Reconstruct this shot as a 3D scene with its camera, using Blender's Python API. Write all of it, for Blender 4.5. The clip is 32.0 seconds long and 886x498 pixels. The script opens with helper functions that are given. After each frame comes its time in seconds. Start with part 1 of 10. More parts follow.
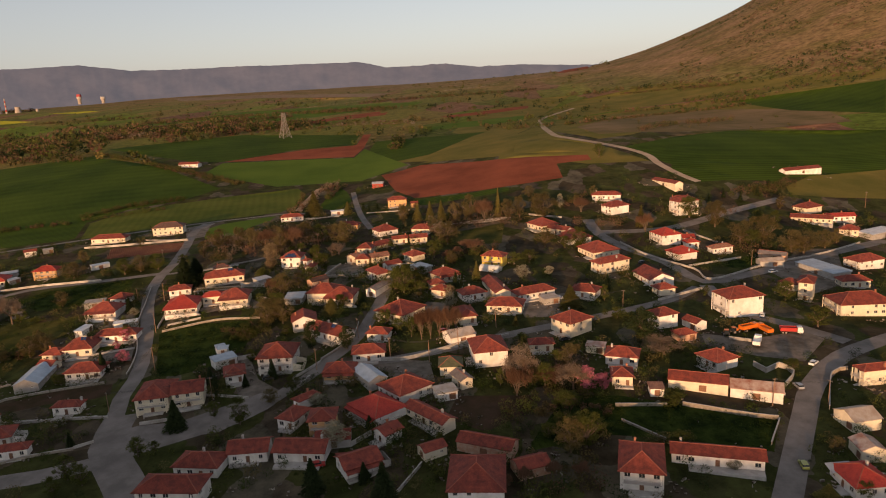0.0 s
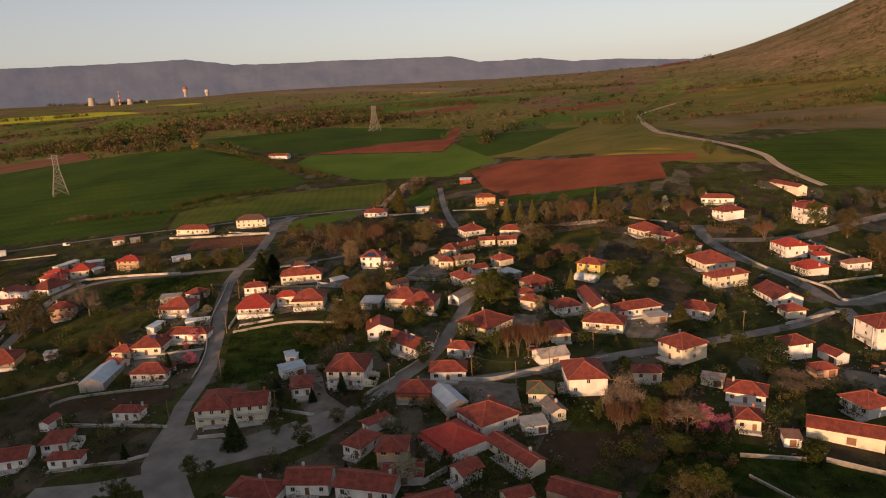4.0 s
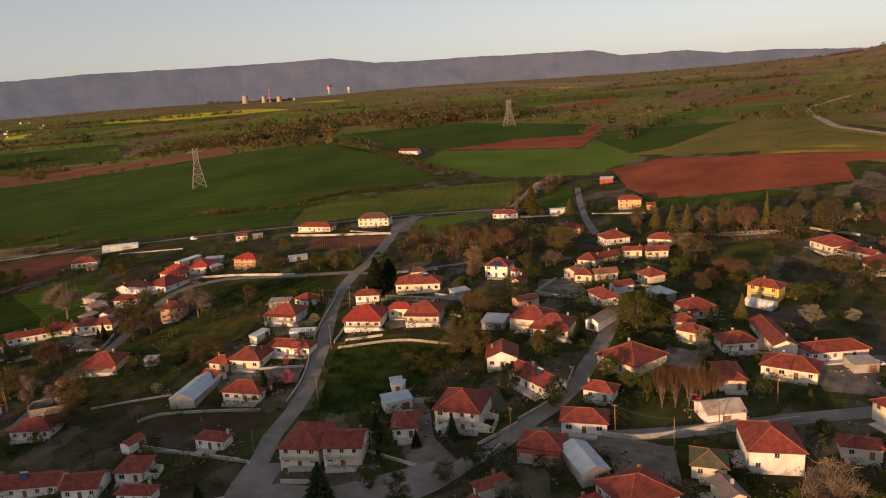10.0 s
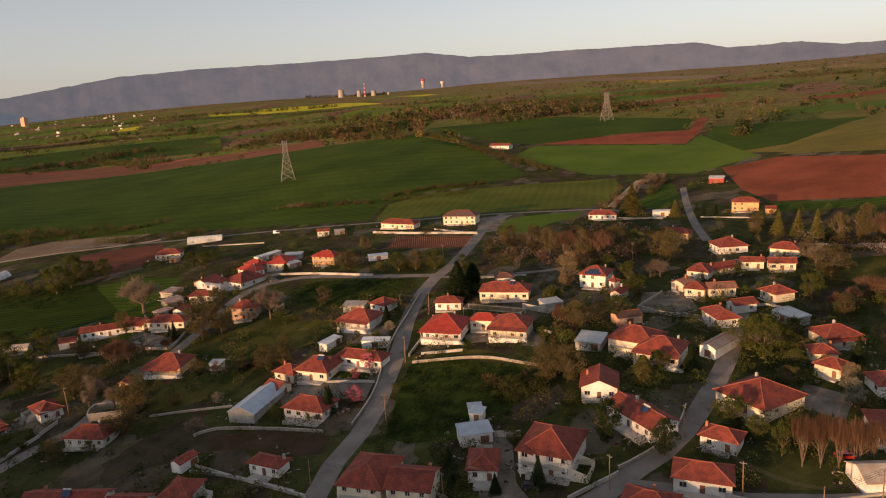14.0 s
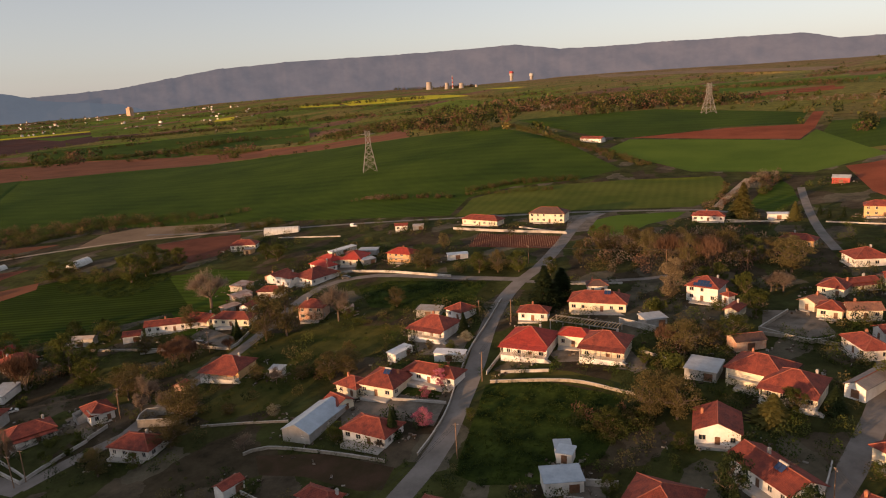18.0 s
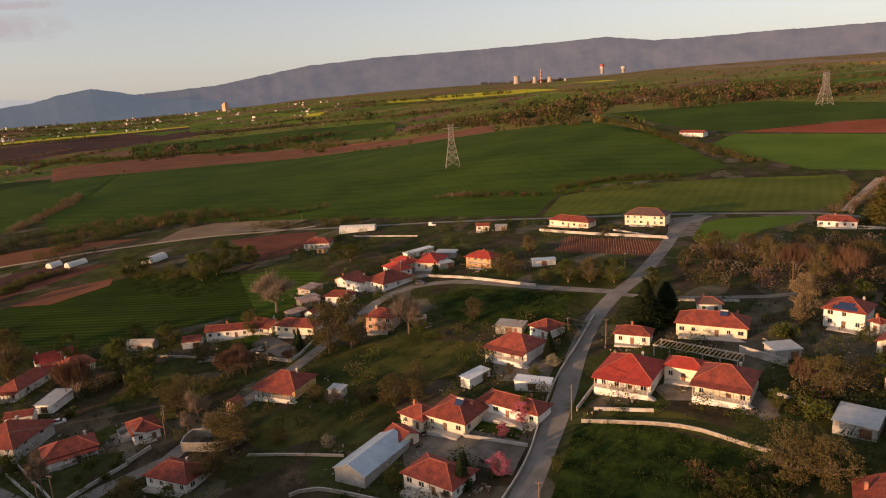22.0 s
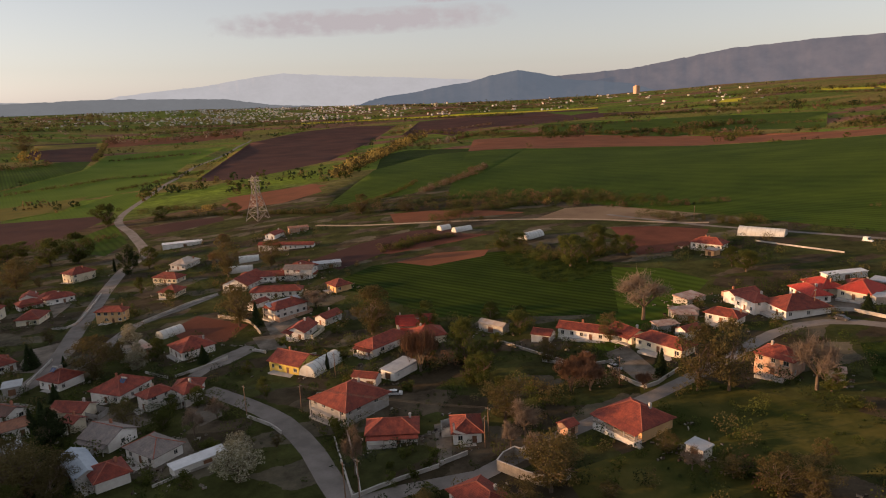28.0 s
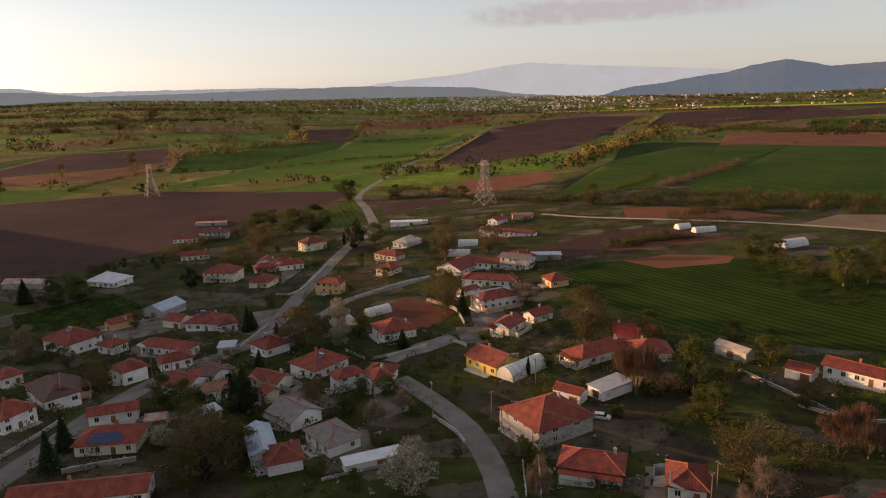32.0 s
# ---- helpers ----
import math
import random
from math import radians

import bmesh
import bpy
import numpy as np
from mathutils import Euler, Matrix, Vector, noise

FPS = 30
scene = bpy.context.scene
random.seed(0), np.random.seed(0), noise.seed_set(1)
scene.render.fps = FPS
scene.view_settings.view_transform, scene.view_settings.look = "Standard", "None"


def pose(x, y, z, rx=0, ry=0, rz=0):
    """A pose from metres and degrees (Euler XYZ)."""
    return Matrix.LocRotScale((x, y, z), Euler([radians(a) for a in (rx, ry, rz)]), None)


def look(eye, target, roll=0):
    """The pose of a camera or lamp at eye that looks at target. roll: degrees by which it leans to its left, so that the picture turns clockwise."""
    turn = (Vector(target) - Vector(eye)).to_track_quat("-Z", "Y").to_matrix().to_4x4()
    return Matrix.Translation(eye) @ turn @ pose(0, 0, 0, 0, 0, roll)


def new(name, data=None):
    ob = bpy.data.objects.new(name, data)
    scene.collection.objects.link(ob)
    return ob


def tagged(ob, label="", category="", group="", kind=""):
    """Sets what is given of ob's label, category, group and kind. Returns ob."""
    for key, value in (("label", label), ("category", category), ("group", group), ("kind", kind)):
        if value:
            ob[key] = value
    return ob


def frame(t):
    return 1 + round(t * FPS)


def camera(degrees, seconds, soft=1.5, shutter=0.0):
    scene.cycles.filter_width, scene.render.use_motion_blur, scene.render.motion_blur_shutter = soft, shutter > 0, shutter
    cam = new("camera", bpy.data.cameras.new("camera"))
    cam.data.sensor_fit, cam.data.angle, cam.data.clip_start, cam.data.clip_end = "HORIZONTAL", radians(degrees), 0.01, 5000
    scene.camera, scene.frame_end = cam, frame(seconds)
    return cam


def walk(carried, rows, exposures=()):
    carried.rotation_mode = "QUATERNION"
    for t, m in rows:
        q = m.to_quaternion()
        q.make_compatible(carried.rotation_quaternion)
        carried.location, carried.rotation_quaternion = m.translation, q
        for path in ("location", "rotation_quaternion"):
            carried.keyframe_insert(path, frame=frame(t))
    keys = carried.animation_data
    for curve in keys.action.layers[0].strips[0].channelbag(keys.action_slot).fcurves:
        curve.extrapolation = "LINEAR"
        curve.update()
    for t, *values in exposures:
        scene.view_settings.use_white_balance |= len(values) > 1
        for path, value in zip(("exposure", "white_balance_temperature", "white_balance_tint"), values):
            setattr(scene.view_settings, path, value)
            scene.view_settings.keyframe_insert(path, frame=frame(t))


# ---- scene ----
# ---------------------------------------------------------------- camera
cam = camera(65.18, 32.0, soft=1.1)


def aim(x, y, z, yaw, pitch, roll):
    """Pose of a camera that looks along a compass yaw (from +y, clockwise) and a pitch."""
    a, p = radians(yaw), radians(pitch)
    way = Vector((math.sin(a) * math.cos(p), math.cos(a) * math.cos(p), math.sin(p)))
    return look((x, y, z), Vector((x, y, z)) + 100 * way, roll)


PATH = [
    (0, 2.46, -37.89, 82.45, -0.00, -13.16, -3.10),
    (0.5, 2.35, -34.26, 82.16, -0.90, -13.17, -3.11),
    (1, 2.21, -30.66, 81.90, -1.80, -13.18, -3.10),
    (1.5, 2.01, -27.12, 81.64, -2.74, -13.20, -3.04),
    (2, 1.84, -23.65, 81.34, -3.66, -13.21, -2.95),
    (2.5, 1.58, -20.21, 80.97, -4.59, -13.22, -2.89),
    (3, 1.28, -16.76, 80.56, -5.51, -13.22, -2.84),
    (3.5, 0.94, -13.22, 80.15, -6.42, -13.21, -2.82),
    (5.5, -0.53, 1.05, 78.51, -10.09, -13.07, -3.03),
    (6, -0.97, 4.51, 78.09, -11.01, -13.03, -3.11),
    (6.5, -1.48, 7.93, 77.68, -11.93, -13.01, -3.18),
    (7, -2.04, 11.36, 77.32, -12.84, -12.97, -3.23),
    (7.5, -2.68, 14.75, 76.96, -13.77, -12.95, -3.28),
    (8, -3.34, 18.12, 76.62, -14.71, -12.91, -3.31),
    (8.5, -4.02, 21.44, 76.26, -15.66, -12.90, -3.35),
    (9, -4.69, 24.76, 75.90, -16.60, -12.89, -3.37),
    (9.5, -5.52, 28.15, 75.59, -17.54, -12.89, -3.38),
    (10, -6.41, 31.50, 75.27, -18.48, -12.87, -3.41),
    (10.5, -7.32, 34.80, 74.99, -19.41, -12.87, -3.39),
    (11, -8.27, 38.06, 74.75, -20.35, -12.86, -3.40),
    (11.5, -9.20, 41.27, 74.55, -21.32, -12.86, -3.42),
    (12, -10.15, 44.50, 74.33, -22.28, -12.87, -3.45),
    (12.5, -11.25, 47.81, 74.03, -23.24, -12.86, -3.52),
    (13, -12.57, 51.14, 73.58, -24.18, -12.87, -3.52),
    (13.5, -13.98, 54.46, 73.04, -25.09, -12.85, -3.49),
    (14, -15.38, 57.68, 72.48, -26.02, -12.85, -3.42),
    (14.5, -16.78, 60.79, 71.97, -26.94, -12.86, -3.37),
    (16.5, -22.75, 72.54, 70.46, -30.44, -12.95, -3.14),
    (17, -24.45, 75.75, 70.00, -31.31, -12.97, -3.15),
    (17.5, -26.33, 79.05, 69.48, -32.19, -12.98, -3.18),
    (18, -28.27, 82.35, 68.96, -33.08, -13.00, -3.24),
    (18.5, -30.17, 85.53, 68.45, -33.96, -12.99, -3.30),
    (19, -32.09, 88.66, 68.02, -34.87, -12.99, -3.38),
    (19.5, -34.07, 91.87, 67.69, -35.76, -13.00, -3.46),
    (20, -36.07, 95.08, 67.38, -36.66, -12.99, -3.54),
    (20.5, -38.08, 98.20, 67.04, -37.54, -12.99, -3.58),
    (21, -40.15, 101.26, 66.68, -38.41, -12.98, -3.63),
    (21.5, -42.27, 104.26, 66.29, -39.29, -12.98, -3.66),
    (22, -44.41, 107.28, 65.86, -40.22, -12.97, -3.68),
    (22.5, -46.60, 110.26, 65.38, -41.53, -12.95, -3.70),
    (23, -49.02, 113.09, 64.88, -44.16, -12.86, -3.69),
    (23.5, -51.41, 115.96, 64.29, -47.06, -12.75, -3.69),
    (24, -53.75, 118.79, 63.67, -49.94, -12.65, -3.65),
    (24.5, -56.22, 121.46, 62.98, -52.79, -12.57, -3.55),
    (25, -58.80, 123.99, 62.31, -55.67, -12.47, -3.42),
    (25.5, -61.37, 126.26, 61.71, -58.49, -12.41, -3.29),
    (27.5, -72.56, 133.64, 60.45, -69.97, -12.52, -2.37),
    (28, -75.54, 135.34, 59.87, -72.39, -12.55, -2.24),
    (28.5, -78.71, 136.97, 59.22, -74.71, -12.58, -2.17),
    (29, -81.99, 138.55, 58.46, -76.97, -12.60, -2.10),
    (29.5, -85.35, 139.92, 57.65, -79.33, -12.60, -2.01),
    (30, -88.71, 141.10, 56.78, -81.84, -12.60, -1.93),
    (30.5, -91.98, 142.09, 55.90, -84.35, -12.61, -1.82),
    (31, -95.13, 142.93, 55.16, -86.81, -12.62, -1.69),
    (31.5, -98.26, 143.61, 54.58, -89.32, -12.64, -1.58),
    (32, -101.39, 144.23, 54.10, -91.78, -12.70, -1.46),
]
walk(cam, [(t, aim(*row)) for t, *row in PATH], [(0, 0.36), (9, 0.45), (20, 0.66), (28, 0.7), (32, 0.74)])

# ---------------------------------------------------------------- sky and sun
SUN_AZ, SUN_EL = -160.0, 6.0
world = bpy.data.worlds.new("sky")
scene.world = world
world.use_nodes = True
wn = world.node_tree
sky = wn.nodes.new("ShaderNodeTexSky")
sky.sky_type, sky.sun_disc = "NISHITA", False
sky.sun_elevation, sky.sun_rotation = radians(SUN_EL), radians(SUN_AZ)
sky.air_density, sky.dust_density, sky.ozone_density = 1.0, 0.66, 2.0
wn.nodes["Background"].inputs[1].default_value = 0.145
calm = wn.nodes.new("ShaderNodeHueSaturation")
calm.inputs["Saturation"].default_value = 0.45
wn.links.new(sky.outputs[0], calm.inputs["Color"])
haze = wn.nodes.new("ShaderNodeMix")
haze.data_type, haze.blend_type = "RGBA", "MULTIPLY"
haze.inputs[0].default_value, haze.inputs[7].default_value = 1.0, (1.08, 1.0, 1.03, 1)
veil = wn.nodes.new("ShaderNodeMix")
veil.data_type = "RGBA"
veil.inputs[0].default_value, veil.inputs[7].default_value = 0.27, (2.75, 2.9, 2.95, 1)
wn.links.new(calm.outputs[0], veil.inputs[6])
wn.links.new(veil.outputs[2], haze.inputs[6])
wn.links.new(haze.outputs[2], wn.nodes["Background"].inputs[0])
lamp = bpy.data.lights.new("sun", "SUN")
lamp.energy, lamp.angle, lamp.color = 5.0, radians(0.6), (1.0, 0.56, 0.28)
sun = new("sun", lamp)
a, e = radians(SUN_AZ), radians(SUN_EL)
sun.matrix_world = look((math.sin(a) * math.cos(e) * 900, math.cos(a) * math.cos(e) * 900, math.sin(e) * 900), (0, 0, 0))


# ---------------------------------------------------------------- materials
def shade(name, color, color2=None, rough=0.85, scale=1.0, bump=0.2, fine=8.0, metal=0.0, per_object=0.0, coords="Object", spec=0.3):
    """A surface of two blended tones: large patches and fine grain, with a fine bump."""
    m = bpy.data.materials.new(name)
    m.use_nodes = True
    n, l = m.node_tree.nodes, m.node_tree.links
    b = n["Principled BSDF"]
    b.inputs["Roughness"].default_value, b.inputs["Metallic"].default_value = rough, metal
    b.inputs["Specular IOR Level"].default_value = spec
    tc = n.new("ShaderNodeTexCoord")
    big, small = n.new("ShaderNodeTexNoise"), n.new("ShaderNodeTexNoise")
    big.inputs["Scale"].default_value, big.inputs["Detail"].default_value, big.inputs["Roughness"].default_value = scale, 7, 0.6
    small.inputs["Scale"].default_value, small.inputs["Detail"].default_value = scale * fine, 3
    mix = n.new("ShaderNodeMix")
    mix.data_type = "RGBA"
    color2 = color2 or tuple(c * 0.7 for c in color)
    mix.inputs[6].default_value, mix.inputs[7].default_value = (*color, 1), (*color2, 1)
    add = n.new("ShaderNodeMath")
    add.operation = "MULTIPLY_ADD"
    add.inputs[1].default_value, add.inputs[2].default_value = 0.45, -0.2
    add2 = n.new("ShaderNodeMath")
    add2.operation, add2.use_clamp = "ADD", True
    ramp = n.new("ShaderNodeMapRange")
    ramp.inputs[1].default_value, ramp.inputs[2].default_value = 0.35, 0.65
    for t in (big, small):
        l.new(tc.outputs[coords], t.inputs["Vector"])
    l.new(big.outputs[0], ramp.inputs[0])
    l.new(small.outputs[0], add.inputs[0])
    l.new(ramp.outputs[0], add2.inputs[0])
    l.new(add.outputs[0], add2.inputs[1])
    l.new(add2.outputs[0], mix.inputs[0])
    out = mix.outputs[2]
    if per_object:
        info, hsv, rng = n.new("ShaderNodeObjectInfo"), n.new("ShaderNodeHueSaturation"), n.new("ShaderNodeMapRange")
        rng.inputs[3].default_value, rng.inputs[4].default_value = 1 - per_object, 1 + per_object
        l.new(info.outputs["Random"], rng.inputs[0])
        l.new(rng.outputs[0], hsv.inputs["Value"])
        l.new(out, hsv.inputs["Color"])
        out = hsv.outputs[0]
    l.new(out, b.inputs["Base Color"])
    if bump:
        bm = n.new("ShaderNodeBump")
        bm.inputs["Strength"].default_value, bm.inputs["Distance"].default_value = bump, 0.05
        l.new(small.outputs[0], bm.inputs["Height"])
        l.new(bm.outputs[0], b.inputs["Normal"])
    return m


def rows_over(m, width, strength, angle=0.0, dark=0.75, coords="Object"):
    """Adds straight rows (furrows, drills, ribs) to a material: shade between rows and relief."""
    n, l = m.node_tree.nodes, m.node_tree.links
    b = n["Principled BSDF"]
    src = b.inputs["Base Color"].links[0].from_socket
    tc, mp, wv = n.new("ShaderNodeTexCoord"), n.new("ShaderNodeMapping"), n.new("ShaderNodeTexWave")
    mp.inputs["Rotation"].default_value = (0, 0, radians(angle))
    wv.inputs["Scale"].default_value, wv.inputs["Distortion"].default_value = 0.314 / width, 0.6
    wv.inputs["Detail"].default_value, wv.inputs["Detail Scale"].default_value = 2, 0.6
    l.new(tc.outputs[coords], mp.inputs[0])
    l.new(mp.outputs[0], wv.inputs[0])
    mix = n.new("ShaderNodeMix")
    mix.data_type, mix.blend_type = "RGBA", "MULTIPLY"
    mix.inputs[7].default_value = (dark, dark, dark, 1)
    k = n.new("ShaderNodeMath")
    k.operation = "MULTIPLY"
    k.inputs[1].default_value = strength
    l.new(wv.outputs[1], k.inputs[0])
    l.new(k.outputs[0], mix.inputs[0])
    l.new(src, mix.inputs[6])
    l.new(mix.outputs[2], b.inputs["Base Color"])
    return m


def tiles(name, c1, c2):
    """Clay tiles in courses along the slope, from the roof's own layout coordinates in metres."""
    m = shade(name, c1, c2, 0.8, 0.5, 0.0, 10, per_object=0.16)
    n, l = m.node_tree.nodes, m.node_tree.links
    b = n["Principled BSDF"]
    src = b.inputs["Base Color"].links[0].from_socket
    uv, br = n.new("ShaderNodeUVMap"), n.new("ShaderNodeTexBrick")
    br.inputs["Scale"].default_value = 1.0
    br.inputs["Brick Width"].default_value, br.inputs["Row Height"].default_value = 0.3, 0.36
    br.inputs["Mortar Size"].default_value, br.inputs["Mortar Smooth"].default_value = 0.035, 0.6
    br.inputs["Color1"].default_value, br.inputs["Color2"].default_value = (1.15, 1.1, 1.1, 1), (0.8, 0.8, 0.8, 1)
    br.inputs["Mortar"].default_value = (0.45, 0.42, 0.42, 1)
    l.new(uv.outputs[0], br.inputs["Vector"])
    mix = n.new("ShaderNodeMix")
    mix.data_type, mix.blend_type = "RGBA", "MULTIPLY"
    mix.inputs[0].default_value = 0.75
    l.new(src, mix.inputs[6])
    l.new(br.outputs[0], mix.inputs[7])
    l.new(mix.outputs[2], b.inputs["Base Color"])
    wv = n.new("ShaderNodeTexWave")
    wv.inputs["Scale"].default_value = 1.05
    bmp = n.new("ShaderNodeBump")
    bmp.inputs["Strength"].default_value, bmp.inputs["Distance"].default_value = 0.5, 0.06
    l.new(uv.outputs[0], wv.inputs[0])
    l.new(wv.outputs[1], bmp.inputs["Height"])
    l.new(bmp.outputs[0], b.inputs["Normal"])
    return m


def sheet(name, c1, c2, metal=0.2):
    """Corrugated sheet, ribs down the slope."""
    m = shade(name, c1, c2, 0.55, 0.35, 0.0, 6, per_object=0.1, metal=metal)
    n, l = m.node_tree.nodes, m.node_tree.links
    uv, wv, bmp = n.new("ShaderNodeUVMap"), n.new("ShaderNodeTexWave"), n.new("ShaderNodeBump")
    wv.inputs["Scale"].default_value = 1.3
    bmp.inputs["Strength"].default_value, bmp.inputs["Distance"].default_value = 0.6, 0.05
    l.new(uv.outputs[0], wv.inputs[0])
    l.new(wv.outputs[1], bmp.inputs["Height"])
    l.new(bmp.outputs[0], n["Principled BSDF"].inputs["Normal"])
    return m


def leafy(name, c1, c2, c3):
    """Leaves that differ clump by clump and tree by tree, and let some light through."""
    m = bpy.data.materials.new(name)
    m.use_nodes = True
    n, l = m.node_tree.nodes, m.node_tree.links
    b = n["Principled BSDF"]
    b.inputs["Roughness"].default_value, b.inputs["Specular IOR Level"].default_value = 0.85, 0.05
    geo, ramp, info, hsv, rng = (n.new(k) for k in ("ShaderNodeNewGeometry", "ShaderNodeValToRGB", "ShaderNodeObjectInfo", "ShaderNodeHueSaturation", "ShaderNodeMapRange"))
    ramp.color_ramp.elements[0].color, ramp.color_ramp.elements[1].color = (*c1, 1), (*c3, 1)
    ramp.color_ramp.elements.new(0.5).color = (*c2, 1)
    rng.inputs[3].default_value, rng.inputs[4].default_value = 0.75, 1.25
    l.new(geo.outputs["Random Per Island"], ramp.inputs[0])
    l.new(info.outputs["Random"], rng.inputs[0])
    l.new(rng.outputs[0], hsv.inputs["Value"])
    l.new(ramp.outputs[0], hsv.inputs["Color"])
    l.new(hsv.outputs[0], b.inputs["Base Color"])
    tr, mx = n.new("ShaderNodeBsdfTranslucent"), n.new("ShaderNodeMixShader")
    mx.inputs[0].default_value = 0.32
    l.new(hsv.outputs[0], tr.inputs[0])
    l.new(b.outputs[0], mx.inputs[1])
    l.new(tr.outputs[0], mx.inputs[2])
    l.new(mx.outputs[0], n["Material Output"].inputs[0])
    return m


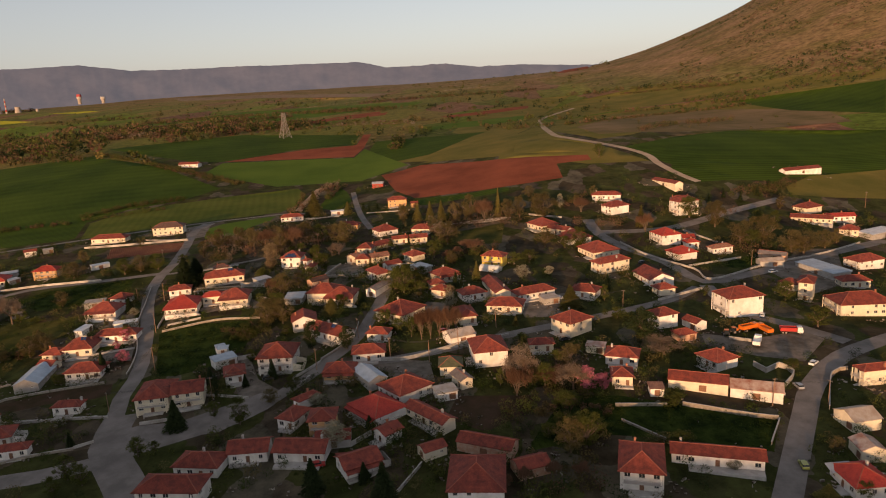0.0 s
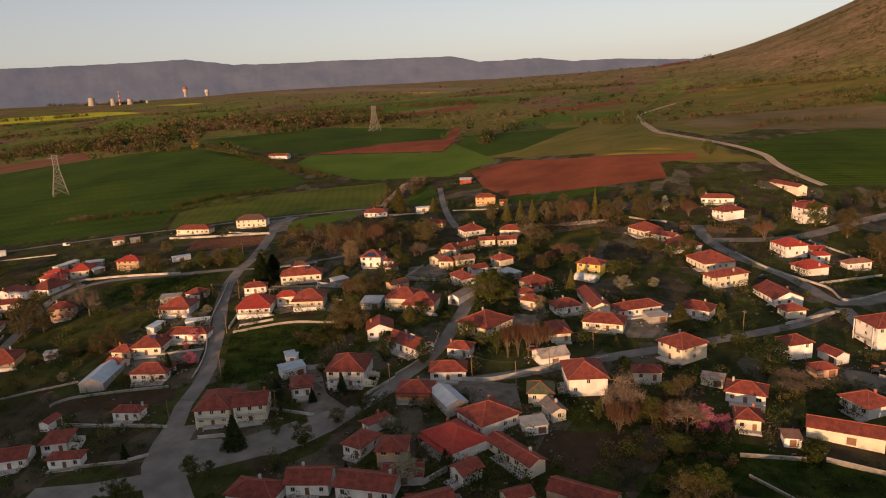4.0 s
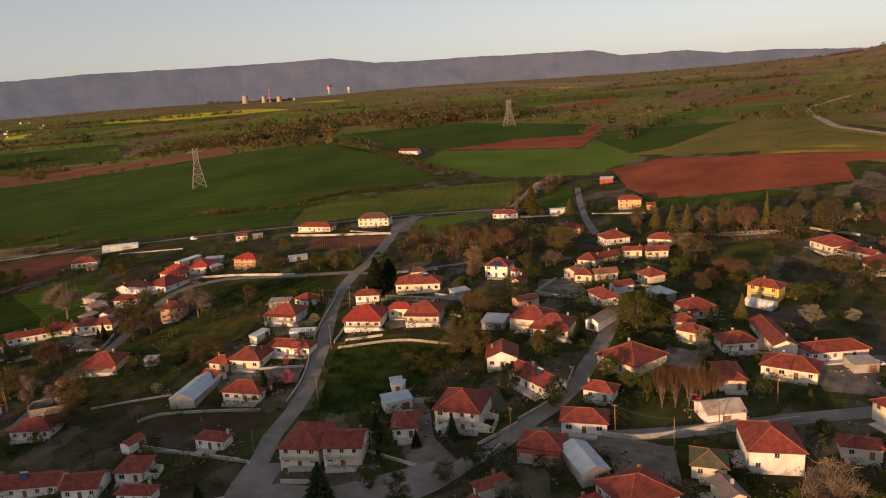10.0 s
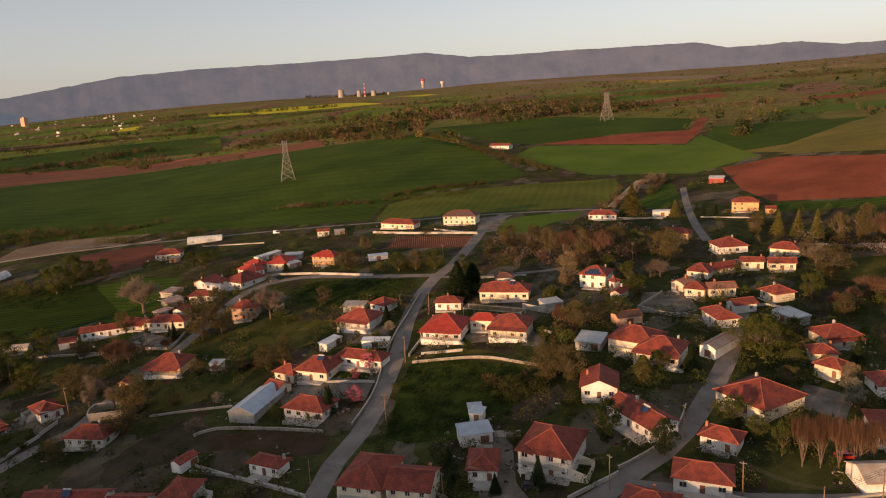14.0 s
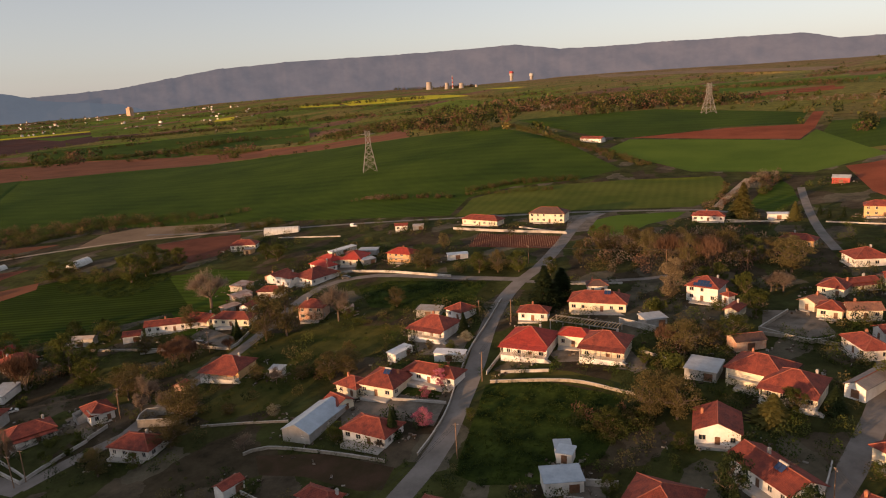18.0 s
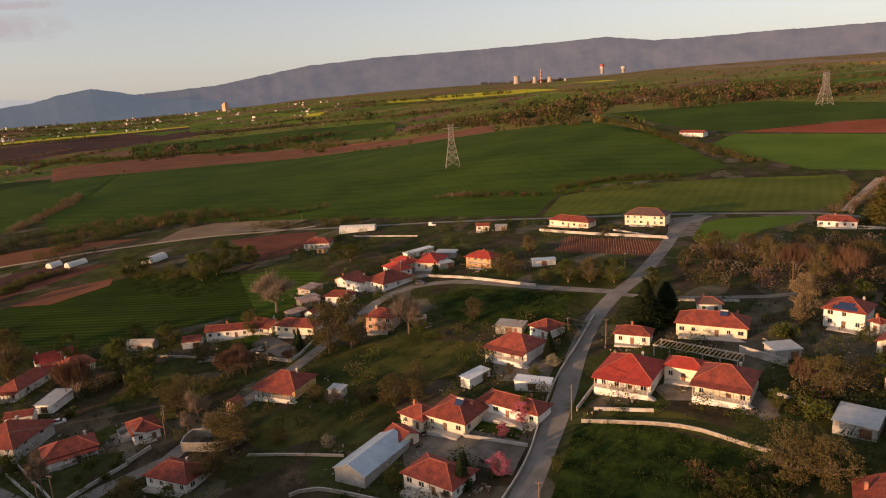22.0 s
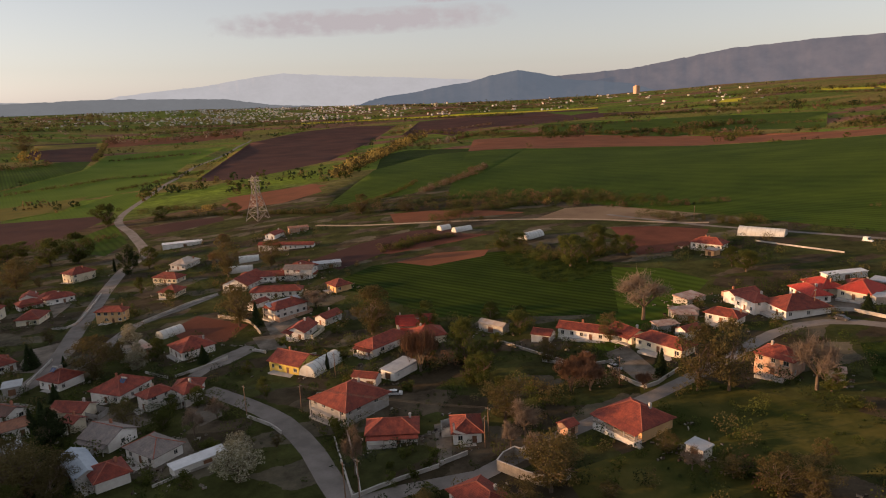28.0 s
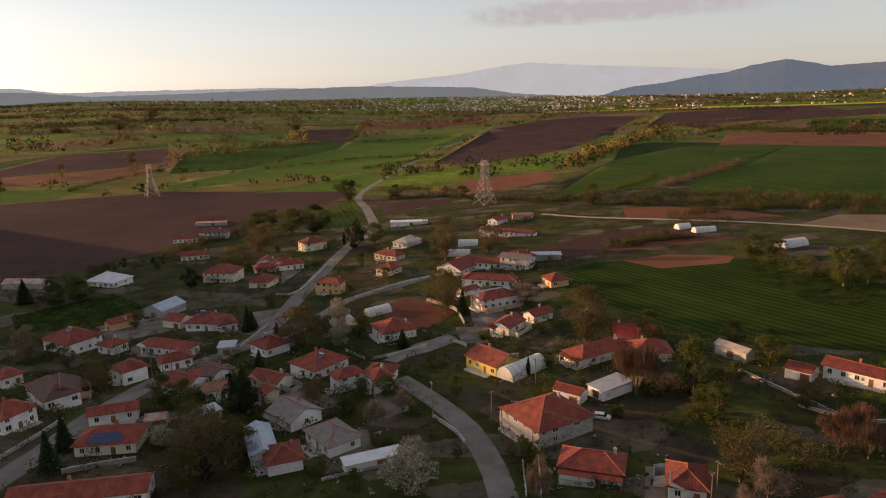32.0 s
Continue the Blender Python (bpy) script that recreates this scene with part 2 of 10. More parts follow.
MAT = {
    "grass": shade("grass", (0.075, 0.062, 0.02), (0.03, 0.036, 0.009), 0.95, 0.06, 1.0, 12, coords="Object"),
    "asphalt": shade("asphalt", (0.23, 0.205, 0.185), (0.15, 0.135, 0.12), 0.9, 0.15, 0.25, 14),
    "dirt": shade("dirt", (0.42, 0.33, 0.24), (0.30, 0.22, 0.15), 0.95, 0.1, 0.3, 20),
    "redsoil": rows_over(shade("redsoil", (0.27, 0.08, 0.042), (0.17, 0.052, 0.028), 0.95, 0.03, 0.4, 20), 2.5, 0.5, 60),
    "redsoil2": rows_over(shade("redsoil_plot", (0.16, 0.062, 0.04), (0.105, 0.044, 0.03), 0.95, 0.06, 0.4, 20), 1.5, 0.5, 20),
    "soil": shade("soil", (0.21, 0.088, 0.05), (0.14, 0.062, 0.036), 0.95, 0.02, 0.4, 20),
    "darksoil": rows_over(shade("dark_soil", (0.088, 0.046, 0.038), (0.058, 0.033, 0.029), 0.95, 0.015, 0.4, 25), 3.0, 0.4, 35),
    "gardensoil": shade("garden_soil", (0.075, 0.045, 0.03), (0.045, 0.034, 0.018), 0.95, 0.2, 0.4, 10),
    "wheat": rows_over(rows_over(shade("wheat", (0.07, 0.106, 0.013), (0.04, 0.068, 0.009), 0.9, 0.014, 0.7, 40), 5.0, 0.6, 75, 0.5), 21.0, 0.35, 75, 0.62),
    "youngcrop": rows_over(rows_over(shade("young_crop", (0.042, 0.066, 0.009), (0.024, 0.041, 0.006), 0.9, 0.03, 0.8, 30), 3.4, 0.75, 62, 0.35), 14.0, 0.4, 62, 0.6),
    "wheatbright": rows_over(shade("wheat_bright", (0.1, 0.146, 0.02), (0.066, 0.108, 0.014), 0.9, 0.012, 0.5, 60), 4.0, 0.3, 75, 0.7),
    "mown": rows_over(shade("mown", (0.112, 0.122, 0.024), (0.07, 0.09, 0.016), 0.95, 0.03, 0.4, 25), 6.0, 0.35, -12, 0.7),
    "meadow": shade("meadow", (0.18, 0.138, 0.038), (0.105, 0.1, 0.024), 0.95, 0.02, 0.5, 25),
    "rank": shade("rank_grass", (0.046, 0.064, 0.012), (0.009, 0.016, 0.004), 0.95, 0.16, 1.0, 9),
    "lawn": shade("dry_lawn", (0.088, 0.078, 0.022), (0.036, 0.044, 0.011), 0.95, 0.09, 1.0, 9),
    "yard": shade("yard_concrete", (0.21, 0.18, 0.15), (0.10, 0.085, 0.065), 0.95, 0.18, 0.3, 9),
    "heath": shade("heath", (0.23, 0.15, 0.078), (0.13, 0.1, 0.042), 0.95, 0.02, 0.6, 20),
    "stubble": rows_over(shade("stubble", (0.25, 0.185, 0.12), (0.17, 0.12, 0.08), 0.95, 0.03, 0.4, 25), 2.5, 0.3, 15),
    "rape": shade("rape", (0.55, 0.45, 0.03), (0.35, 0.33, 0.03), 0.9, 0.02, 0.3, 20),
    "red": tiles("clay_tile", (0.29, 0.064, 0.038), (0.15, 0.037, 0.026)),
    "bright": tiles("new_clay_tile", (0.42, 0.052, 0.034), (0.31, 0.04, 0.028)),
    "brown": tiles("brown_tile", (0.14, 0.075, 0.055), (0.09, 0.055, 0.045)),
    "tile": tiles("old_tile", (0.36, 0.17, 0.10), (0.24, 0.12, 0.08)),
    "slate": tiles("grey_tile", (0.27, 0.23, 0.20), (0.18, 0.16, 0.15)),
    "green": tiles("mossy_tile", (0.12, 0.12, 0.06), (0.08, 0.085, 0.045)),
    "metal": sheet("grey_sheet", (0.45, 0.46, 0.47), (0.33, 0.34, 0.35)),
    "bluemetal": sheet("blue_grey_sheet", (0.40, 0.46, 0.52), (0.30, 0.35, 0.40)),
    "tanmetal": sheet("tan_sheet", (0.50, 0.43, 0.36), (0.36, 0.27, 0.20)),
    "whitesheet": sheet("white_sheet", (0.72, 0.72, 0.72), (0.55, 0.55, 0.55), 0.0),
    "rust": sheet("rusty_sheet", (0.46, 0.36, 0.29), (0.26, 0.10, 0.06), 0.1),
    "w_white": shade("white_render", (0.82, 0.79, 0.74), (0.62, 0.58, 0.52), 0.9, 0.3, 0.15, 14, per_object=0.12),
    "w_cream": shade("cream_render", (0.74, 0.66, 0.50), (0.60, 0.53, 0.40), 0.9, 0.4, 0.15, 12, per_object=0.08),
    "w_orange": shade("ochre_render", (0.66, 0.42, 0.20), (0.55, 0.33, 0.16), 0.9, 0.4, 0.15, 12, per_object=0.08),
    "w_yellow": shade("yellow_render", (0.72, 0.54, 0.12), (0.62, 0.45, 0.10), 0.9, 0.4, 0.15, 12),
    "w_brick": shade("brick_wall", (0.42, 0.20, 0.12), (0.50, 0.38, 0.28), 0.9, 0.8, 0.3, 6, per_object=0.08),
    "w_red": shade("red_sheet_wall", (0.40, 0.07, 0.05), (0.30, 0.05, 0.04), 0.7, 0.5, 0.1, 8),
    "w_grey": shade("block_wall", (0.42, 0.40, 0.37), (0.30, 0.28, 0.25), 0.9, 0.5, 0.2, 10, per_object=0.1),
    "frame": shade("window_paint", (0.60, 0.56, 0.50), (0.5, 0.46, 0.4), 0.6, 1, 0.0, per_object=0.25),
    "door": shade("door_wood", (0.22, 0.11, 0.06), (0.14, 0.07, 0.04), 0.6, 1, 0.1, per_object=0.3),
    "concrete": shade("concrete", (0.48, 0.45, 0.41), (0.36, 0.34, 0.31), 0.9, 0.6, 0.2, 10),
    "whitewash": shade("whitewash", (0.50, 0.47, 0.43), (0.28, 0.255, 0.22), 0.9, 0.25, 0.2, 10),
    "bark": shade("bark", (0.16, 0.115, 0.08), (0.10, 0.075, 0.055), 0.95, 2, 0.4, 6),
    "wood": shade("pole_wood", (0.26, 0.16, 0.10), (0.18, 0.11, 0.07), 0.9, 2, 0.3, 6),
    "steel": shade("galvanised_steel", (0.30, 0.28, 0.26), (0.22, 0.20, 0.19), 0.6, 2, 0.0, metal=0.3),
    "brickred": shade("chimney_brick", (0.40, 0.17, 0.10), (0.30, 0.12, 0.07), 0.9, 3, 0.2),
}
MAT["white"] = MAT["whitesheet"]
for k in ("grass", "asphalt", "dirt", "redsoil", "redsoil2", "soil", "darksoil", "gardensoil", "wheat", "youngcrop", "wheatbright", "mown", "meadow", "rank", "lawn", "yard", "heath", "stubble", "rape"):
    MAT[k].node_tree.nodes["Principled BSDF"].inputs["Specular IOR Level"].default_value = 0.02


def garden_plots(n, l, src):
    """Among the houses the grass is broken up by dug beds, bare earth, trodden yards and weeds."""
    tc, mp, wob, off, vo, sep, ramp, mix = (n.new(k) for k in ("ShaderNodeTexCoord", "ShaderNodeMapping", "ShaderNodeTexNoise", "ShaderNodeMix", "ShaderNodeTexVoronoi", "ShaderNodeSeparateColor", "ShaderNodeValToRGB", "ShaderNodeMix"))
    mp.inputs["Scale"].default_value = (1 / 11, 1 / 17, 0)
    mp.inputs["Rotation"].default_value = (0, 0, 0.35)
    wob.inputs["Scale"].default_value, wob.inputs["Detail"].default_value = 0.12, 5
    off.data_type, off.blend_type = "RGBA", "ADD"
    off.inputs[0].default_value = 0.7
    vo.voronoi_dimensions, vo.inputs["Scale"].default_value = "2D", 1.0
    l.new(tc.outputs["Object"], mp.inputs[0])
    l.new(tc.outputs["Object"], wob.inputs[0])
    l.new(mp.outputs[0], off.inputs[6])
    l.new(wob.outputs[1], off.inputs[7])
    l.new(off.outputs[2], vo.inputs["Vector"])
    l.new(vo.outputs["Color"], sep.inputs[0])
    ramp.color_ramp.interpolation = "CONSTANT"
    tones = [(0.0, (0.05, 0.037, 0.028)), (0.2, (0.038, 0.042, 0.016)), (0.4, (0.105, 0.09, 0.068)), (0.52, (0.046, 0.052, 0.017)), (0.75, (0.034, 0.04, 0.013)), (0.88, (0.085, 0.065, 0.05))]
    ramp.color_ramp.elements[0].color = (*tones[0][1], 1)
    ramp.color_ramp.elements[1].position, ramp.color_ramp.elements[1].color = tones[-1][0], (*tones[-1][1], 1)
    for p, c in tones[1:-1]:
        ramp.color_ramp.elements.new(p).color = (*c, 1)
    l.new(sep.outputs[0], ramp.inputs[0])
    mix.data_type = "RGBA"
    mix.inputs[0].default_value = 0.75
    l.new(src, mix.inputs[6])
    l.new(ramp.outputs[0], mix.inputs[7])
    return mix.outputs[2]


def far_country(m):
    """Beyond the village the grass gives way to a patchwork of fields, and on the hill to dry scrubland."""
    n, l = m.node_tree.nodes, m.node_tree.links
    b = n["Principled BSDF"]
    src = b.inputs["Base Color"].links[0].from_socket
    src = garden_plots(n, l, src)
    tc, mp, vo, ramp = n.new("ShaderNodeTexCoord"), n.new("ShaderNodeMapping"), n.new("ShaderNodeTexVoronoi"), n.new("ShaderNodeValToRGB")
    mp.inputs["Rotation"].default_value = (0, 0, 0.5)
    mp.inputs["Scale"].default_value = (1 / 90, 1 / 230, 0)
    vo.voronoi_dimensions, vo.inputs["Scale"].default_value = "2D", 1.0
    l.new(tc.outputs["Object"], mp.inputs[0])
    l.new(mp.outputs[0], vo.inputs["Vector"])
    sep = n.new("ShaderNodeSeparateColor")
    l.new(vo.outputs["Color"], sep.inputs[0])
    ramp.color_ramp.interpolation = "CONSTANT"
    tones = [(0.0, (0.10, 0.13, 0.02)), (0.2, (0.15, 0.12, 0.036)), (0.36, (0.085, 0.105, 0.02)), (0.52, (0.17, 0.09, 0.055)), (0.6, (0.14, 0.13, 0.03)), (0.78, (0.14, 0.075, 0.05)), (0.84, (0.17, 0.135, 0.04)), (0.93, (0.12, 0.165, 0.02))]
    ramp.color_ramp.elements[0].color = (*tones[0][1], 1)
    ramp.color_ramp.elements[1].position, ramp.color_ramp.elements[1].color = tones[-1][0], (*tones[-1][1], 1)
    for p, c in tones[1:-1]:
        ramp.color_ramp.elements.new(p).color = (*c, 1)
    l.new(sep.outputs[0], ramp.inputs[0])
    ln, off, rng, mix = n.new("ShaderNodeVectorMath"), n.new("ShaderNodeVectorMath"), n.new("ShaderNodeMapRange"), n.new("ShaderNodeMix")
    off.operation, ln.operation = "ADD", "LENGTH"
    off.inputs[1].default_value = (180, -265, 0)
    rng.inputs[1].default_value, rng.inputs[2].default_value = 520, 760
    mix.data_type = "RGBA"
    l.new(tc.outputs["Object"], off.inputs[0])
    l.new(off.outputs[0], ln.inputs[0])
    l.new(ln.outputs["Value"], rng.inputs[0])
    l.new(rng.outputs[0], mix.inputs[0])
    l.new(src, mix.inputs[6])
    l.new(ramp.outputs[0], mix.inputs[7])
    xyz, up, mix2, nz = n.new("ShaderNodeSeparateXYZ"), n.new("ShaderNodeMapRange"), n.new("ShaderNodeMix"), n.new("ShaderNodeTexNoise")
    up.inputs[1].default_value, up.inputs[2].default_value = 25, 100
    mix2.data_type = "RGBA"
    l.new(tc.outputs["Object"], xyz.inputs[0])
    l.new(xyz.outputs[2], up.inputs[0])
    hill = n.new("ShaderNodeValToRGB")
    hill.color_ramp.elements[0].color, hill.color_ramp.elements[1].color = (0.125, 0.1, 0.036, 1), (0.25, 0.155, 0.085, 1)
    hill.color_ramp.elements[0].position, hill.color_ramp.elements[1].position = 0.35, 0.7
    nz.inputs["Scale"].default_value, nz.inputs["Detail"].default_value = 0.012, 8
    l.new(tc.outputs["Object"], nz.inputs[0])
    l.new(nz.outputs[0], hill.inputs[0])
    l.new(up.outputs[0], mix2.inputs[0])
    l.new(mix.outputs[2], mix2.inputs[6])
    l.new(hill.outputs[0], mix2.inputs[7])
    grain, mul = n.new("ShaderNodeTexNoise"), n.new("ShaderNodeMix")
    mul.data_type, mul.blend_type = "RGBA", "MULTIPLY"
    mul.inputs[0].default_value = 0.95
    grain.inputs["Scale"].default_value, grain.inputs["Detail"].default_value, grain.inputs["Roughness"].default_value = 0.08, 10, 0.76
    l.new(tc.outputs["Object"], grain.inputs[0])
    bright = n.new("ShaderNodeMapRange")
    bright.inputs[1].default_value, bright.inputs[2].default_value, bright.inputs[3].default_value, bright.inputs[4].default_value = 0.3, 0.7, 0.3, 1.75
    l.new(grain.outputs[0], bright.inputs[0])
    l.new(mix2.outputs[2], mul.inputs[6])
    l.new(bright.outputs[0], mul.inputs[7])
    l.new(mul.outputs[2], b.inputs["Base Color"])


far_country(MAT["grass"])
glass = bpy.data.materials.new("dark_glass")
glass.use_nodes = True
gb = glass.node_tree.nodes["Principled BSDF"]
gb.inputs["Base Color"].default_value, gb.inputs["Roughness"].default_value = (0.02, 0.025, 0.03, 1), 0.08
gb.inputs["Specular IOR Level"].default_value = 0.6
MAT["glass"] = glass
pvm = glass.copy()
pvm.name = "solar_glass"
pvm.node_tree.nodes["Principled BSDF"].inputs["Base Color"].default_value = (0.02, 0.035, 0.09, 1)
MAT["pv"] = pvm


# ---------------------------------------------------------------- mesh helpers
class Shape:
    """Vertices, faces and layout coordinates of one mesh."""

    def __init__(self):
        self.v, self.f, self.uv = [], [], []

    def face(self, pts, uv=None):
        i = len(self.v)
        self.v += [tuple(p) for p in pts]
        self.f.append(tuple(range(i, i + len(pts))))
        self.uv += list(uv) if uv else [(p[0], p[1]) for p in pts]

    def box(self, x0, y0, z0, x1, y1, z1):
        i = len(self.v)
        self.v += [(x, y, z) for z in (z0, z1) for x, y in ((x0, y0), (x1, y0), (x1, y1), (x0, y1))]
        for q in ((3, 2, 1, 0), (4, 5, 6, 7), (0, 1, 5, 4), (1, 2, 6, 5), (2, 3, 7, 6), (3, 0, 4, 7)):
            self.f.append(tuple(i + k for k in q))
            self.uv += [(self.v[i + k][0], self.v[i + k][2]) for k in q]

    def tube(self, a, b, ra, rb, n=6):
        a, b = Vector(a), Vector(b)
        d = (b - a).normalized()
        s = d.orthogonal().normalized()
        t = d.cross(s)
        i = len(self.v)
        for c, r in ((a, ra), (b, rb)):
            self.v += [tuple(c + r * (math.cos(6.2832 * k / n) * s + math.sin(6.2832 * k / n) * t)) for k in range(n)]
        for k in range(n):
            self.f.append((i + k, i + (k + 1) % n, i + n + (k + 1) % n, i + n + k))
            self.uv += [(0, 0)] * 4
        self.f.append(tuple(i + n + k for k in range(n)))
        self.uv += [(0, 0)] * n

    def bent(self, pts, r, n=4):
        """One connected tube along a bent line."""
        pts = [Vector(p) for p in pts]
        i = len(self.v)
        for k, p in enumerate(pts):
            d = (pts[min(k + 1, len(pts) - 1)] - pts[max(k - 1, 0)]).normalized()
            s = d.cross(Vector((0.31, 0.87, 0.38))).normalized()
            t = d.cross(s)
            self.v += [tuple(p + r * (math.cos(6.2832 * j / n) * s + math.sin(6.2832 * j / n) * t)) for j in range(n)]
        for k in range(len(pts) - 1):
            for j in range(n):
                a, b = i + k * n, i + (k + 1) * n
                self.f.append((a + j, a + (j + 1) % n, b + (j + 1) % n, b + j))
                self.uv += [(0, 0)] * 4

    def mesh(self, name, *mats):
        me = bpy.data.meshes.new(name)
        me.from_pydata(self.v, [], self.f)
        lay = me.uv_layers.new(name="layout")
        lay.data.foreach_set("uv", [c for p in self.uv for c in p])
        for m in mats:
            me.materials.append(m)
        return me


def fast_mesh(name, verts, size, mat):
    """A mesh of separate faces, each with the same number of corners, from an array (faces, corners, 3)."""
    n = verts.shape[0]
    me = bpy.data.meshes.new(name)
    me.vertices.add(n * size)
    me.vertices.foreach_set("co", verts.astype(np.float32).ravel())
    me.loops.add(n * size)
    me.loops.foreach_set("vertex_index", np.arange(n * size, dtype=np.int32))
    me.polygons.add(n)
    me.polygons.foreach_set("loop_start", np.arange(0, n * size, size, dtype=np.int32))
    me.update(calc_edges=True)
    me.materials.append(mat)
    return me


def leaf_quads(p, size, rng):
    """Randomly turned leaf-shaped quads round the given centres."""
    n = len(p)
    a = rng.normal(size=(n, 3))
    a /= np.linalg.norm(a, axis=1)[:, None]
    b = np.cross(a, rng.normal(size=(n, 3)))
    b /= np.linalg.norm(b, axis=1)[:, None] + 1e-9
    q = (size * rng.uniform(0.6, 1.3, n))[:, None]
    a, b = a * q, b * q * rng.uniform(0.5, 1.0, n)[:, None]
    return np.stack([p - a, p - b * 0.9, p + a, p + b], 1)


def cloud_points(centres, radius, flat, count, rng):
    """Points scattered through rounded volumes, denser to their outsides."""
    c, r, f = np.repeat(centres, count, 0), np.repeat(radius, count), np.repeat(flat, count)
    v = rng.normal(size=(len(c), 3))
    v /= np.linalg.norm(v, axis=1)[:, None]
    v *= (rng.uniform(0.25, 1.0, len(c)) ** 0.55)[:, None]
    return c + v * np.stack([r, r, f], 1)


def part(name, data, material, parent, label="", m=None):
    """Links a Shape, bmesh-made mesh or shared mesh as one object under a thing or a part."""
    me = data.mesh(name, material) if isinstance(data, Shape) else data
    ob = new(name, me)
    if parent:
        ob.parent = parent
    if m is not None:
        ob.matrix_basis = m
    return tagged(ob, label)


# ---------------------------------------------------------------- the land
NEAR = [(0, -84, -18.2), (112, 168, -21), (128.8, 225.4, -14), (49, 203, -7.7), (7, 184.8, -9.1), (8.4, 114.8, -16.8), (-26.6, 254.8, -5.6), (-58.8, 203, -14), (-89.6, 176.4, -15.4), (-114.8, 245, -13.3), (-144.2, 322, -8.4), (-175, 313.6, -8.4), (-155.4, 387.8, -6.3), (-231, 410.2, -9.8), (-158.2, 450.8, -2.1), (-453.6, 606.2, -5.6), (-266, 743.4, 7), (-89.6, 907.2, 19.6), (-21, 434, 2.1), (147, 385, -5.6), (147, 924, 30.8), (-235.2, 259, -18.2), (-264.6, 323.4, -12.6), (-205.8, 225.4, -19.6), (-245, 156.8, -21.7), (-295.4, 151.2, -25.2), (-364, 168, -21), (-303.8, 84, -28.7), (-406, 72.8, -32.2), (-420, 296.8, -21), (-635.6, 84, -42), (-823.2, 33.6, -46.2), (-618.8, 161, -30.8), (280, 462, -1.4), (336, 630, 11.2), (84, 588, 8.4), (238, 266, -15.4), (364, 210, -12.6), (224, 84, -21)]
FAR = [(-90, 1260, -47.6), (-90, 2700, -38), (-90, 3700, 0.5), (-130, 1260, -46.2), (-130, 3100, -23), (-62, 1260, -39.2), (-62, 2900, -19.6), (-40, 1260, -8.4), (-40, 2520, -5.6), (-15, 1680, 33.6), (-15, 3100, 65), (8, 1540, 58.8), (8, 3100, 113.4), (8, 4700, 90), (24, 840, 25.2), (24, 1540, 86.1), (24, 2520, 229.6), (40, 840, 30.8), (40, 1400, 134), (40, 2380, 487.2), (70, 700, 11.2), (70, 2100, 420), (110, 1260, 28), (160, 1260, -21), (-160, 1260, -36.4), (180, 420, -21)]
FAR += [(-150, 4500, 45), (-124, 4500, 44), (-109, 4500, 36), (-96, 4500, 32), (-78, 4500, 14), (-70, 4500, 13), (-62, 4500, 22), (-55, 4500, 42), (-48, 4500, 68), (-40, 4500, 82), (-34, 4500, 80), (-27, 4500, 88), (-20, 4500, 108), (-14, 4500, 114), (-7, 4500, 112), (-34, 3950, 64), (-29, 4000, 70), (-25.5, 4060, 90)]
CX, CY, SPREAD, MEAN = -84.0, 224.0, 0.8, -14.0


def warp(x, y):
    x, y = np.asarray(x, float) - CX, np.asarray(y, float) - CY
    r = np.hypot(x, y) + 1e-9
    k = np.arcsinh(r / 210) / r
    return x * k, y * k


knots = np.array(list(NEAR) + [(CX + r * math.sin(radians(az)), CY + r * math.cos(radians(az)), z) for az, r, z in FAR])
KU, KV = warp(knots[:, 0], knots[:, 1])
gram = np.exp(-((KU[:, None] - KU) ** 2 + (KV[:, None] - KV) ** 2) / (2 * SPREAD**2))
KW = np.linalg.solve(gram + np.diag([0.02] * len(NEAR) + [0.004] * len(FAR)), knots[:, 2] - MEAN)


def land(x, y):
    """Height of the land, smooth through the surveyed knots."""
    u, v = warp(x, y)
    return MEAN + np.exp(-((np.asarray(u)[..., None] - KU) ** 2 + (np.asarray(v)[..., None] - KV) ** 2) / (2 * SPREAD**2)) @ KW


ROADS, FIELDS = [], []


def road(name, width, pts):
    ROADS.append((name, width, pts))


def field(name, kind, pts):
    FIELDS.append((name, kind, pts))


road("main_street", 5.9, [(-101.5, 154.0), (-107.0, 170.0), (-111.0, 184.5), (-112.0, 198.5), (-114.2, 209.6), (-118.2, 221.8), (-123.0, 236.5), (-128.3, 251.3), (-136.2, 271.2), (-143.9, 295.2), (-148.8, 321.0), (-150.0, 343.3), (-158.0, 386.1), (-167.6, 426.9), (-170.4, 446.1)])
road("second_street", 5.4, [(-92.7, 148.2), (-75.0, 156.6), (-65.0, 161.3), (-58.3, 168.1), (-52.1, 178.2), (-45.7, 187.4), (-40.3, 198.6), (-36.0, 206.0), (-32.3, 216.1), (-29.7, 227.9), (-27.4, 242.2), (-25.1, 260.4), (-24.3, 282.2), (-23.5, 297.7)])
road("lower_square", 11.0, [(-105.3, 171.5), (-101.5, 152.7), (-89, 133.8), (-79.4, 120.2)])
road("lower_lane", 7.8, [(-97.9, 144.7), (-116.4, 139.5), (-131.5, 137.9)])
road("cross_street", 5.0, [(-44.7, 192.6), (-16.6, 194.5), (-2.4, 198.4), (25.5, 209.7), (60.7, 223.7), (96, 242.1), (116.1, 260.7)])
road("east_street", 6.8, [(91.8, 378.2), (92.2, 349.8), (101.1, 323), (114.5, 298.6), (121.9, 269.2), (143.3, 279.2), (174.6, 298.8), (217.3, 328.4), (260.7, 353.7)])
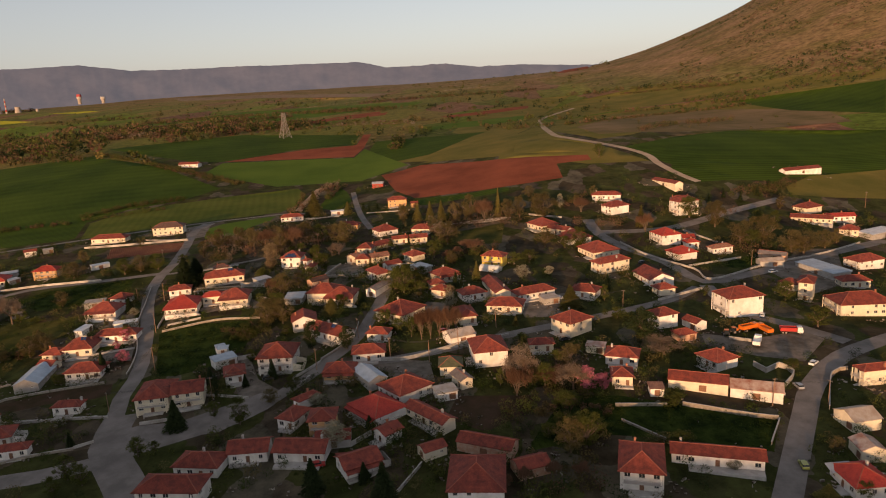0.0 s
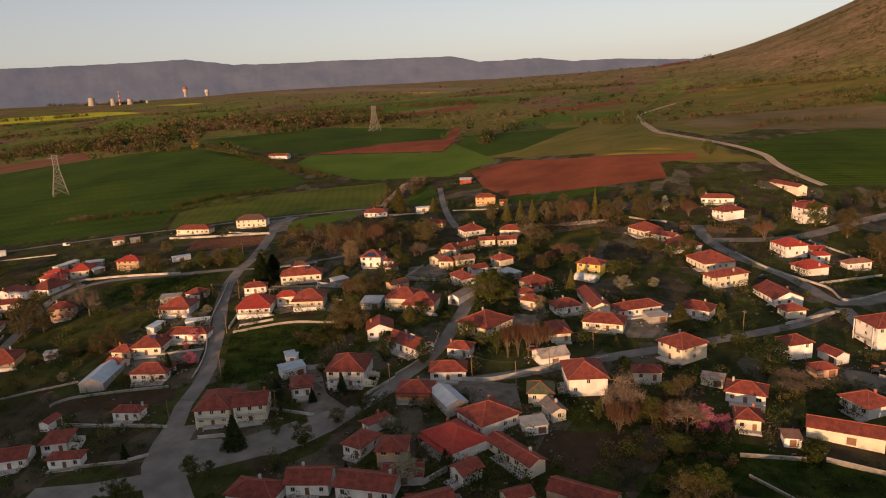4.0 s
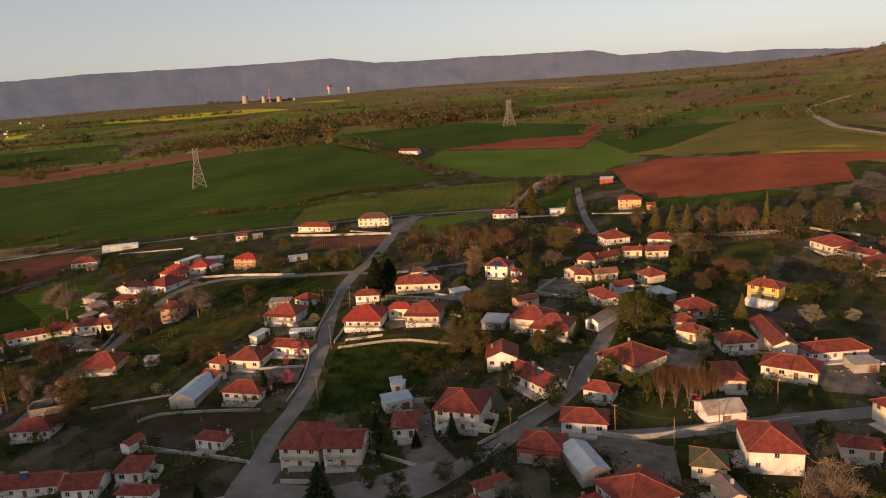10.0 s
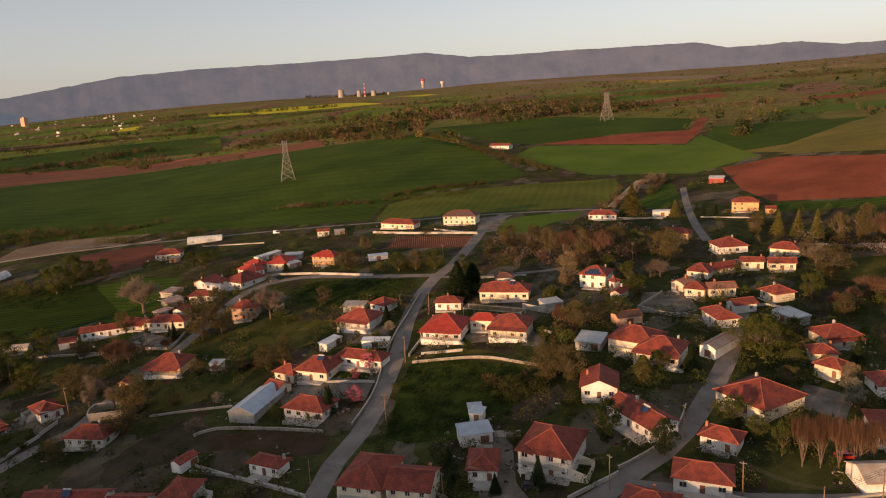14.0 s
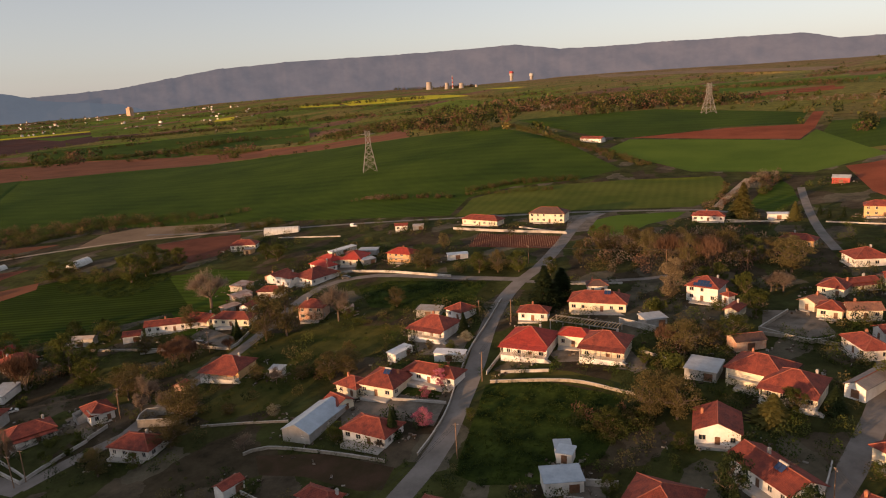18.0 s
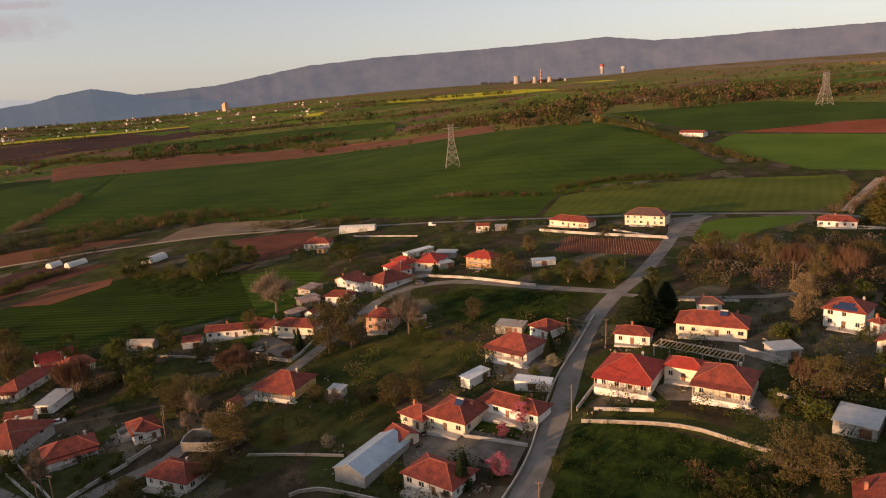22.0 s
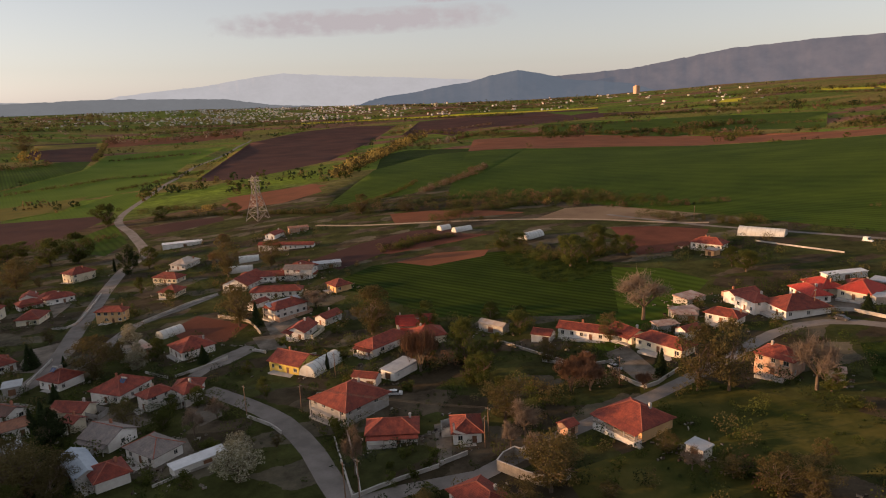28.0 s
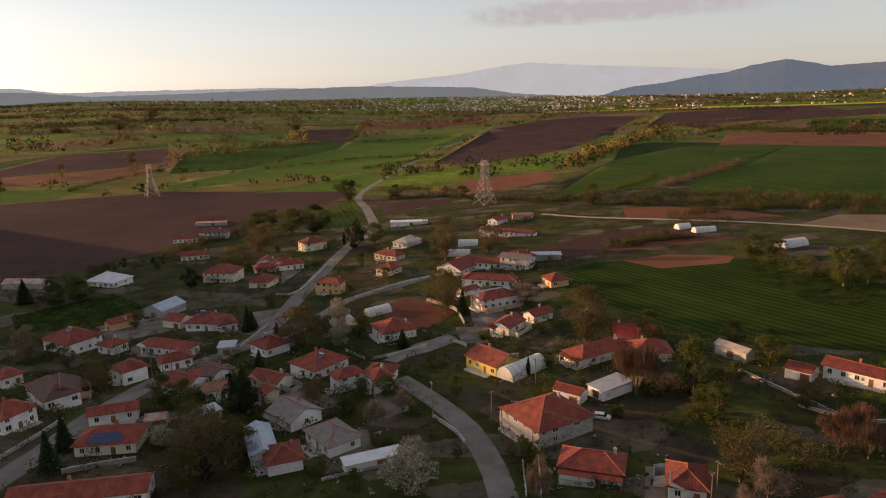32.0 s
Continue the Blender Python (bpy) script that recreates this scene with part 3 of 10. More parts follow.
road("northeast_street", 6.5, [(92.9, 353), (134.6, 360.3), (186.4, 397), (235, 430)])
road("southeast_road", 6.8, [(80.3, 107.3), (94.2, 129.4), (106.4, 148.6), (117.6, 165.1), (137.8, 184.7), (161.9, 198.6), (172, 203.8)])
road("yard_lane", 6.5, [(120.9, 263.3), (120.2, 231.1), (134.8, 213.9), (146.7, 196.6)])
road("hill_lane", 5.0, [(-148, 325.5), (-174.1, 322.6), (-195.3, 321.8), (-219, 319.6), (-233.6, 308.2), (-234.5, 289.8), (-224.4, 261.1), (-217.4, 237.3), (-214, 222.6), (-208.2, 197.7), (-202.8, 181.9), (-204.8, 166), (-204.6, 153.6)])
road("bend_street", 5.8, [(-202.9, 153.7), (-216.1, 151.7), (-231.3, 150), (-253.1, 144.6), (-271.9, 135), (-287.8, 124.7)])
road("mid_lane", 5.9, [(-307, 123.6), (-311.5, 130.9), (-319.4, 138.7)])
road("west_road", 7.2, [(-225.3, 41.8), (-247.3, 45), (-263.4, 45.7), (-296.4, 53.9), (-322, 68.5), (-351.9, 72.2), (-386.2, 71.7), (-412.3, 72.2), (-469.1, 72.5), (-523.6, 74.9), (-574.1, 81.8), (-677, 63.3), (-797.9, 39.5), (-980, 51.6), (-1339.2, 85.8), (-1822.1, 161.4), (-2235.6, 234.5)])
road("mid_lane_b", 5.2, [(-353.5, 87.1), (-381.5, 95.8), (-398.8, 113.3), (-414.1, 127.8)])
road("mid_lane_c", 5.2, [(-301.9, 120.7), (-315.5, 129.5), (-323.6, 139.6)])
road("square_lane", 9.1, [(-169.9, 445), (-167.8, 464.8)])
road("north_road", 3.9, [(-456.3, 366.5), (-391.9, 386.5), (-347.2, 404.1), (-310.5, 416.5), (-244.6, 435.7), (-211.2, 448.8), (-169.3, 469), (-120.3, 487), (-100.2, 482.4)])
road("field_road", 3.9, [(-567.5, 197.4), (-537.1, 224.1), (-508.8, 264.1), (-481.2, 309.1), (-447, 350.9), (-410.9, 377.9), (-394.7, 394.1)])
road("north_lane", 4.2, [(-42.9, 400.6), (-52.2, 438.6), (-62, 491), (-72, 554.6)])
road("dirt_path", 4.5, [(-109.3, 496.2), (-109.2, 542.9), (-107.8, 591.5)])
road("white_track", 6.5, [(189.5, 459), (180.9, 477), (174.6, 504.2), (173.8, 531.3), (160.9, 561.8), (147.6, 588.7), (131, 634.3), (123.5, 705.1), (150.5, 968.5), (190.9, 1115.5), (258, 1268.2)])
road("orchard_lane", 3.2, [(-149.5, 322.9), (-128.4, 325.5), (-102.1, 338), (-96, 343.9)])
road("ridge_track", 5.2, [(-379.5, 2026.4), (-141.2, 2011.2), (7, 2027.8), (201, 2127)])
field("junction", "asphalt", [(-95.7, 164.1), (-84.3, 163.3), (-77.3, 167.2), (-69.0, 172.2), (-61.3, 177.4), (-54.4, 175.2), (-58.6, 164.3), (-68.5, 155.1), (-86.6, 152.4), (-99.9, 151.4), (-102.2, 159.0), (-98.7, 162.9)])
field("house_yard", "yard", [(-75.9, 205.1), (-71.5, 205.2), (-64.2, 187.7), (-54.9, 178.3), (-65.6, 172.4), (-70.0, 180.3)])
field("villa_yard", "yard", [(-86.7, 267.0), (-80.4, 263.6), (-80.2, 257.7), (-87.2, 256.7)])
field("plot_yard", "yard", [(-338.5, 60.0), (-332.2, 74.3), (-358.5, 76.8), (-373.3, 70.8), (-367.1, 58.5)])
field("plot_yard", "yard", [(-418.3, 56.9), (-434.3, 58.6), (-445.9, 59.7), (-464.8, 49.7), (-445.2, 49.8)])
field("plot_yard", "yard", [(-282.2, 117.7), (-270.9, 129.2), (-261.1, 124.9), (-266.7, 120.2)])
field("plot_yard", "yard", [(-333.3, 140.7), (-331.9, 150.0), (-314.0, 151.8), (-315.3, 143.0)])
field("plot_yard", "yard", [(-252.5, 107.4), (-247.7, 119.9), (-239.5, 121.8), (-240.5, 107.7)])
field("plot_yard", "yard", [(-351.3, 2.2), (-366.1, 25.3), (-345.3, 35.7), (-328.8, 19.3)])
field("plot_yard", "yard", [(-279.9, 87.7), (-283.6, 101.2), (-269.7, 111.3), (-263.2, 97.8)])
field("plot_yard", "yard", [(-264.6, 55.9), (-269.7, 68.2), (-260.4, 73.1), (-254.2, 61.9)])
field("plot_yard", "yard", [(-249.5, 240.2), (-251.7, 249.7), (-224.7, 244.5), (-225.1, 236.7)])
field("plot_yard", "yard", [(-11.1, 236.8), (-5.5, 248.2), (5.2, 244.1), (1.9, 231.0)])
field("plot_yard", "yard", [(-20.6, 190.3), (-4.4, 191.8), (-4.3, 177.7), (-16.6, 176.4)])
field("yellow_line", "rape", [(-2998.5, 475.2), (-2936.4, 782.5), (-2878.1, 1096.7), (-2776.9, 1375.1), (-2681.5, 1666.4), (-2620.8, 1631.1), (-2771.8, 1060.6), (-2894.2, 463.4)])
field("rape_a", "rape", [(-2062.7, 2516.9), (-1958.9, 2619.7), (-1805.8, 2680.3), (-1556.2, 2721.6), (-1818.8, 2963.3), (-1967.1, 2993.6), (-2109.7, 2911.9), (-2283.6, 2829.1), (-2264.9, 2683.1)])
field("rape_b", "rape", [(-2473.0, 2574.9), (-2238.0, 2651.1), (-2136.6, 2530.9), (-2332.7, 2497.8)])
field("rape_c", "rape", [(-2437.9, 2086.8), (-2398.3, 2149.7), (-2263.4, 2023.2), (-2335.3, 1985.9)])
field("rape_d", "rape", [(-1802.2, 3269.8), (-1599.9, 3256.9), (-1499.9, 3146.7), (-1576.9, 3086.2)])
field("slope_green", "wheatbright", [(-661.0, 2026.3), (-619.8, 2247.2), (-405.3, 2063.5), (-165.9, 1757.2), (-22.9, 1618.4), (-42.1, 1535.4), (-160.9, 1474.4), (-255.3, 1402.4), (-324.6, 1331.7)])
field("slope_ochre", "meadow", [(-420.9, 1440.6), (-332.4, 1409.8), (-241.0, 1220.4), (-293.2, 1202.4), (-344.8, 1250.4)])
field("slope_green_b", "wheatbright", [(-23.9, 996.8), (34.3, 1042.0), (149.4, 1130.9), (131.9, 1011.2), (53.3, 952.3), (-11.1, 959.4)])
field("west_green_d", "wheatbright", [(-857.9, -86.7), (-913.9, -28.9), (-1046.7, 6.1), (-1047.6, 44.9), (-894.8, 40.7), (-840.4, 16.9)])
field("west_ochre", "meadow", [(-878.3, -183.7), (-977.8, -143.9), (-1026.2, -67.3), (-1054.3, -26.3), (-932.4, -32.7), (-868.5, -89.8)])
field("west_brown", "soil", [(-2398.5, -183.2), (-2553.1, 71.6), (-2723.2, 234.8), (-2439.2, 224.8), (-2291.8, 85.9), (-2156.9, -149.6)])
field("far_plough", "darksoil", [(-1705.5, -210.6), (-2033.7, -257.7), (-2108.3, -159.0), (-1722.3, -108.7)])
field("west_lime", "wheatbright", [(-869.0, -380.6), (-878.7, -327.7), (-815.0, -308.3), (-776.3, -318.9)])
field("west_ochre_b", "meadow", [(-2018.2, -441.6), (-2198.8, -316.7), (-2322.3, -172.6), (-2202.5, -155.9), (-2046.9, -284.1), (-1906.3, -408.2)])
field("lime_strip", "wheatbright", [(-2601.8, 1382.4), (-2472.5, 1548.4), (-2583.9, 1721.4), (-2444.6, 1606.1), (-2343.8, 1357.7)])
field("purple_plough", "darksoil", [(-1807.5, 723.6), (-2096.0, 904.3), (-2049.5, 1049.4), (-2119.6, 1314.8), (-2222.3, 1609.1), (-2334.3, 1465.1), (-2492.2, 1159.4), (-2290.3, 865.2), (-2102.7, 700.9)])
field("tunnel_meadow", "rank", [(-392.1, 266.0), (-379.1, 289.6), (-362.7, 289.8), (-344.7, 301.7), (-334.5, 295.5), (-327.5, 268.6), (-336.2, 262.9), (-371.9, 260.4)])
field("bare_corner", "soil", [(-415.2, 217.2), (-420.7, 239.9), (-409.2, 266.8), (-396.9, 259.0), (-395.5, 229.4)])
field("red_field", "redsoil", [(-245.9, 771.4), (-167.7, 843.5), (-100.8, 856.2), (-102.1, 965.5), (-91.3, 963.5), (-88.4, 827.3), (-94, 761.3), (-165.8, 774)])
field("big_red_field", "redsoil", [(-52, 619.9), (-38.6, 623.4), (-14.4, 637.6), (40.4, 588.8), (127.2, 541.5), (125.9, 522.7), (97.7, 521.5), (94.7, 477.1), (32.6, 474.6), (-16.5, 487), (-33.9, 530.3)])
field("mown_field", "mown", [(-269.3, 493), (-256.2, 531.7), (-188.4, 578), (-128.1, 601.5), (-114.4, 562.8), (-114.2, 520.4), (-122.2, 495.6), (-174.4, 474), (-250, 438.2)])
field("wheat_field", "wheat", [(-1166.9, 531.3), (-1171.1, 641.3), (-1114.4, 777.3), (-934.9, 813.9), (-741.1, 857.1), (-579.7, 861.2), (-450, 873.3), (-307.9, 745.7), (-205.5, 618.5), (-225.1, 567.5), (-259.1, 537.6), (-274.3, 496.4), (-255.5, 440.6), (-321, 429.2), (-411.1, 413.2), (-521.3, 371.9), (-595.9, 304.1)])
field("brown_strip", "soil", [(-1630.3, 715.8), (-1515.7, 950.8), (-1237.6, 1059.4), (-926.5, 1059.2), (-671.5, 991.5), (-586.3, 870.6), (-751.2, 868.1), (-948.4, 824.9), (-1187.3, 649.3), (-1198.3, 543.7)])
field("dark_ploughed", "darksoil", [(-765.6, -311.8), (-891.7, -176.3), (-852.6, 8.6), (-805.3, 28.5), (-707.8, 5.9), (-639.5, -13.1), (-552.6, -42.4), (-459.2, -61), (-441.5, -95.7)])
field("brown_plain", "darksoil", [(-2164.1, 231.5), (-2497.2, 417.9), (-2621.6, 612.2), (-2511, 753.8), (-1834.4, 508.4), (-1260.9, 314.3), (-1051.5, 168.6), (-1109.8, 100.3)])
field("dark_field", "darksoil", [(-454.9, 177), (-478.1, 212.1), (-489.8, 247.1), (-481.5, 270.7), (-455.4, 268.9), (-447.3, 225.3), (-420.4, 188.5)])
field("young_crop", "youngcrop", [(-393.6, 178.5), (-417, 205.5), (-407.9, 251.8), (-393.1, 290), (-342, 298.8), (-280.3, 264.6), (-288.7, 247.9), (-317.2, 205.6), (-345.5, 199.4)])
field("red_plot", "redsoil2", [(-419, 345.7), (-405.3, 366.4), (-379.2, 381.8), (-358.2, 361.7), (-347.5, 335.7), (-350.7, 319.3)])
field("stubble_field", "stubble", [(-473, 325.1), (-495.4, 357.1), (-481.7, 401.4), (-459, 429.8), (-421.1, 417.3), (-418.3, 383.2)])
field("vineyard", "redsoil2", [(-210.3, 398.3), (-164.2, 401.2), (-155.5, 375.3), (-201.1, 371)])
field("strip_soil", "soil", [(-563.6, 250.6), (-553.3, 277.8), (-520.4, 313.2), (-496.6, 328.1), (-514.6, 265.9), (-517.2, 243.1)])
field("green_a", "wheat", [(-458.4, 942.3), (-295.6, 1039.9), (-107.2, 962.8), (-105.4, 859.4), (-169.9, 854.8), (-247.9, 771.8), (-286.3, 778.8)])
field("green_b", "wheatbright", [(-247.7, 698.4), (-244.9, 762.4), (-164.9, 769.6), (-93.1, 753), (-86.2, 816.1), (-27.2, 654.4), (-69.8, 606.2), (-151.7, 617.5)])
field("green_c", "wheat", [(-77.1, 876.2), (65.8, 848.2), (-6.4, 697.6), (-50.5, 687.2), (-79.3, 801.9)])
field("ochre_meadow", "meadow", [(107.6, 660.2), (145, 577.6), (129.6, 552.3), (-14.5, 648), (16.9, 667.1)])
field("green_d", "wheat", [(474, 1094.6), (657.8, 989.7), (531, 785.2), (484.5, 915.3)])
field("green_e", "wheat", [(160.9, 561.8), (303.9, 683.2), (466.2, 681.8), (363.4, 517.7), (233.6, 471.3), (181.3, 504.4)])
field("far_red", "redsoil", [(-248.5, 1258.2), (-129.3, 1353.3), (-93.5, 1375.3), (-94.3, 1315.9), (-198.4, 1238.4)])
field("dark_west", "darksoil", [(-2641.5, 876.5), (-2680.9, 1665.7), (-2285.6, 1435.4), (-2154.7, 1059.7), (-1933.8, 775.5), (-1949.2, 620.2)])
field("green_west", "wheatbright", [(-1857.8, -108.5), (-2036.2, 163.8), (-1501.3, 78.5), (-1080.7, 49.4), (-977, -85.7), (-937.4, -215.3), (-1119.1, -181.1), (-1458.1, -96.7)])
field("green_nw", "wheat", [(-922.5, 317.7), (-1180.9, 475), (-1197.9, 653.8), (-750.1, 395.9), (-651.2, 292), (-649.1, 216.1)])
field("plough_mid", "soil", [(-841.5, 139.4), (-842.5, 235.6), (-761, 229.9), (-722.3, 187.7), (-730.3, 152.6)])
field("far_brown_a", "soil", [(-1052, -502.5), (-1155.3, -394.3), (-1235, -348.9), (-1065.6, -301), (-979.4, -365.4), (-919.1, -414.1)])
field("far_dark_b", "darksoil", [(-2232.7, -334.2), (-2349.8, -195.5), (-1868.9, -138.8), (-1766.4, -258.9)])
field("plot_soil", "redsoil2", [(-364.3, 109.6), (-379.4, 120.2), (-352.1, 140.2), (-334.6, 131.2), (-340, 117)])
field("garden_a", "gardensoil", [(-156.8, 188.1), (-139.9, 195.1), (-119.2, 196), (-116.5, 187.9), (-121.3, 185.7), (-138.1, 185.5), (-149.1, 182)])
field("garden_b", "gardensoil", [(4.6, 166.3), (29.5, 164), (26.6, 155.8), (12, 144.8), (0.7, 153.4)])
field("rough_green", "rank", [(-118.1, 238.1), (-109.1, 245.5), (-82.2, 242.2), (-76.8, 237), (-76.1, 214.8), (-84.1, 201.8), (-96.6, 196.9), (-104.4, 198.4)])
field("rough_green_b", "rank", [(38.3, 163.3), (54.8, 162), (97.6, 146.1), (88.3, 129.8), (62.2, 138.3), (46.9, 140.7), (22, 134.3)])
field("yard_a", "yard", [(-181.6, 452.1), (-166.4, 465.2), (-155.8, 415.7), (-165.3, 409.2)])
field("yard_b", "yard", [(-109, 260.8), (-105.3, 271.9), (-86.4, 268.8), (-79.4, 259.3), (-81.6, 255.2), (-89.4, 262.3), (-103.9, 256.4)])
field("yard_c", "yard", [(-256.7, 326.2), (-244.7, 339.1), (-233.6, 328.5), (-235.7, 322.2), (-245.1, 304.3)])
field("yard_d", "yard", [(-153.5, 216.3), (-142.5, 226.5), (-124.2, 227), (-120.3, 214.7), (-129.4, 214.9), (-144.5, 207.2)])
field("yard_e", "yard", [(97.1, 206.4), (113.6, 200.5), (136.1, 208), (140.1, 199.6), (123.2, 181), (109.2, 186.2), (95, 195.3)])
field("yard_f", "yard", [(-231.4, 180.6), (-230.6, 185), (-212.3, 178.9), (-210.3, 175.2)])
field("yard_g", "yard", [(-352.9, 146.1), (-362, 156.8), (-342.2, 159.9), (-327.5, 151.2), (-325.1, 147.7)])
field("yard_h", "yard", [(-79.1, 203.5), (-71.2, 206.3), (-68.4, 194.2), (-64.8, 179.6), (-69.6, 178.6)])
field("yard_i", "yard", [(30.8, 247.9), (57.9, 253.2), (59.1, 237.6), (52, 225.4), (33.9, 225.5)])
field("yard_j", "yard", [(-58.4, 313.4), (-43.7, 317.7), (-37, 299.4), (-42.7, 293.4), (-56.1, 296.4)])
field("yard_k", "yard", [(-37, 195.6), (-23.9, 197), (-4.4, 190.7), (-2.5, 176.3), (-18, 184.2)])
field("yard_l", "yard", [(-257, 105.5), (-255, 120.1), (-245.4, 122.4), (-244.2, 115.2)])
field("yard_m", "yard", [(-270.4, 119.5), (-274.4, 127.9), (-265.2, 129.4), (-260.5, 123.5)])
field("yard_n", "yard", [(-157.7, 259.9), (-150, 271.2), (-139.3, 265.3), (-135.6, 254.1), (-148.7, 250.1)])
field("yard_o", "yard", [(186.8, 329.9), (220.4, 333.9), (190.5, 271.7), (164.5, 252.9), (160.9, 288)])
field("lawn_a", "rank", [(-144.8, 225.8), (-143.4, 232.1), (-128.7, 231.4), (-126, 225.4)])
field("lawn_b", "lawn", [(-115.9, 242.8), (-113.9, 250.2), (-99, 252), (-85.2, 249.2), (-84.6, 243.6), (-99.1, 245)])
field("lawn_c", "rank", [(136, 295.2), (183.5, 329.4), (209.8, 337.8), (179.7, 309.1), (148.6, 291.6)])
field("lawn_d", "lawn", [(0.9, 365), (41.4, 382.1), (35.1, 338), (4.1, 340.9)])
field("meadow_e", "lawn", [(-239.5, 245.4), (-212.3, 253.7), (-186.1, 266.2), (-167.9, 271.1), (-163.3, 249.7), (-173.1, 234.5), (-168.6, 211.4), (-183.2, 196.3), (-195.1, 197.8), (-195.9, 218.9)])
field("meadow_f", "rank", [(-214.9, 301.1), (-206.8, 313.5), (-162.2, 319.7), (-155, 290.3), (-175.3, 285.1), (-194.7, 283.2)])
field("west_green_a", "wheatbright", [(-867.2, -379.5), (-901.1, -334.5), (-921.1, -284.1), (-824.4, -289.8), (-770.3, -315)])
field("west_meadow", "meadow", [(-972, -361.2), (-1057.2, -297.3), (-1056.9, -274.8), (-880.4, -191.4), (-820.7, -233), (-809, -277.8)])
field("west_dark", "darksoil", [(-1416.6, -612.3), (-1474.7, -439.3), (-1245.6, -353.5), (-1165, -399.1), (-1060.9, -508.4), (-1177.9, -586.2)])
field("west_green_b", "wheat", [(-1326.9, -685.1), (-1619.6, -499.5), (-1502.2, -450.7), (-1429.9, -619.8), (-1199.3, -600.4)])
field("west_green_c", "wheat", [(-1405.6, -378.1), (-1681.1, -186.9), (-1830.7, -132.9), (-1487.4, -101.8), (-1137.5, -186.8), (-1081.8, -275.6)])
field("west_grass", "rank", [(-368, -41.9), (-406.4, -18.9), (-379.5, 9.3), (-350.7, -1.9), (-340.5, -21.9)])
field("west_strip", "meadow", [(-476.7, -119.2), (-490.8, -110.1), (-444.2, -97.5)])
field("mid_dark", "darksoil", [(-709.6, 66.5), (-706.6, 114.5), (-697.1, 134.6), (-671.6, 135), (-656.8, 98.4), (-660.2, 79.5)])
field("corner_green", "wheat", [(-683.6, 13.7), (-758.1, 40.4), (-636.1, 64.3), (-587.2, 54.9), (-624, 30.9)])
field("mid_soil", "soil", [(-790.1, 133.4), (-850.5, 230.2), (-814, 243.3), (-760.1, 187.7), (-711.7, 144.5)])
field("upper_red", "redsoil", [(10.9, 1183.3), (91.5, 1257.3), (188.1, 1369.7), (177.8, 1296.2), (85.8, 1182.8), (26.9, 1147.7)])
field("upper_red_b", "redsoil", [(-266.8, 1207), (-172.3, 1381.8), (-111.4, 1417.7), (-107, 1360.6), (-185.8, 1323.3), (-221.5, 1174.6)])
field("bare_patch", "redsoil", [(440.6, 2505), (908.4, 4675.2), (1033.4, 4649.3), (534.7, 2426.8), (448.7, 2384.7)])
field("brown_heath", "heath", [(160.5, 754.6), (287.4, 1041.8), (413.3, 1030.3), (516.8, 904.3), (476.4, 757.1), (355.8, 719.3), (241.3, 654.3), (160.9, 646.1)])
field("scarp", "stubble", [(-1524.2, 4121.0), (-1163.4, 3870.8), (-924.5, 3805.3), (-538.0, 3253.6), (-239.9, 2574.8), (-132.4, 2241.1), (-211.1, 2257.2), (-798.9, 3287.0), (-1307.6, 3622.2)])
field("square_green", "wheatbright", [(-154.8, 411.6), (-162.7, 444.2), (-156.9, 459.3), (-132.3, 476.6), (-122.3, 480.8), (-122.9, 462.1), (-132.5, 440.0), (-135.6, 407.2), (-146.4, 400.3)])
field("lane_green", "wheat", [(-93.9, 501.9), (-93.1, 540.7), (-85.1, 580.1), (-76.7, 555.9), (-68.9, 514.4), (-76.4, 480.7)])
field("conifer_green", "wheat", [(-16.1, 481.5), (15.3, 474.4), (53.6, 469.8), (52.1, 459.1), (14.4, 456.9), (-12.9, 457.4)])
field("hill_green", "wheat", [(-1647.0, 776.8), (-1724.9, 938.5), (-2035.2, 1095.1), (-1971.6, 1327.2), (-1887.5, 1553.9), (-1595.6, 1744.2), (-1109.1, 1228.3), (-1335.0, 1184.5), (-1306.2, 1030.7), (-1451.2, 935.2), (-1459.7, 805.3)])
field("crop_corner", "youngcrop", [(-811.5, 292.9), (-821.1, 325.6), (-802.1, 402.0), (-928.2, 473.1), (-1156.3, 624.7), (-1285.6, 565.6), (-1384.7, 489.2), (-1288.0, 413.0)])
field("hill_brown", "redsoil2", [(-467.2, 199.8), (-469.8, 220.4), (-461.9, 266.3), (-446.8, 281.6), (-439.6, 258.8), (-436.2, 219.2)])
field("slope_meadow", "meadow", [(172.2, 952.8), (317.3, 1155.3), (498.0, 1130.4), (662.0, 996.4), (567.1, 842.9), (423.2, 951.9), (189.9, 630.8), (152.9, 611.5), (125.6, 736.6)])
field("upper_slope", "meadow", [(178.1, 1123.1), (280.6, 1412.8), (478.7, 1490.8), (588.6, 1227.9), (696.3, 1052.4), (665.8, 1002.7), (502.7, 1141.5), (323.1, 1177.3), (175.1, 970.1)])
field("track_meadow", "meadow", [(54.3, 573.3), (79.3, 714.5), (127.0, 833.3), (130.0, 629.3), (151.1, 561.5), (169.9, 510.9), (120.5, 510.4), (89.3, 540.9)])
field("west_slope", "meadow", [(22.7, 890.2), (87.3, 1300.7), (215.8, 1532.7), (304.2, 1535.3), (178.1, 1123.1), (124.3, 839.3), (71.4, 695.7)])
field("east_meadow", "meadow", [(253.5, 460.0), (301.7, 503.6), (368.5, 525.7), (316.2, 442.1), (280.0, 440.4), (248.2, 440.9)])
field("lane_meadow", "wheat", [(173.3, 479.6), (191.0, 458.5), (219.8, 468.4), (254.3, 470.3), (280.7, 506.7), (248.0, 514.3), (195.8, 520.9)])
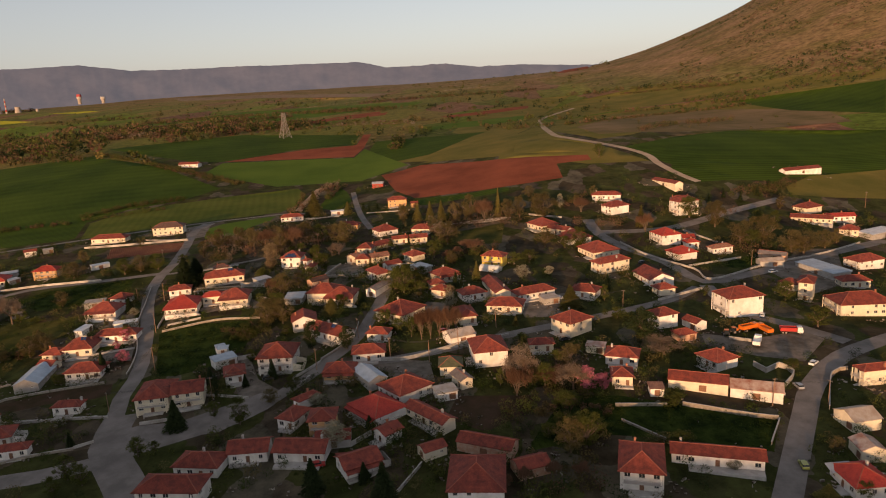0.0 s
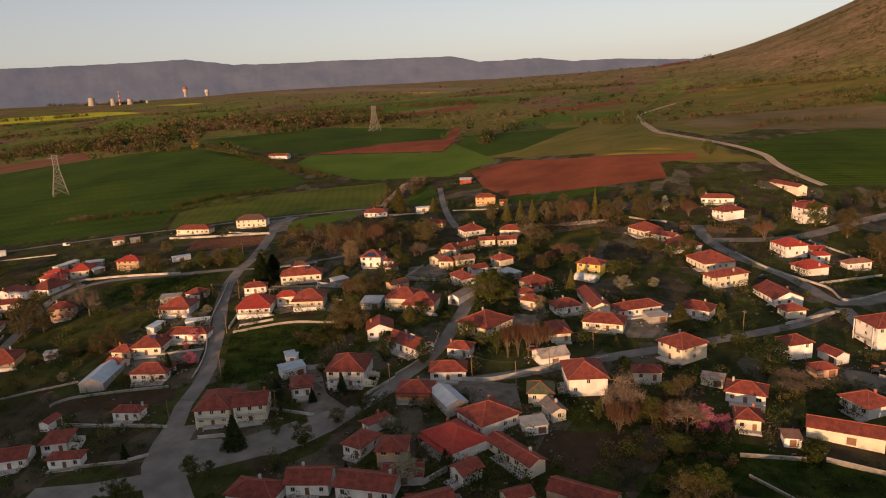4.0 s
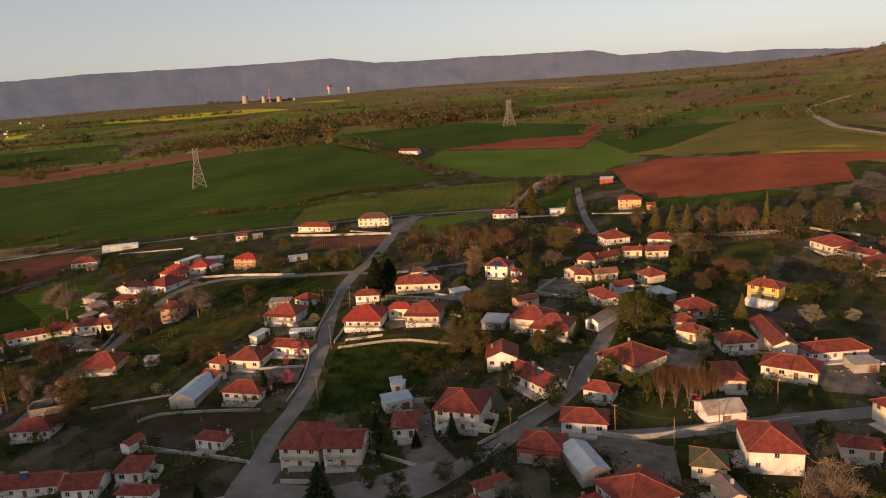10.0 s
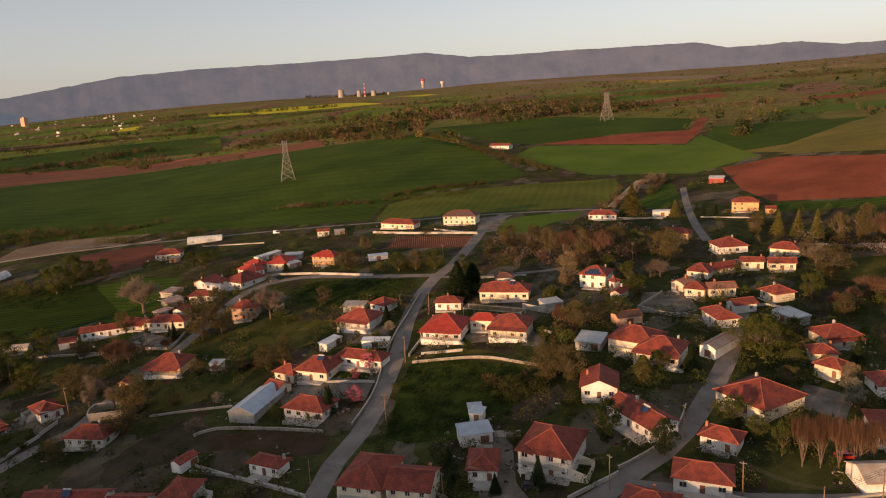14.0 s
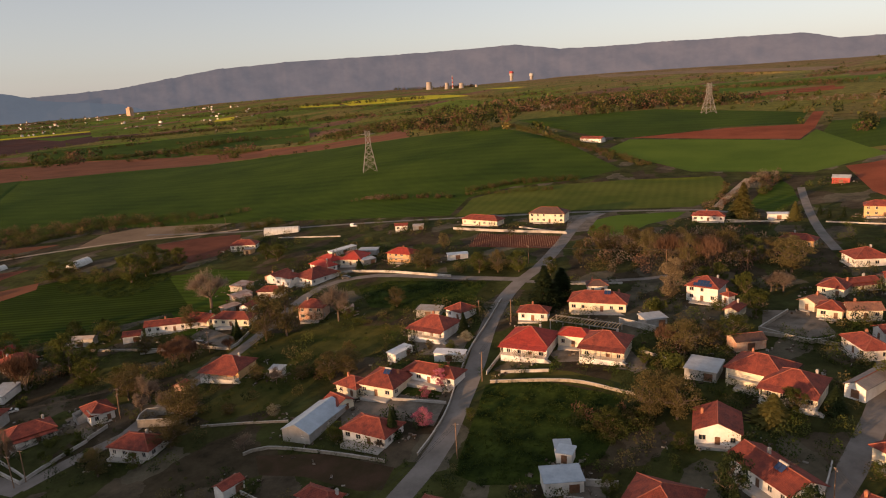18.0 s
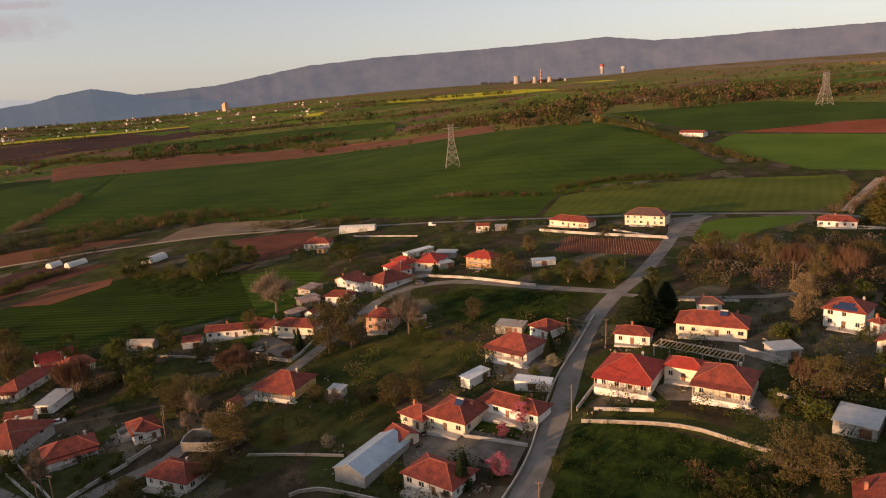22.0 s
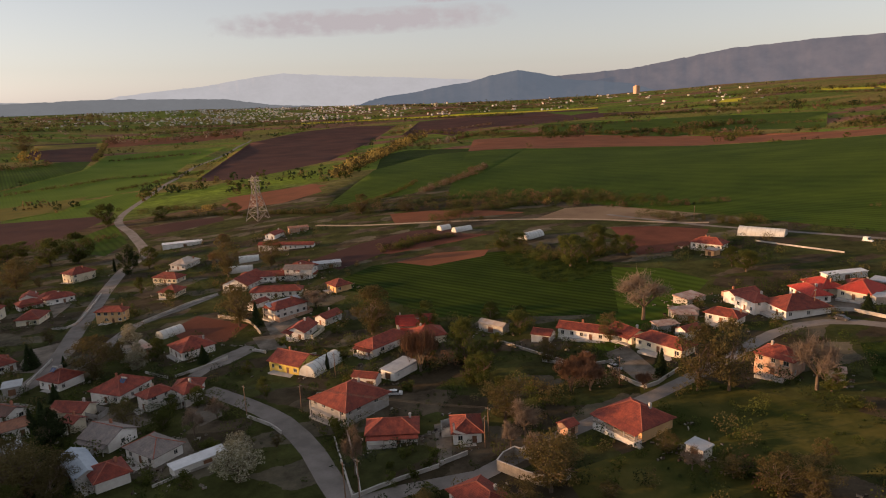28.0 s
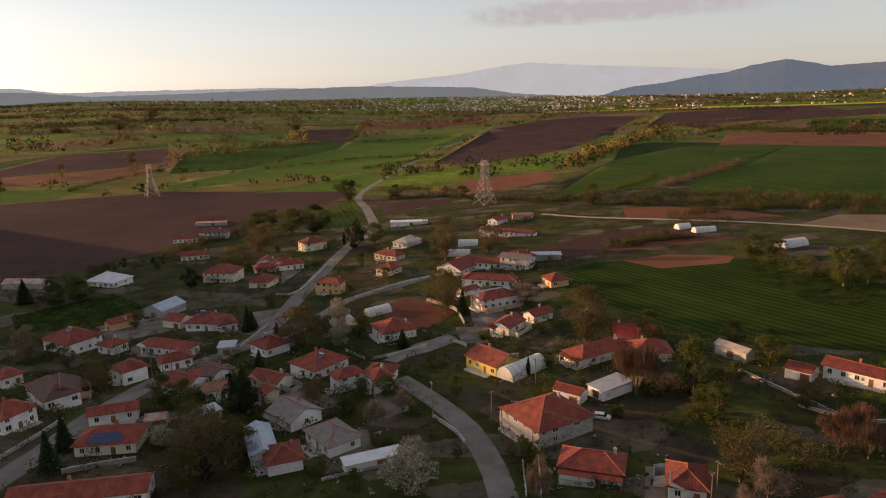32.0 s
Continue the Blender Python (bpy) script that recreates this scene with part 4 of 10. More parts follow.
field("north_slope", "meadow", [(-50.2, 684.4), (-10.7, 720.2), (67.4, 864.8), (107.7, 847.2), (69.9, 586.1), (30.1, 615.3), (-23.2, 667.8)])
field("crop_east", "wheat", [(-342.3, 293.4), (-322.5, 313.7), (-295.3, 314.6), (-276.8, 291.3), (-265.6, 270.8), (-247.4, 244.6), (-254.2, 239.6)])


def strip(pts, width):
    """The outline of a road: both edges of a polyline, mitred."""
    p = [Vector(q) for q in pts]
    left, right = [], []
    for i, q in enumerate(p):
        d = (p[min(i + 1, len(p) - 1)] - p[max(i - 1, 0)]).normalized()
        s = Vector((-d.y, d.x)) * width / 2
        left.append(tuple(q + s)), right.append(tuple(q - s))
    return left + right[::-1]


def finer(pts, step=9.0):
    """A polyline rounded through its points."""
    p = [Vector(q) for q in pts]
    out = []
    for i in range(len(p) - 1):
        a, b, c, d = p[max(i - 1, 0)], p[i], p[i + 1], p[min(i + 2, len(p) - 1)]
        n = max(1, min(12, int((c - b).length / step)))
        for k in range(n):
            t = k / n
            out.append(tuple(0.5 * (2 * b + (c - a) * t + (2 * a - 5 * b + 4 * c - d) * t * t + (3 * b - a - 3 * c + d) * t**3)))
    return out + [tuple(p[-1])]


def inside(poly, x, y):
    """Which points lie inside an outline."""
    px, py = np.array([q[0] for q in poly]), np.array([q[1] for q in poly])
    hit = np.zeros(len(x), bool)
    j = len(poly) - 1
    for i in range(len(poly)):
        with np.errstate(divide="ignore", invalid="ignore"):
            cross = ((py[i] > y) != (py[j] > y)) & (x < (px[j] - px[i]) * (y - py[i]) / (py[j] - py[i]) + px[i])
        hit ^= cross
        j = i
    return hit


def build_land():
    from mathutils.geometry import delaunay_2d_cdt

    zones = [(n, "dirt" if n in ("white_track", "dirt_path", "field_road", "ridge_track") else "asphalt", strip(finer(p), w), "road") for n, w, p in ROADS]
    zones += [(n, k, p, "field") for n, k, p in FIELDS]
    rng = np.random.default_rng(3)
    pts = []
    for gx in np.arange(-610, 420, 11.0):
        for gy in np.arange(-220, 670, 11.0):
            if math.hypot(gx - CX, gy - CY) < 590:
                pts.append((gx + rng.uniform(-2, 2), gy + rng.uniform(-2, 2)))
    for i in range(70):
        r = 598 * (4880 / 598) ** (i / 69)
        for k in range(220):
            az = 2 * math.pi * (k + 0.5 * (i % 2)) / 220
            pts.append((CX + r * math.sin(az), CY + r * math.cos(az)))
    edges = []
    for _, _, poly, _ in zones:
        i0 = len(pts)
        pts += [tuple(q) for q in poly]
        edges += [(i0 + k, i0 + (k + 1) % len(poly)) for k in range(len(poly))]
    verts, _, faces, *_ = delaunay_2d_cdt([Vector(p) for p in pts], edges, [], 0, 1e-3)
    xy = np.array([(v.x, v.y) for v in verts])
    r = np.hypot(xy[:, 0] - CX, xy[:, 1] - CY)
    z = land(xy[:, 0], xy[:, 1])
    lump = np.array([noise.noise((x / 260, y / 260, 4.0)) + 0.5 * noise.noise((x / 90, y / 90, 9.0)) for x, y in xy])
    z = z + lump * np.clip((r - 620) / 900, 0, 1) * (4 + 0.02 * np.clip(z - 20, 0, 400))
    tri = np.array(faces)
    c = xy[tri].mean(1)
    owner = np.full(len(tri), -1)
    for k in range(len(zones) - 1, -1, -1):
        owner[inside(zones[k][2], c[:, 0], c[:, 1])] = k
    made = []
    for k in range(-1, len(zones)):
        t = tri[owner == k]
        if len(t) == 0:
            continue
        used, inv = np.unique(t, return_inverse=True)
        me = bpy.data.meshes.new("land")
        me.from_pydata(np.column_stack([xy[used], z[used]]).tolist(), [], inv.reshape(-1, 3).tolist())
        me.shade_smooth()
        if k < 0:
            me.materials.append(MAT["grass"])
            tagged(new("ground", me), "rough spring grass over rolling village land", "ground", kind="structure")
        else:
            n, kind, _, sort = zones[k]
            me.materials.append(MAT[kind])
            label = {"asphalt": "worn grey asphalt village street", "dirt": "pale unpaved farm track"}.get(kind, "")
            words = {"redsoil": "red ploughed field", "redsoil2": "small plot of reddish bare soil", "soil": "brown bare soil strip", "darksoil": "dark brown ploughed field", "gardensoil": "dark dug garden soil", "wheat": "green field of young wheat in drills", "youngcrop": "dark green field of young crop in drills", "wheatbright": "bright green field of young crop", "mown": "pale green mown meadow in stripes", "meadow": "ochre dry meadow", "rank": "lush tall green grass plot", "stubble": "tan stubble field", "heath": "brown heath slope with low scrub", "rape": "yellow field of flowering rape", "lawn": "patchy dry grass plot", "yard": "grey gravel and concrete yard"}
            tagged(new("road" if sort == "road" else "field", me), label or words[kind] + " beside the village", "road" if sort == "road" else "field", kind="structure")
    return made


build_land()

# ---------------------------------------------------------------- far mountains
def ridge(name, crest, dist, rock, haze_glow, folds, label):
    """A far mountain range: a relief of spurs and gullies that climbs from its foot to the crest line given as (bearing, elevation)."""
    az = np.arange(crest[0][0], crest[-1][0] + 0.01, 0.14)
    el = np.interp(az, [c[0] for c in crest], [c[1] for c in crest])
    el = el + np.array([0.05 * noise.noise((b * 1.3, dist * 0.01, 0)) + 0.035 * noise.noise((b * 4, 1, 2)) for b in az])
    s = Shape()
    rows = 30
    for j in range(rows + 1):
        k = j / rows
        for i, b in enumerate(az):
            spur = 1 - 2 * abs(noise.fractal((b * folds * 0.3 + 0.9 * k, k * 1.8 + 0.1 * b, dist * 0.001), 0.9, 2.1, 6))
            fine = noise.fractal((b * 2.2, k * 3.5, 7.0), 0.9, 2.1, 4)
            r = dist - 420 * (1 - k) - (7 * spur + 1.5 * fine) * math.sin(math.pi * k) ** 0.8
            top = 70 + dist * math.tan(radians(el[i]))
            s.v.append((-42 + r * math.sin(radians(b)), 90 + r * math.cos(radians(b)), -60 + (top + 60) * k**1.1))
    n = len(az)
    for j in range(rows):
        for i in range(n - 1):
            s.f.append((j * n + i, j * n + i + 1, (j + 1) * n + i + 1, (j + 1) * n + i))
            s.uv += [(0, 0)] * 4
    m = shade(name + "_rock_haze", rock, tuple(c * 0.6 for c in rock), 1.0, 0.006, 0.0, 6, spec=0.0)
    # Distance haze is put in as an even emission over the rock.
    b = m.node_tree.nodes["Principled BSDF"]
    b.inputs["Emission Color"].default_value, b.inputs["Emission Strength"].default_value = (*haze_glow, 1), 1.0
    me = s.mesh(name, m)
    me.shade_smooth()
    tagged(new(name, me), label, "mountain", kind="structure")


RANGE = [(-64, 0.9), (-60, 1.1), (-56.8, 1.3), (-53, 1.9), (-49.7, 2.4), (-44.3, 2.7), (-38, 2.8), (-31, 2.93), (-26.4, 3.08), (-23, 2.58), (-20, 2.52), (-14.8, 2.57), (-9.3, 2.5), (-5.5, 2.48), (-3.3, 1.94), (-1.6, 1.94), (1.6, 2.0), (4.2, 1.6), (7.8, 1.6), (12, 1.3), (25, 1.0)]
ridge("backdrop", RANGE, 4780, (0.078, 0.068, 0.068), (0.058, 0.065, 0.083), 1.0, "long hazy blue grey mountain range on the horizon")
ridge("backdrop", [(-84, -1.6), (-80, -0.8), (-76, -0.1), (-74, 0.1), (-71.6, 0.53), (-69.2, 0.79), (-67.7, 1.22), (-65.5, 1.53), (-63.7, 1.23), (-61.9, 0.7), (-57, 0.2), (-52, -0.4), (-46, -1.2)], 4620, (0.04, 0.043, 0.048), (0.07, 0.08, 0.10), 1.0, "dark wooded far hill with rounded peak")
# Next two: haze of greater distance painted as paler rock and stronger emission.
ridge("backdrop", [(-98, 0.3), (-95.7, 0.66), (-89.3, 1.25), (-86.2, 1.73), (-84, 1.97), (-79.6, 1.62), (-75.3, 1.4), (-69.2, 0.95), (-60, 0.8)], 4850, (0.16, 0.15, 0.155), (0.27, 0.255, 0.26), 0.6, "pale snow-dusted mountain far away, haze put in as glow")
ridge("backdrop", [(-170, 0.6), (-150, 0.8), (-130, 0.85), (-123.4, 0.84), (-121.4, 0.8), (-119, 0.44), (-112.5, 0.5), (-104.2, 0.5), (-98, 0.3), (-90, 0.0), (-84, -0.4)], 4800, (0.12, 0.115, 0.115), (0.20, 0.19, 0.19), 0.7, "low hills far across the plain, paled by put-in haze")
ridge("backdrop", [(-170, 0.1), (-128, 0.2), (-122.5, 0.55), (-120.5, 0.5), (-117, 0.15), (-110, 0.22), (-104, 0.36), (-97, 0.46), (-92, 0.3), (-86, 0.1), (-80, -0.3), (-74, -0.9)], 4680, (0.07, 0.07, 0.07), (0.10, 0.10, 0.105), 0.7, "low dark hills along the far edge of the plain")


def hill_behind():
    """The long hill in the south-south-west behind which the evening sun goes down."""
    a = radians(SUN_AZ)
    sx, sy = math.sin(a), math.cos(a)
    s = Shape()
    cols = np.arange(-700, 521, 15.0)
    crest = np.interp(cols, [-700, -400, -22, 50, 105, 150, 200, 256, 300, 370, 441, 520], [66, 70, 75, 79.5, 85, 83.5, 76.5, 66, 56, 46, 28, -20])
    prof = [(-1.0, 0.0), (-0.6, 0.35), (-0.3, 0.78), (0.0, 1.0), (0.35, 0.8), (1.0, 0.0)]
    for k, f in prof:
        for c, h in zip(cols, crest):
            along = 700 + k * 230
            x, y = sx * along + sy * c, sy * along - sx * c
            g = float(land(x, y)) - 6
            bump = 3 * noise.noise((c / 40, k, 3)) * f
            s.v.append((x, y, g + max(h - g, 0) * f + bump))
    n = len(cols)
    for j in range(len(prof) - 1):
        for i in range(n - 1):
            s.f.append((j * n + i, j * n + i + 1, (j + 1) * n + i + 1, (j + 1) * n + i))
            s.uv += [(0, 0)] * 4
    me = s.mesh("hill_behind", MAT["grass"])
    me.shade_smooth()
    tagged(new("hill_behind", me), "long grassy hill south-west of the village", "hill", kind="structure")


hill_behind()
# ---------------------------------------------------------------- houses
rnd = random.Random(11)
WIN = {}
HOMES, FOOTPRINTS, BODIES = [], [], []


def window_meshes(w, h):
    key = (w, h)
    if key not in WIN:
        s = Shape()
        f = 0.07
        xs, zs = [-w / 2 - 0.1, -w / 2, -w / 2 + f, -f / 2, f / 2, w / 2 - f, w / 2, w / 2 + 0.1], [-0.08, 0, f, h - f, h]
        solid = lambda i, j: 0 <= i < 7 and 0 <= j < 4 and (j == 0 or (0 < i < 6 and (j in (1, 3) or i in (1, 3, 5))))
        spot = {}

        def vid(i, y, j):
            if (i, y, j) not in spot:
                spot[i, y, j] = len(s.v)
                s.v.append((xs[i], -0.12 if y == 0 else 0.05, zs[j]))
            return spot[i, y, j]

        for i in range(7):
            for j in range(4):
                if solid(i, j):
                    q = [[(i, 0, j), (i + 1, 0, j), (i + 1, 0, j + 1), (i, 0, j + 1)]]
                    q += [[(i, 0, j), (i, 0, j + 1), (i, 1, j + 1), (i, 1, j)]] if not solid(i - 1, j) else []
                    q += [[(i + 1, 0, j + 1), (i + 1, 0, j), (i + 1, 1, j), (i + 1, 1, j + 1)]] if not solid(i + 1, j) else []
                    q += [[(i + 1, 0, j), (i, 0, j), (i, 1, j), (i + 1, 1, j)]] if not solid(i, j - 1) else []
                    q += [[(i, 0, j + 1), (i + 1, 0, j + 1), (i + 1, 1, j + 1), (i, 1, j + 1)]] if not solid(i, j + 1) else []
                    for face in q:
                        s.f.append(tuple(vid(*k) for k in face))
                        s.uv += [(0, 0)] * 4
        p = Shape()
        p.box(-w / 2 + f, -0.01, f, w / 2 - f, 0.01, h - f)
        WIN[key] = (s.mesh("window", MAT["frame"]), p.mesh("pane", MAT["glass"]))
    return WIN[key]


def wall_side(s, turn, half, width, z0, z1, holes, depth=0.18):
    """One outer wall in the plane y=-half, turned about z, with openings and their reveals."""
    xs = sorted({-width / 2, width / 2, *[h[0] for h in holes], *[h[1] for h in holes]})
    zs = sorted({z0, z1, *[h[2] for h in holes], *[h[3] for h in holes]})

    def at(x, y, z):
        return turn @ Vector((x, y - half, z))

    for i in range(len(xs) - 1):
        for j in range(len(zs) - 1):
            a, b, c, d = xs[i], xs[i + 1], zs[j], zs[j + 1]
            if any(h[0] - 1e-6 <= a and b <= h[1] + 1e-6 and h[2] - 1e-6 <= c and d <= h[3] + 1e-6 for h in holes):
                continue
            s.face([at(a, 0, c), at(b, 0, c), at(b, 0, d), at(a, 0, d)])
    for a, b, c, d in holes:
        s.face([at(a, 0, c), at(a, depth, c), at(b, depth, c), at(b, 0, c)])
        s.face([at(a, 0, d), at(b, 0, d), at(b, depth, d), at(a, depth, d)])
        s.face([at(a, 0, c), at(a, 0, d), at(a, depth, d), at(a, depth, c)])
        s.face([at(b, 0, c), at(b, depth, c), at(b, depth, d), at(b, 0, d)])
        s.face([at(a, depth, c), at(b, depth, c), at(b, depth, d), at(a, depth, d)])


def house(x, y, w, d, rot, e, roof, tone, paint, storeys, extra=""):
    """A house or shed: w across the front, d deep, e up to the eaves."""
    e = e * (0.9 if storeys > 1 else 0.95)
    g = float(min(land(x + a * w * 0.4, y + b * d * 0.4) for a in (-1, 0, 1) for b in (-1, 0, 1)))
    gc = float(land(x, y))
    small = storeys == 0
    lot = rnd.random()
    if not extra and roof != "flat" and paint not in ("yellow", "brick"):
        extra = "balcony" if storeys == 2 and lot < 0.45 else "porch" if storeys == 1 and lot < 0.13 and w > 7 else ""
    HOMES.append((x, y, w, d))
    rz = Matrix.Rotation(radians(rot), 2)
    FOOTPRINTS.append([tuple(Vector((x, y)) + rz @ Vector((a * (w / 2 + 0.6), b * (d / 2 + 0.6)))) for a, b in ((-1, -1), (1, -1), (1, 1), (-1, 1))])
    over = 0.3 if small else 0.6
    hw, hd = w / 2 - over, d / 2 - over
    words = {"white": "white rendered", "cream": "cream rendered", "orange": "ochre rendered", "yellow": "bright yellow", "brick": "bare brick", "grey": "grey block", "red": "red clad"}[paint]
    rwords = {"red": "red clay tile", "bright": "bright red tile", "brown": "dark brown tile", "tile": "old faded tile", "slate": "grey tile", "green": "mossy green tile", "metal": "grey sheet metal", "bluemetal": "blue-grey sheet metal", "tanmetal": "tan sheet metal", "white": "white sheet", "rust": "rusty sheet metal"}[tone]
    size = {0: "low shed", 1: "single-storey house", 2: "two-storey house", 3: "three-storey house"}[storeys]
    also = {"balcony": " and balcony", "solar": " and solar heater", "pv": " and solar panels", "porch": " and porch", "veranda": " and railed veranda"}.get(extra, "")
    ob = new("shed" if small else "house")
    ob.matrix_basis = pose(x, y, gc, 0, 0, rot)
    tagged(ob, f"{words} {size}, {rwords} {roof} roof{also}", "shed" if small else "house", "sheds of the village" if small else "houses of the village")
    if not small and extra != "veranda" and math.hypot(x + 60, y - 190) < 330:
        BODIES.append((ob, w, d, e))
    mat = MAT["w_" + paint]
    body = Shape()
    low = g - gc - 1.2
    sides = [(0, hd, 2 * hw), (90, hw, 2 * hd), (180, hd, 2 * hw), (270, hw, 2 * hd)]
    n = max(storeys, 1)
    sh = e / n
    openings = []
    for k, (ang, half, width) in enumerate(sides):
        turn = Matrix.Rotation(radians(ang), 3, "Z")
        holes = []
        cols = max(1, int(width / 2.9))
        for st in range(n):
            for c in range(cols):
                cx = (c + 0.5) * width / cols - width / 2
                z0 = st * sh
                if k == 0 and st == 0 and c == cols // 2:
                    dw, dh = (1.1, min(2.05, e - 0.4)) if not small else (min(2.2, width * 0.4), min(2.1, e - 0.4))
                    holes.append((cx - dw / 2, cx + dw / 2, 0.02, dh))
                    openings.append((k, turn, half, cx, 0.02, dw, dh, True))
                elif not small and rnd.random() < (0.85 if k == 0 else 0.42) and sh > 2.0 and width / cols > 1.6:
                    ww, wh = (1.5, 1.25) if rnd.random() < 0.3 else (1.1, 1.25)
                    holes.append((cx - ww / 2, cx + ww / 2, z0 + 1.0, z0 + 1.0 + wh))
                    openings.append((k, turn, half, cx, z0 + 1.0, ww, wh, False))
                elif small and k and rnd.random() < 0.35:
                    holes.append((cx - 0.4, cx + 0.4, 1.2, 1.8))
                    openings.append((k, turn, half, cx, 1.2, 0.8, 0.6, False))
        wall_side(body, turn, half, width, low, e, holes)
    pitch = 0.5 if roof == "hip" else 0.44
    along = w >= d
    rise = pitch * min(w, d) / 2
    if roof == "gable":
        for s in (-1, 1):
            if along:
                top = e + pitch * hd
                body.face([(s * hw, -hd, e), (s * hw, hd, e), (s * hw, 0, top)][::s])
            else:
                top = e + pitch * hw
                body.face([(hw, s * hd, e), (-hw, s * hd, e), (0, s * hd, top)][::s])
    part("wall", body, mat, ob)
    if not small and extra not in ("porch", "veranda"):
        s = Shape()
        reach = rnd.uniform(1.4, 3.2)
        s.box(-hw * rnd.uniform(0.5, 1.0), -hd - reach, low, hw * rnd.uniform(0.5, 1.05), -hd - 0.02, rnd.uniform(0.08, 0.25))
        part("terrace", s, MAT["concrete"], ob)
    for k, turn, half, cx, z0, ww, wh, is_door in openings:
        p = turn @ Vector((cx, 0.1 - half, z0))
        m = Matrix.Translation(p) @ turn.to_4x4()
        if is_door:
            s = Shape()
            s.box(-ww / 2, -0.03, 0, ww / 2, 0.05, wh)
            s.box(-ww / 2 + 0.1, -0.05, 0.15, -0.04, -0.03, wh - 0.15), s.box(0.04, -0.05, 0.15, ww / 2 - 0.1, -0.03, wh - 0.15)
            part("door", s, MAT["door"], ob, m=m)
        else:
            fr, pa = window_meshes(ww, wh)
            f = part("window", fr, None, ob, m=m)
            part("pane", pa, None, f)
    # roof
    s, caps = Shape(), Shape()
    hx, hy, t = w / 2, d / 2, 0.14
    if roof == "flat":
        k = 0.06
        z = lambda yy: e + 0.1 + k * (yy + hy)
        s.face([(-hx, -hy, z(-hy)), (hx, -hy, z(-hy)), (hx, hy, z(hy)), (-hx, hy, z(hy))])
        s.face([(-hx, hy, e), (hx, hy, e), (hx, -hy, e), (-hx, -hy, e)])
        for a, b in (((-hx, -hy), (hx, -hy)), ((hx, -hy), (hx, hy)), ((hx, hy), (-hx, hy)), ((-hx, hy), (-hx, -hy))):
            s.face([(*a, e), (*b, e), (*b, z(b[1])), (*a, z(a[1]))])
    else:
        if along:
            r = max(hx - hy, 0.0) if roof == "hip" else hx
            r1, r2 = Vector((-r, 0, e + t + rise)), Vector((r, 0, e + t + rise))
        else:
            r = max(hy - hx, 0.0) if roof == "hip" else hy
            r1, r2 = Vector((0, -r, e + t + rise)), Vector((0, r, e + t + rise))
        c = [Vector((-hx, -hy, e + t)), Vector((hx, -hy, e + t)), Vector((hx, hy, e + t)), Vector((-hx, hy, e + t))]
        slopes = [(c[0], c[1], r2, r1), (c[2], c[3], r1, r2), (c[1], c[2], r2, r2), (c[3], c[0], r1, r1)] if along else [(c[1], c[2], r2, r1), (c[3], c[0], r1, r2), (c[0], c[1], r1, r1), (c[2], c[3], r2, r2)]
        for i, (p, q, a, b) in enumerate(slopes):
            if roof == "gable" and i >= 2:
                continue
            u = (q - p).normalized()
            pts = [p, q, a] if (a - b).length < 1e-4 else [p, q, a, b]
            s.face(pts, [((v - p).dot(u), ((v - p) - (v - p).dot(u) * u).length) for v in pts])
            s.face([v - Vector((0, 0, t)) for v in pts[::-1]])
        for i in range(4):
            p, q = c[i], c[(i + 1) % 4]
            dz = Vector((0, 0, t))
            if roof == "hip" or (along and i in (0, 2)) or (not along and i in (1, 3)):
                s.face([p - dz, q - dz, q, p])
            else:
                a = r2 if (along and i == 1) or (not along and i == 2) else r1
                s.face([p - dz, a - dz, a, p]), s.face([a - dz, q - dz, q, a])
        if (r2 - r1).length > 0.2:
            caps.tube(r1, r2, 0.13, 0.13)
        if roof == "hip":
            for p, a in zip(c, (r1, r2, r2, r1) if along else (r1, r1, r2, r2)):
                caps.tube(p, a, 0.12, 0.12)
    top = part("roof", s, MAT[tone], ob)
    if caps.v and tone in ("red", "bright", "brown", "tile", "slate", "green"):
        part("ridge_tiles", caps, MAT["ridge"], top)

    def roof_z(px, py):
        if roof == "flat":
            return e + 0.1 + 0.06 * (py + hy)
        if roof == "hip":
            return e + t + pitch * min(hx - abs(px), hy - abs(py))
        return e + t + pitch * ((hy - abs(py)) if along else (hx - abs(px)))

    if not small and rnd.random() < 0.75:
        px, py = rnd.uniform(-0.4, 0.4) * w, rnd.uniform(0.05, 0.3) * d
        zz = roof_z(px, py)
        s = Shape()
        s.box(px - 0.28, py - 0.28, zz - 0.6, px + 0.28, py + 0.28, zz + 1.0)
        s.box(px - 0.36, py - 0.36, zz + 1.0, px + 0.36, py + 0.36, zz + 1.1)
        s.box(px - 0.2, py - 0.2, zz + 1.1, px + 0.2, py + 0.2, zz + 1.3)
        part("chimney", s, MAT["brickred" if rnd.random() < 0.5 else "whitewash"], ob)
    if extra == "solar":
        px, py = rnd.uniform(-0.2, 0.25) * w, -0.12 * d
        zz = roof_z(px, py)
        s = Shape()
        for k in (-1, 1):
            s.face([(px + k * 0.55 - 0.5, py - 0.9, zz + 0.1), (px + k * 0.55 + 0.5, py - 0.9, zz + 0.1), (px + k * 0.55 + 0.5, py + 0.5, zz + 1.15), (px + k * 0.55 - 0.5, py + 0.5, zz + 1.15)])
        s.box(px - 1.05, py + 0.45, zz - 0.4, px - 0.98, py + 0.52, zz + 1.1), s.box(px + 0.98, py + 0.45, zz - 0.4, px + 1.05, py + 0.52, zz + 1.1)
        h = part("solar_heater", s, MAT["pv"], ob, "dark solar collector on the roof")
        s = Shape()
        s.tube((px - 1.0, py + 0.6, zz + 1.25), (px + 1.0, py + 0.6, zz + 1.25), 0.26, 0.26, 10)
